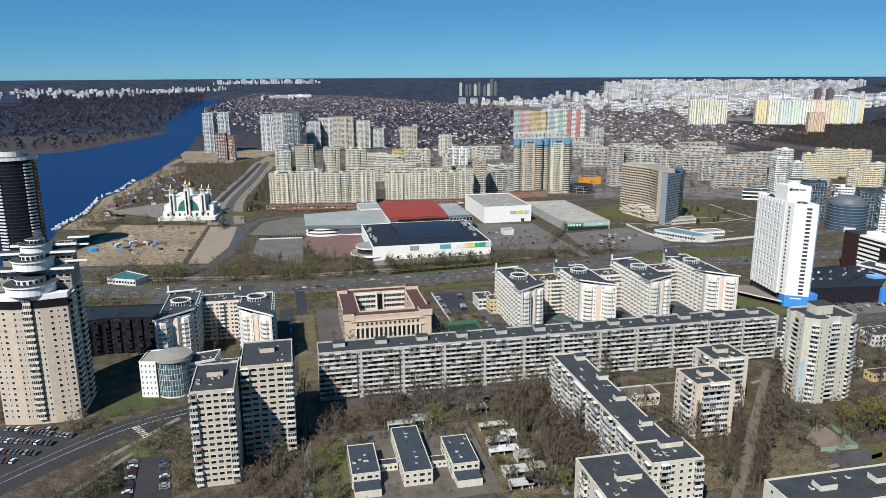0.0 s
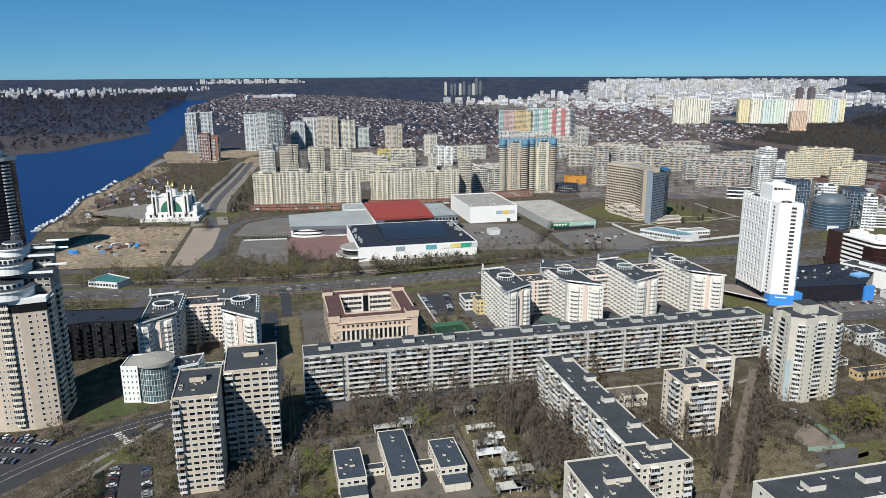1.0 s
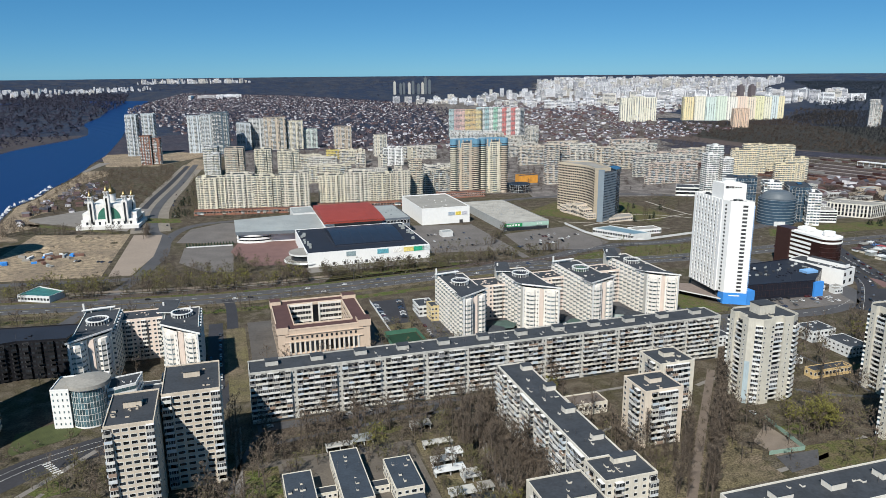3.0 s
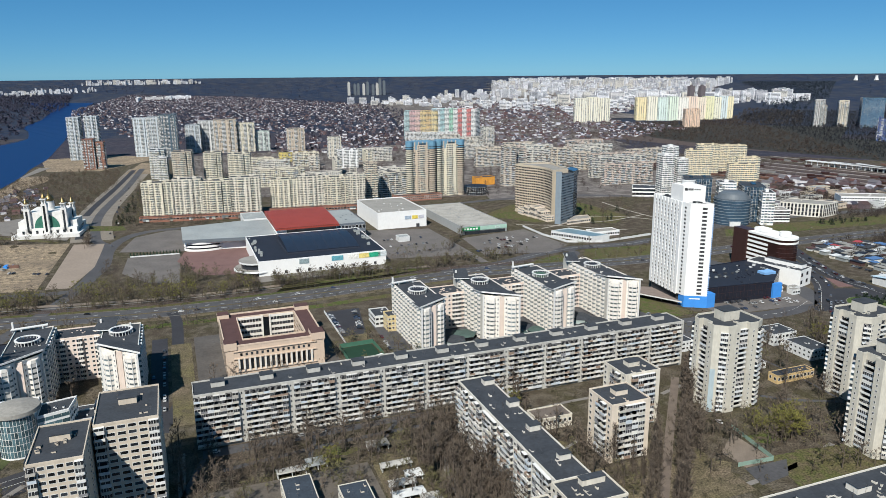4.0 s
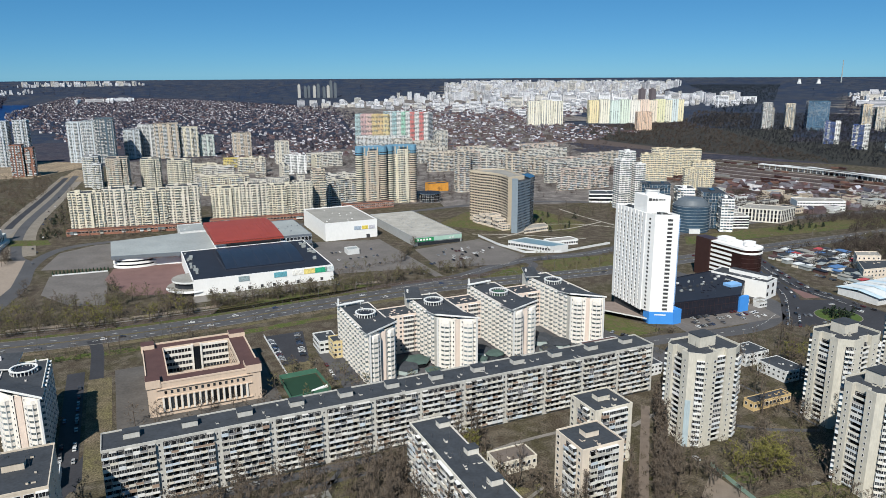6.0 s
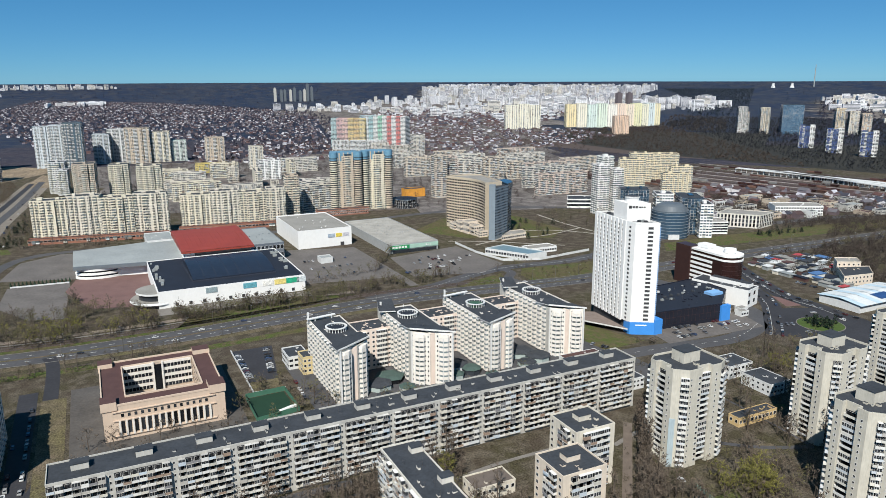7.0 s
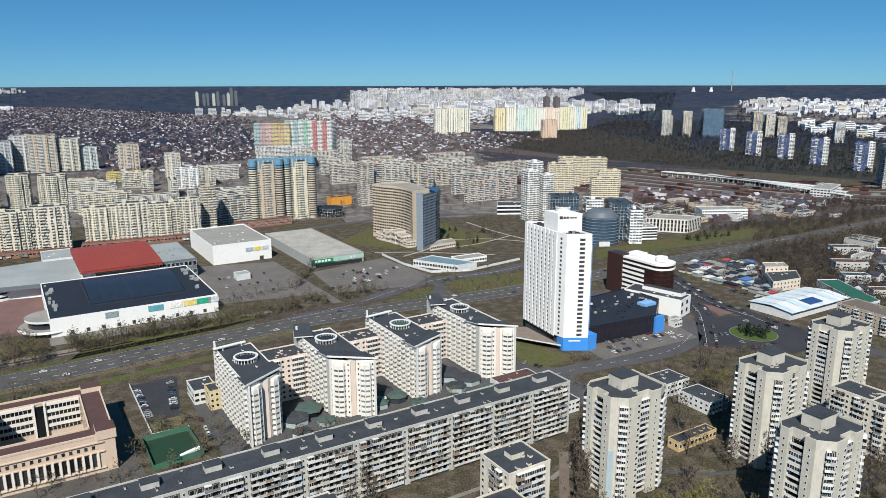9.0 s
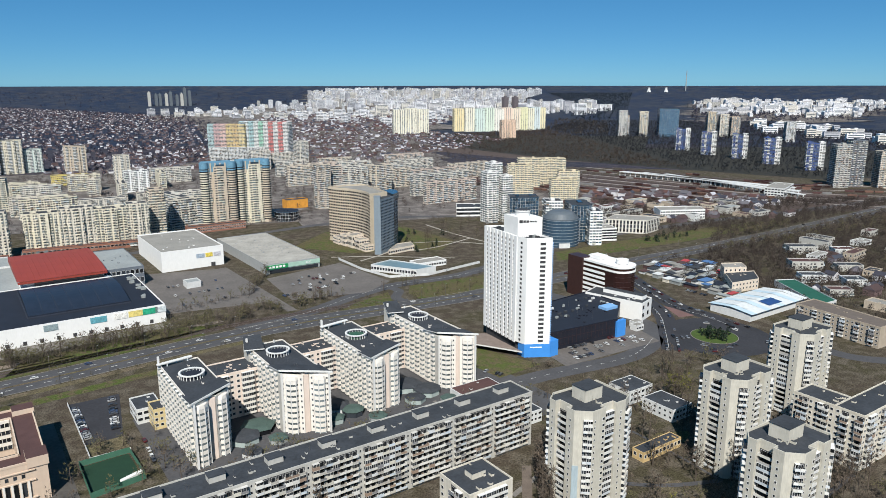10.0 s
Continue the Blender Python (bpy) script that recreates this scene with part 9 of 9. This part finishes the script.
# ---- cars, lamps and small things ----
def car_thing():
    ob = thing("car", (0, 0, -500), "parked car with dark windows", "car")
    b = Mesh()
    side = [(-2.2, 0.35), (2.2, 0.35), (2.25, 0.75), (1.3, 0.95), (0.7, 1.42), (-1.3, 1.45), (-2.0, 1.0), (-2.25, 0.9)]
    k = len(side)
    for y in (-0.88, 0.88):
        b.v += [(x, y * (0.86 if z > 1.2 else 1), z) for x, z in side]
    b.f += [tuple(range(k))[::-1], tuple(range(k, 2 * k))] + [(i, (i + 1) % k, k + (i + 1) % k, k + i) for i in range(k)]
    b.m += [0] * len(b.f)
    g = Mesh()
    for y in (-1, 1):
        g.face([(-1.75, y * 0.89, 1.0), (1.05, y * 0.89, 0.98), (0.62, y * 0.80, 1.36), (-1.22, y * 0.80, 1.38)])
    g.face([(1.27, -0.78, 0.99), (1.27, 0.78, 0.99), (0.74, 0.7, 1.41), (0.74, -0.7, 1.41)])
    g.face([(-1.98, -0.78, 1.04), (-1.98, 0.78, 1.04), (-1.36, 0.7, 1.44), (-1.36, -0.7, 1.44)])
    w = Mesh()
    w.v = [(0.33 * cos(2 * pi * i / 10), y, 0.33 + 0.33 * sin(2 * pi * i / 10)) for y in (-0.1, 0.1) for i in range(10)]
    w.f = [tuple(range(10)), tuple(range(19, 9, -1))] + [(i, (i + 1) % 10, 10 + (i + 1) % 10, 10 + i) for i in range(10)]
    w.m = [0] * 12
    for name, mm, mt in (("body", b, CARPAINT), ("windows", g, GLASS)):
        me = bpy.data.meshes.new(name)
        me.from_pydata(mm.v, [], mm.f)
        me.materials.append(mt)
        new("window_glass" if name == "windows" else name, me).parent = ob
    me = bpy.data.meshes.new("wheel")
    me.from_pydata(w.v, [], w.f)
    me.materials.append(RUBBER)
    for x in (-1.35, 1.4):
        for y in (-0.8, 0.8):
            o = new("wheel", me)
            o.parent = ob
            o.location = (x, y, 0)
    whole = Mesh()
    for mm, slot in ((b, 0), (g, 1)):
        n = len(whole.v)
        whole.v += mm.v
        whole.f += [tuple(i + n for i in f) for f in mm.f]
        whole.m += [slot] * len(mm.f)
    me = bpy.data.meshes.new("car")
    me.from_pydata(whole.v, [], whole.f)
    me.materials.append(CARPAINT)
    me.materials.append(GLASS)
    me.polygons.foreach_set("material_index", whole.m)
    return ob, me


CAR, CAR_FAR = car_thing()
rngc = random.Random(55)
cars = []


def row(p, q, n, turn=None, fill=0.75, z=0.13):
    p, q = Vector((*p[:2], 0)), Vector((*q[:2], 0))
    d = atan2(q.y - p.y, q.x - p.x)
    for i in range(n):
        if rngc.random() < fill:
            c = p.lerp(q, (i + 0.5) / n)
            cars.append((c, (d + pi / 2 if turn is None else turn) + rngc.choice((0, pi)) + rngc.uniform(-0.06, 0.06), z))


for a0, b0, a1, b1, n in ((-124, 371, -150, 378, 10), (-113, 362, -138, 372, 11), (-118, 355, -150, 366, 13), (-125, 347, -160, 358, 14), (-131, 341, -168, 350, 15), (-138, 333, -172, 341, 14), (-146, 326, -178, 332, 12)):
    row(W(a0, b0), W(a1, b1), n, fill=0.8)
row(W(-5, 408), W(-5, 520), 26, turn=GA + pi / 2, fill=0.4, z=0.15)
row(W(-11, 408), W(-11, 520), 26, turn=GA + pi / 2, fill=0.3, z=0.15)
row(W(-76, 296), W(-79, 330), 14, fill=0.8, z=0.16)
row(W(-60, 296), W(-65, 326), 12, fill=0.4, z=0.16)
for k in range(3):
    row(W(396, 446 + 8 * k), W(462, 444 + 8 * k), 20, fill=0.45)
row(W(112, 508), W(112, 552), 17, turn=GA, fill=0.95, z=0.15)
row(W(126, 512), W(132, 556), 14, turn=GA, fill=0.6, z=0.15)
for k in range(6):
    row((112 - 4 * k + 8 * k, 742 + 11 * k), (165 + 6 * k, 765 + 8 * k), 18, fill=0.3)
for k in range(3):
    row((30 - 6 * k, 745 + 30 * k), (75 - 4 * k, 757 + 30 * k), 12, fill=0.4)
row(W(340, 452), W(326, 480), 12, fill=0.6)
row(W(134, 455), W(136, 500), 12, turn=GA + pi / 2, fill=0.4)
row(W(140, 400), W(330, 404), 50, fill=0.18)
row(W(16, 370), W(120, 373), 30, turn=GA, fill=0.2)
row(W(262, 306), W(300, 300), 9, fill=0.3)
row(W(398, 315), W(432, 318), 9, fill=0.4)
row((-330, 720), (-290, 712), 10, fill=0.6)
for line in (curve([(420, 540), (418, 570), (411, 600), (416, 640), (424, 680), (440, 745)]), curve([(344, 521), (362, 548), (384, 584), (394, 613), (400, 650), (404, 690), (412, 730)])):
    for i in range(len(line) - 1):
        d = (line[i + 1] - line[i]).normalized()
        for off in (-4, 4):
            if rngc.random() < 0.45:
                cars.append((line[i] + Vector((-d.y, d.x, 0)) * off, atan2(d.y, d.x), 0.12))
row((446, 640), (458, 600), 12, fill=0.6)
for off in (-8.5, -5, 5, 8.5):
    for i in range(0, len(MAIN) - 1):
        if rngc.random() < 0.09:
            p, q = MAIN[i], MAIN[i + 1]
            d = (q - p).normalized()
            c = p.lerp(q, rngc.random()) + Vector((-d.y, d.x, 0)) * off
            cars.append((c, atan2(d.y, d.x), 0.1))
for i in range(26):
    t = rngc.random() * 2 * pi
    r = rngc.choice((22, 26, 31, 35))
    if rngc.random() < 0.5:
        cars.append((Vector((391 + r * cos(t), 535 + r * sin(t), 0)), t + pi / 2, 0.14))
for i in range(12):
    t = rngc.random()
    cars.append((Vector((-268, 803, 0)).lerp(Vector((-385, 1257, 0)), t) + Vector((rngc.choice((-3, 3)), 0, 0)), 1.82, 0.12))
for n, (c, turn, z) in enumerate(sorted(cars, key=lambda s: s[0].length)):
    M = Matrix.Translation((c.x, c.y, z)) @ Matrix.Rotation(turn, 4, "Z")
    if n < 70:
        copy_thing(CAR, M)
    else:
        o = new("car", CAR_FAR)
        o.matrix_basis = M
        tagged(o, "small parked car seen from afar", "car", "distant cars")
for part in list(CAR.children):
    bpy.data.objects.remove(part)
bpy.data.objects.remove(CAR)

# street lamps along the main road
def lamp(p, d):
    ob = thing("street_lamp", p, "slim grey street lamp with a curved arm", "street lamp", "street lamps")
    m = Mesh()
    m.tube(p, p + Vector((0, 0, 10)), 0.14, 0.08, 6)
    pole = m.build("pole", [STEEL], ob)
    m = Mesh()
    m.tube(p + Vector((0, 0, 10)), p + Vector((0, 0, 10.6)) + d * 2.2, 0.07, 0.06, 5)
    m.build("arm", [STEEL], pole)
    m = Mesh()
    q = p + Vector((0, 0, 10.55)) + d * 2.4
    m.cbox(q.x, q.y, q.z, 0.9, 0.35, 0.16, atan2(d.y, d.x))
    m.build("lamp_head", [ROOF_G], pole)


for i in range(6, len(MAIN) - 12, 3):
    p, q = MAIN[i], MAIN[i + 1]
    d = (q - p).normalized()
    s = Vector((-d.y, d.x, 0))
    for k in (-1, 1):
        lamp(p + s * 13 * k, s * -k)

# walls and fences
def fence(pts, h, mt, label, thick=0.25):
    ob = thing("wall_fence", Vector((*pts[0][:2], 0)), label, "fence")
    for p, q in zip(pts, pts[1:]):
        p, q = Vector((*p[:2], 0)), Vector((*q[:2], 0))
        d = (q - p).normalized()
        m = Mesh()
        m.box(p, q - p, Vector((-d.y, d.x, 0)) * thick, (0, 0, h))
        m.build("panel", [mt], ob)


fence([W(109.5, 560), W(109.5, 485), W(128, 485)], 1.8, WHITE_D, "white wall round the small car park")
fence([W(104, 449), W(128, 453), W(127, 483), W(104, 482), W(104, 449)], 3.0, mat("green_mesh_fence", (0.06, 0.16, 0.11), var=0.2), "green fence round the football pitch", 0.06)
fence([W(266, 299), W(261.5, 266.5), W(242, 268)], 2.2, mat("pale_green_fence", (0.22, 0.32, 0.27), var=0.2), "pale green playground fence", 0.08)
fence([W(118, 455), W(128, 459)], 1.2, WHITE, "white bench wall beside the pitch", 2.0)
fence([(185, 855), (197, 807), (215, 769), (252, 764), (316, 791)], 2.4, WHITE_D, "white site fence by the junction", 0.2)
fence([(-235, 768), (-189, 776)], 1.2, WHITE_D, "low white wall at the car park", 0.6)
# hedge of small conifers at the car park edge
for k in range(16):
    c = Vector((-236 + 3.1 * k, 772.5 + 0.5 * k, 0))
    m = Mesh()
    m.drum(c.x, c.y, 0, 2.2, 1.1, 0.7, 8)
    m.drum(c.x, c.y, 2.2, 4.2, 0.8, 0.15, 8)
    tagged(m.build("clipped_conifer", [CONIFER]), "small clipped dark conifer in a row", "conifer", "clipped conifers")
# construction plant and piles on the sandy lot
for k in range(22):
    c = Vector((rngc.uniform(-400, -325), rngc.uniform(700, 745), 0))
    m = Mesh()
    m.cbox(c.x, c.y, 0, rngc.uniform(4, 11), rngc.uniform(2, 3), rngc.uniform(1.5, 3), rngc.uniform(0, 3))
    tagged(m.build("site_container", [rngc.choice((BLUE, WHITE_D, ROOF_G, mat("rust", (0.16, 0.09, 0.07)), ROOF_L))]), "container or stack on the building lot", "container", "site containers")
for k in range(16):
    c = Vector((rngc.uniform(-405, -300), rngc.uniform(745, 835), 0))
    r = rngc.uniform(3, 8)
    m = Mesh()
    ring = [(c.x + r * rngc.uniform(0.75, 1.2) * cos(2 * pi * i / 12), c.y + r * rngc.uniform(0.75, 1.2) * sin(2 * pi * i / 12)) for i in range(12)]
    m.prism(ring, 0, r * 0.22, shrink=0.62)
    m.prism([(c.x + (p[0] - c.x) * 0.62, c.y + (p[1] - c.y) * 0.62) for p in ring], r * 0.22, r * 0.34, shrink=0.3)
    tagged(m.build("soil_mound", [SANDY if k % 3 else SOIL]), "low mound of dug sandy soil on the lot", "mound", "soil mounds")
for k in range(22):
    p = east[14 + k]
    m = Mesh()
    L = rngc.uniform(7, 13)
    t = rngc.uniform(0, 3)
    pts = [(p.x - 3 + L * x * cos(t) - 3 * y * sin(t), p.y + L * x * sin(t) + 3 * y * cos(t)) for x, y in ((-0.5, -0.5), (0.3, -0.5), (0.55, 0), (0.3, 0.5), (-0.5, 0.5))]
    m.prism(pts, 0.2, 1.8)
    m.cbox(p.x - 3, p.y, 1.8, L * 0.3, 2, 1.8, t)
    tagged(m.build("moored_boat", [WHITE_D]), "small white boat moored at the bank", "boat", "moored boats")
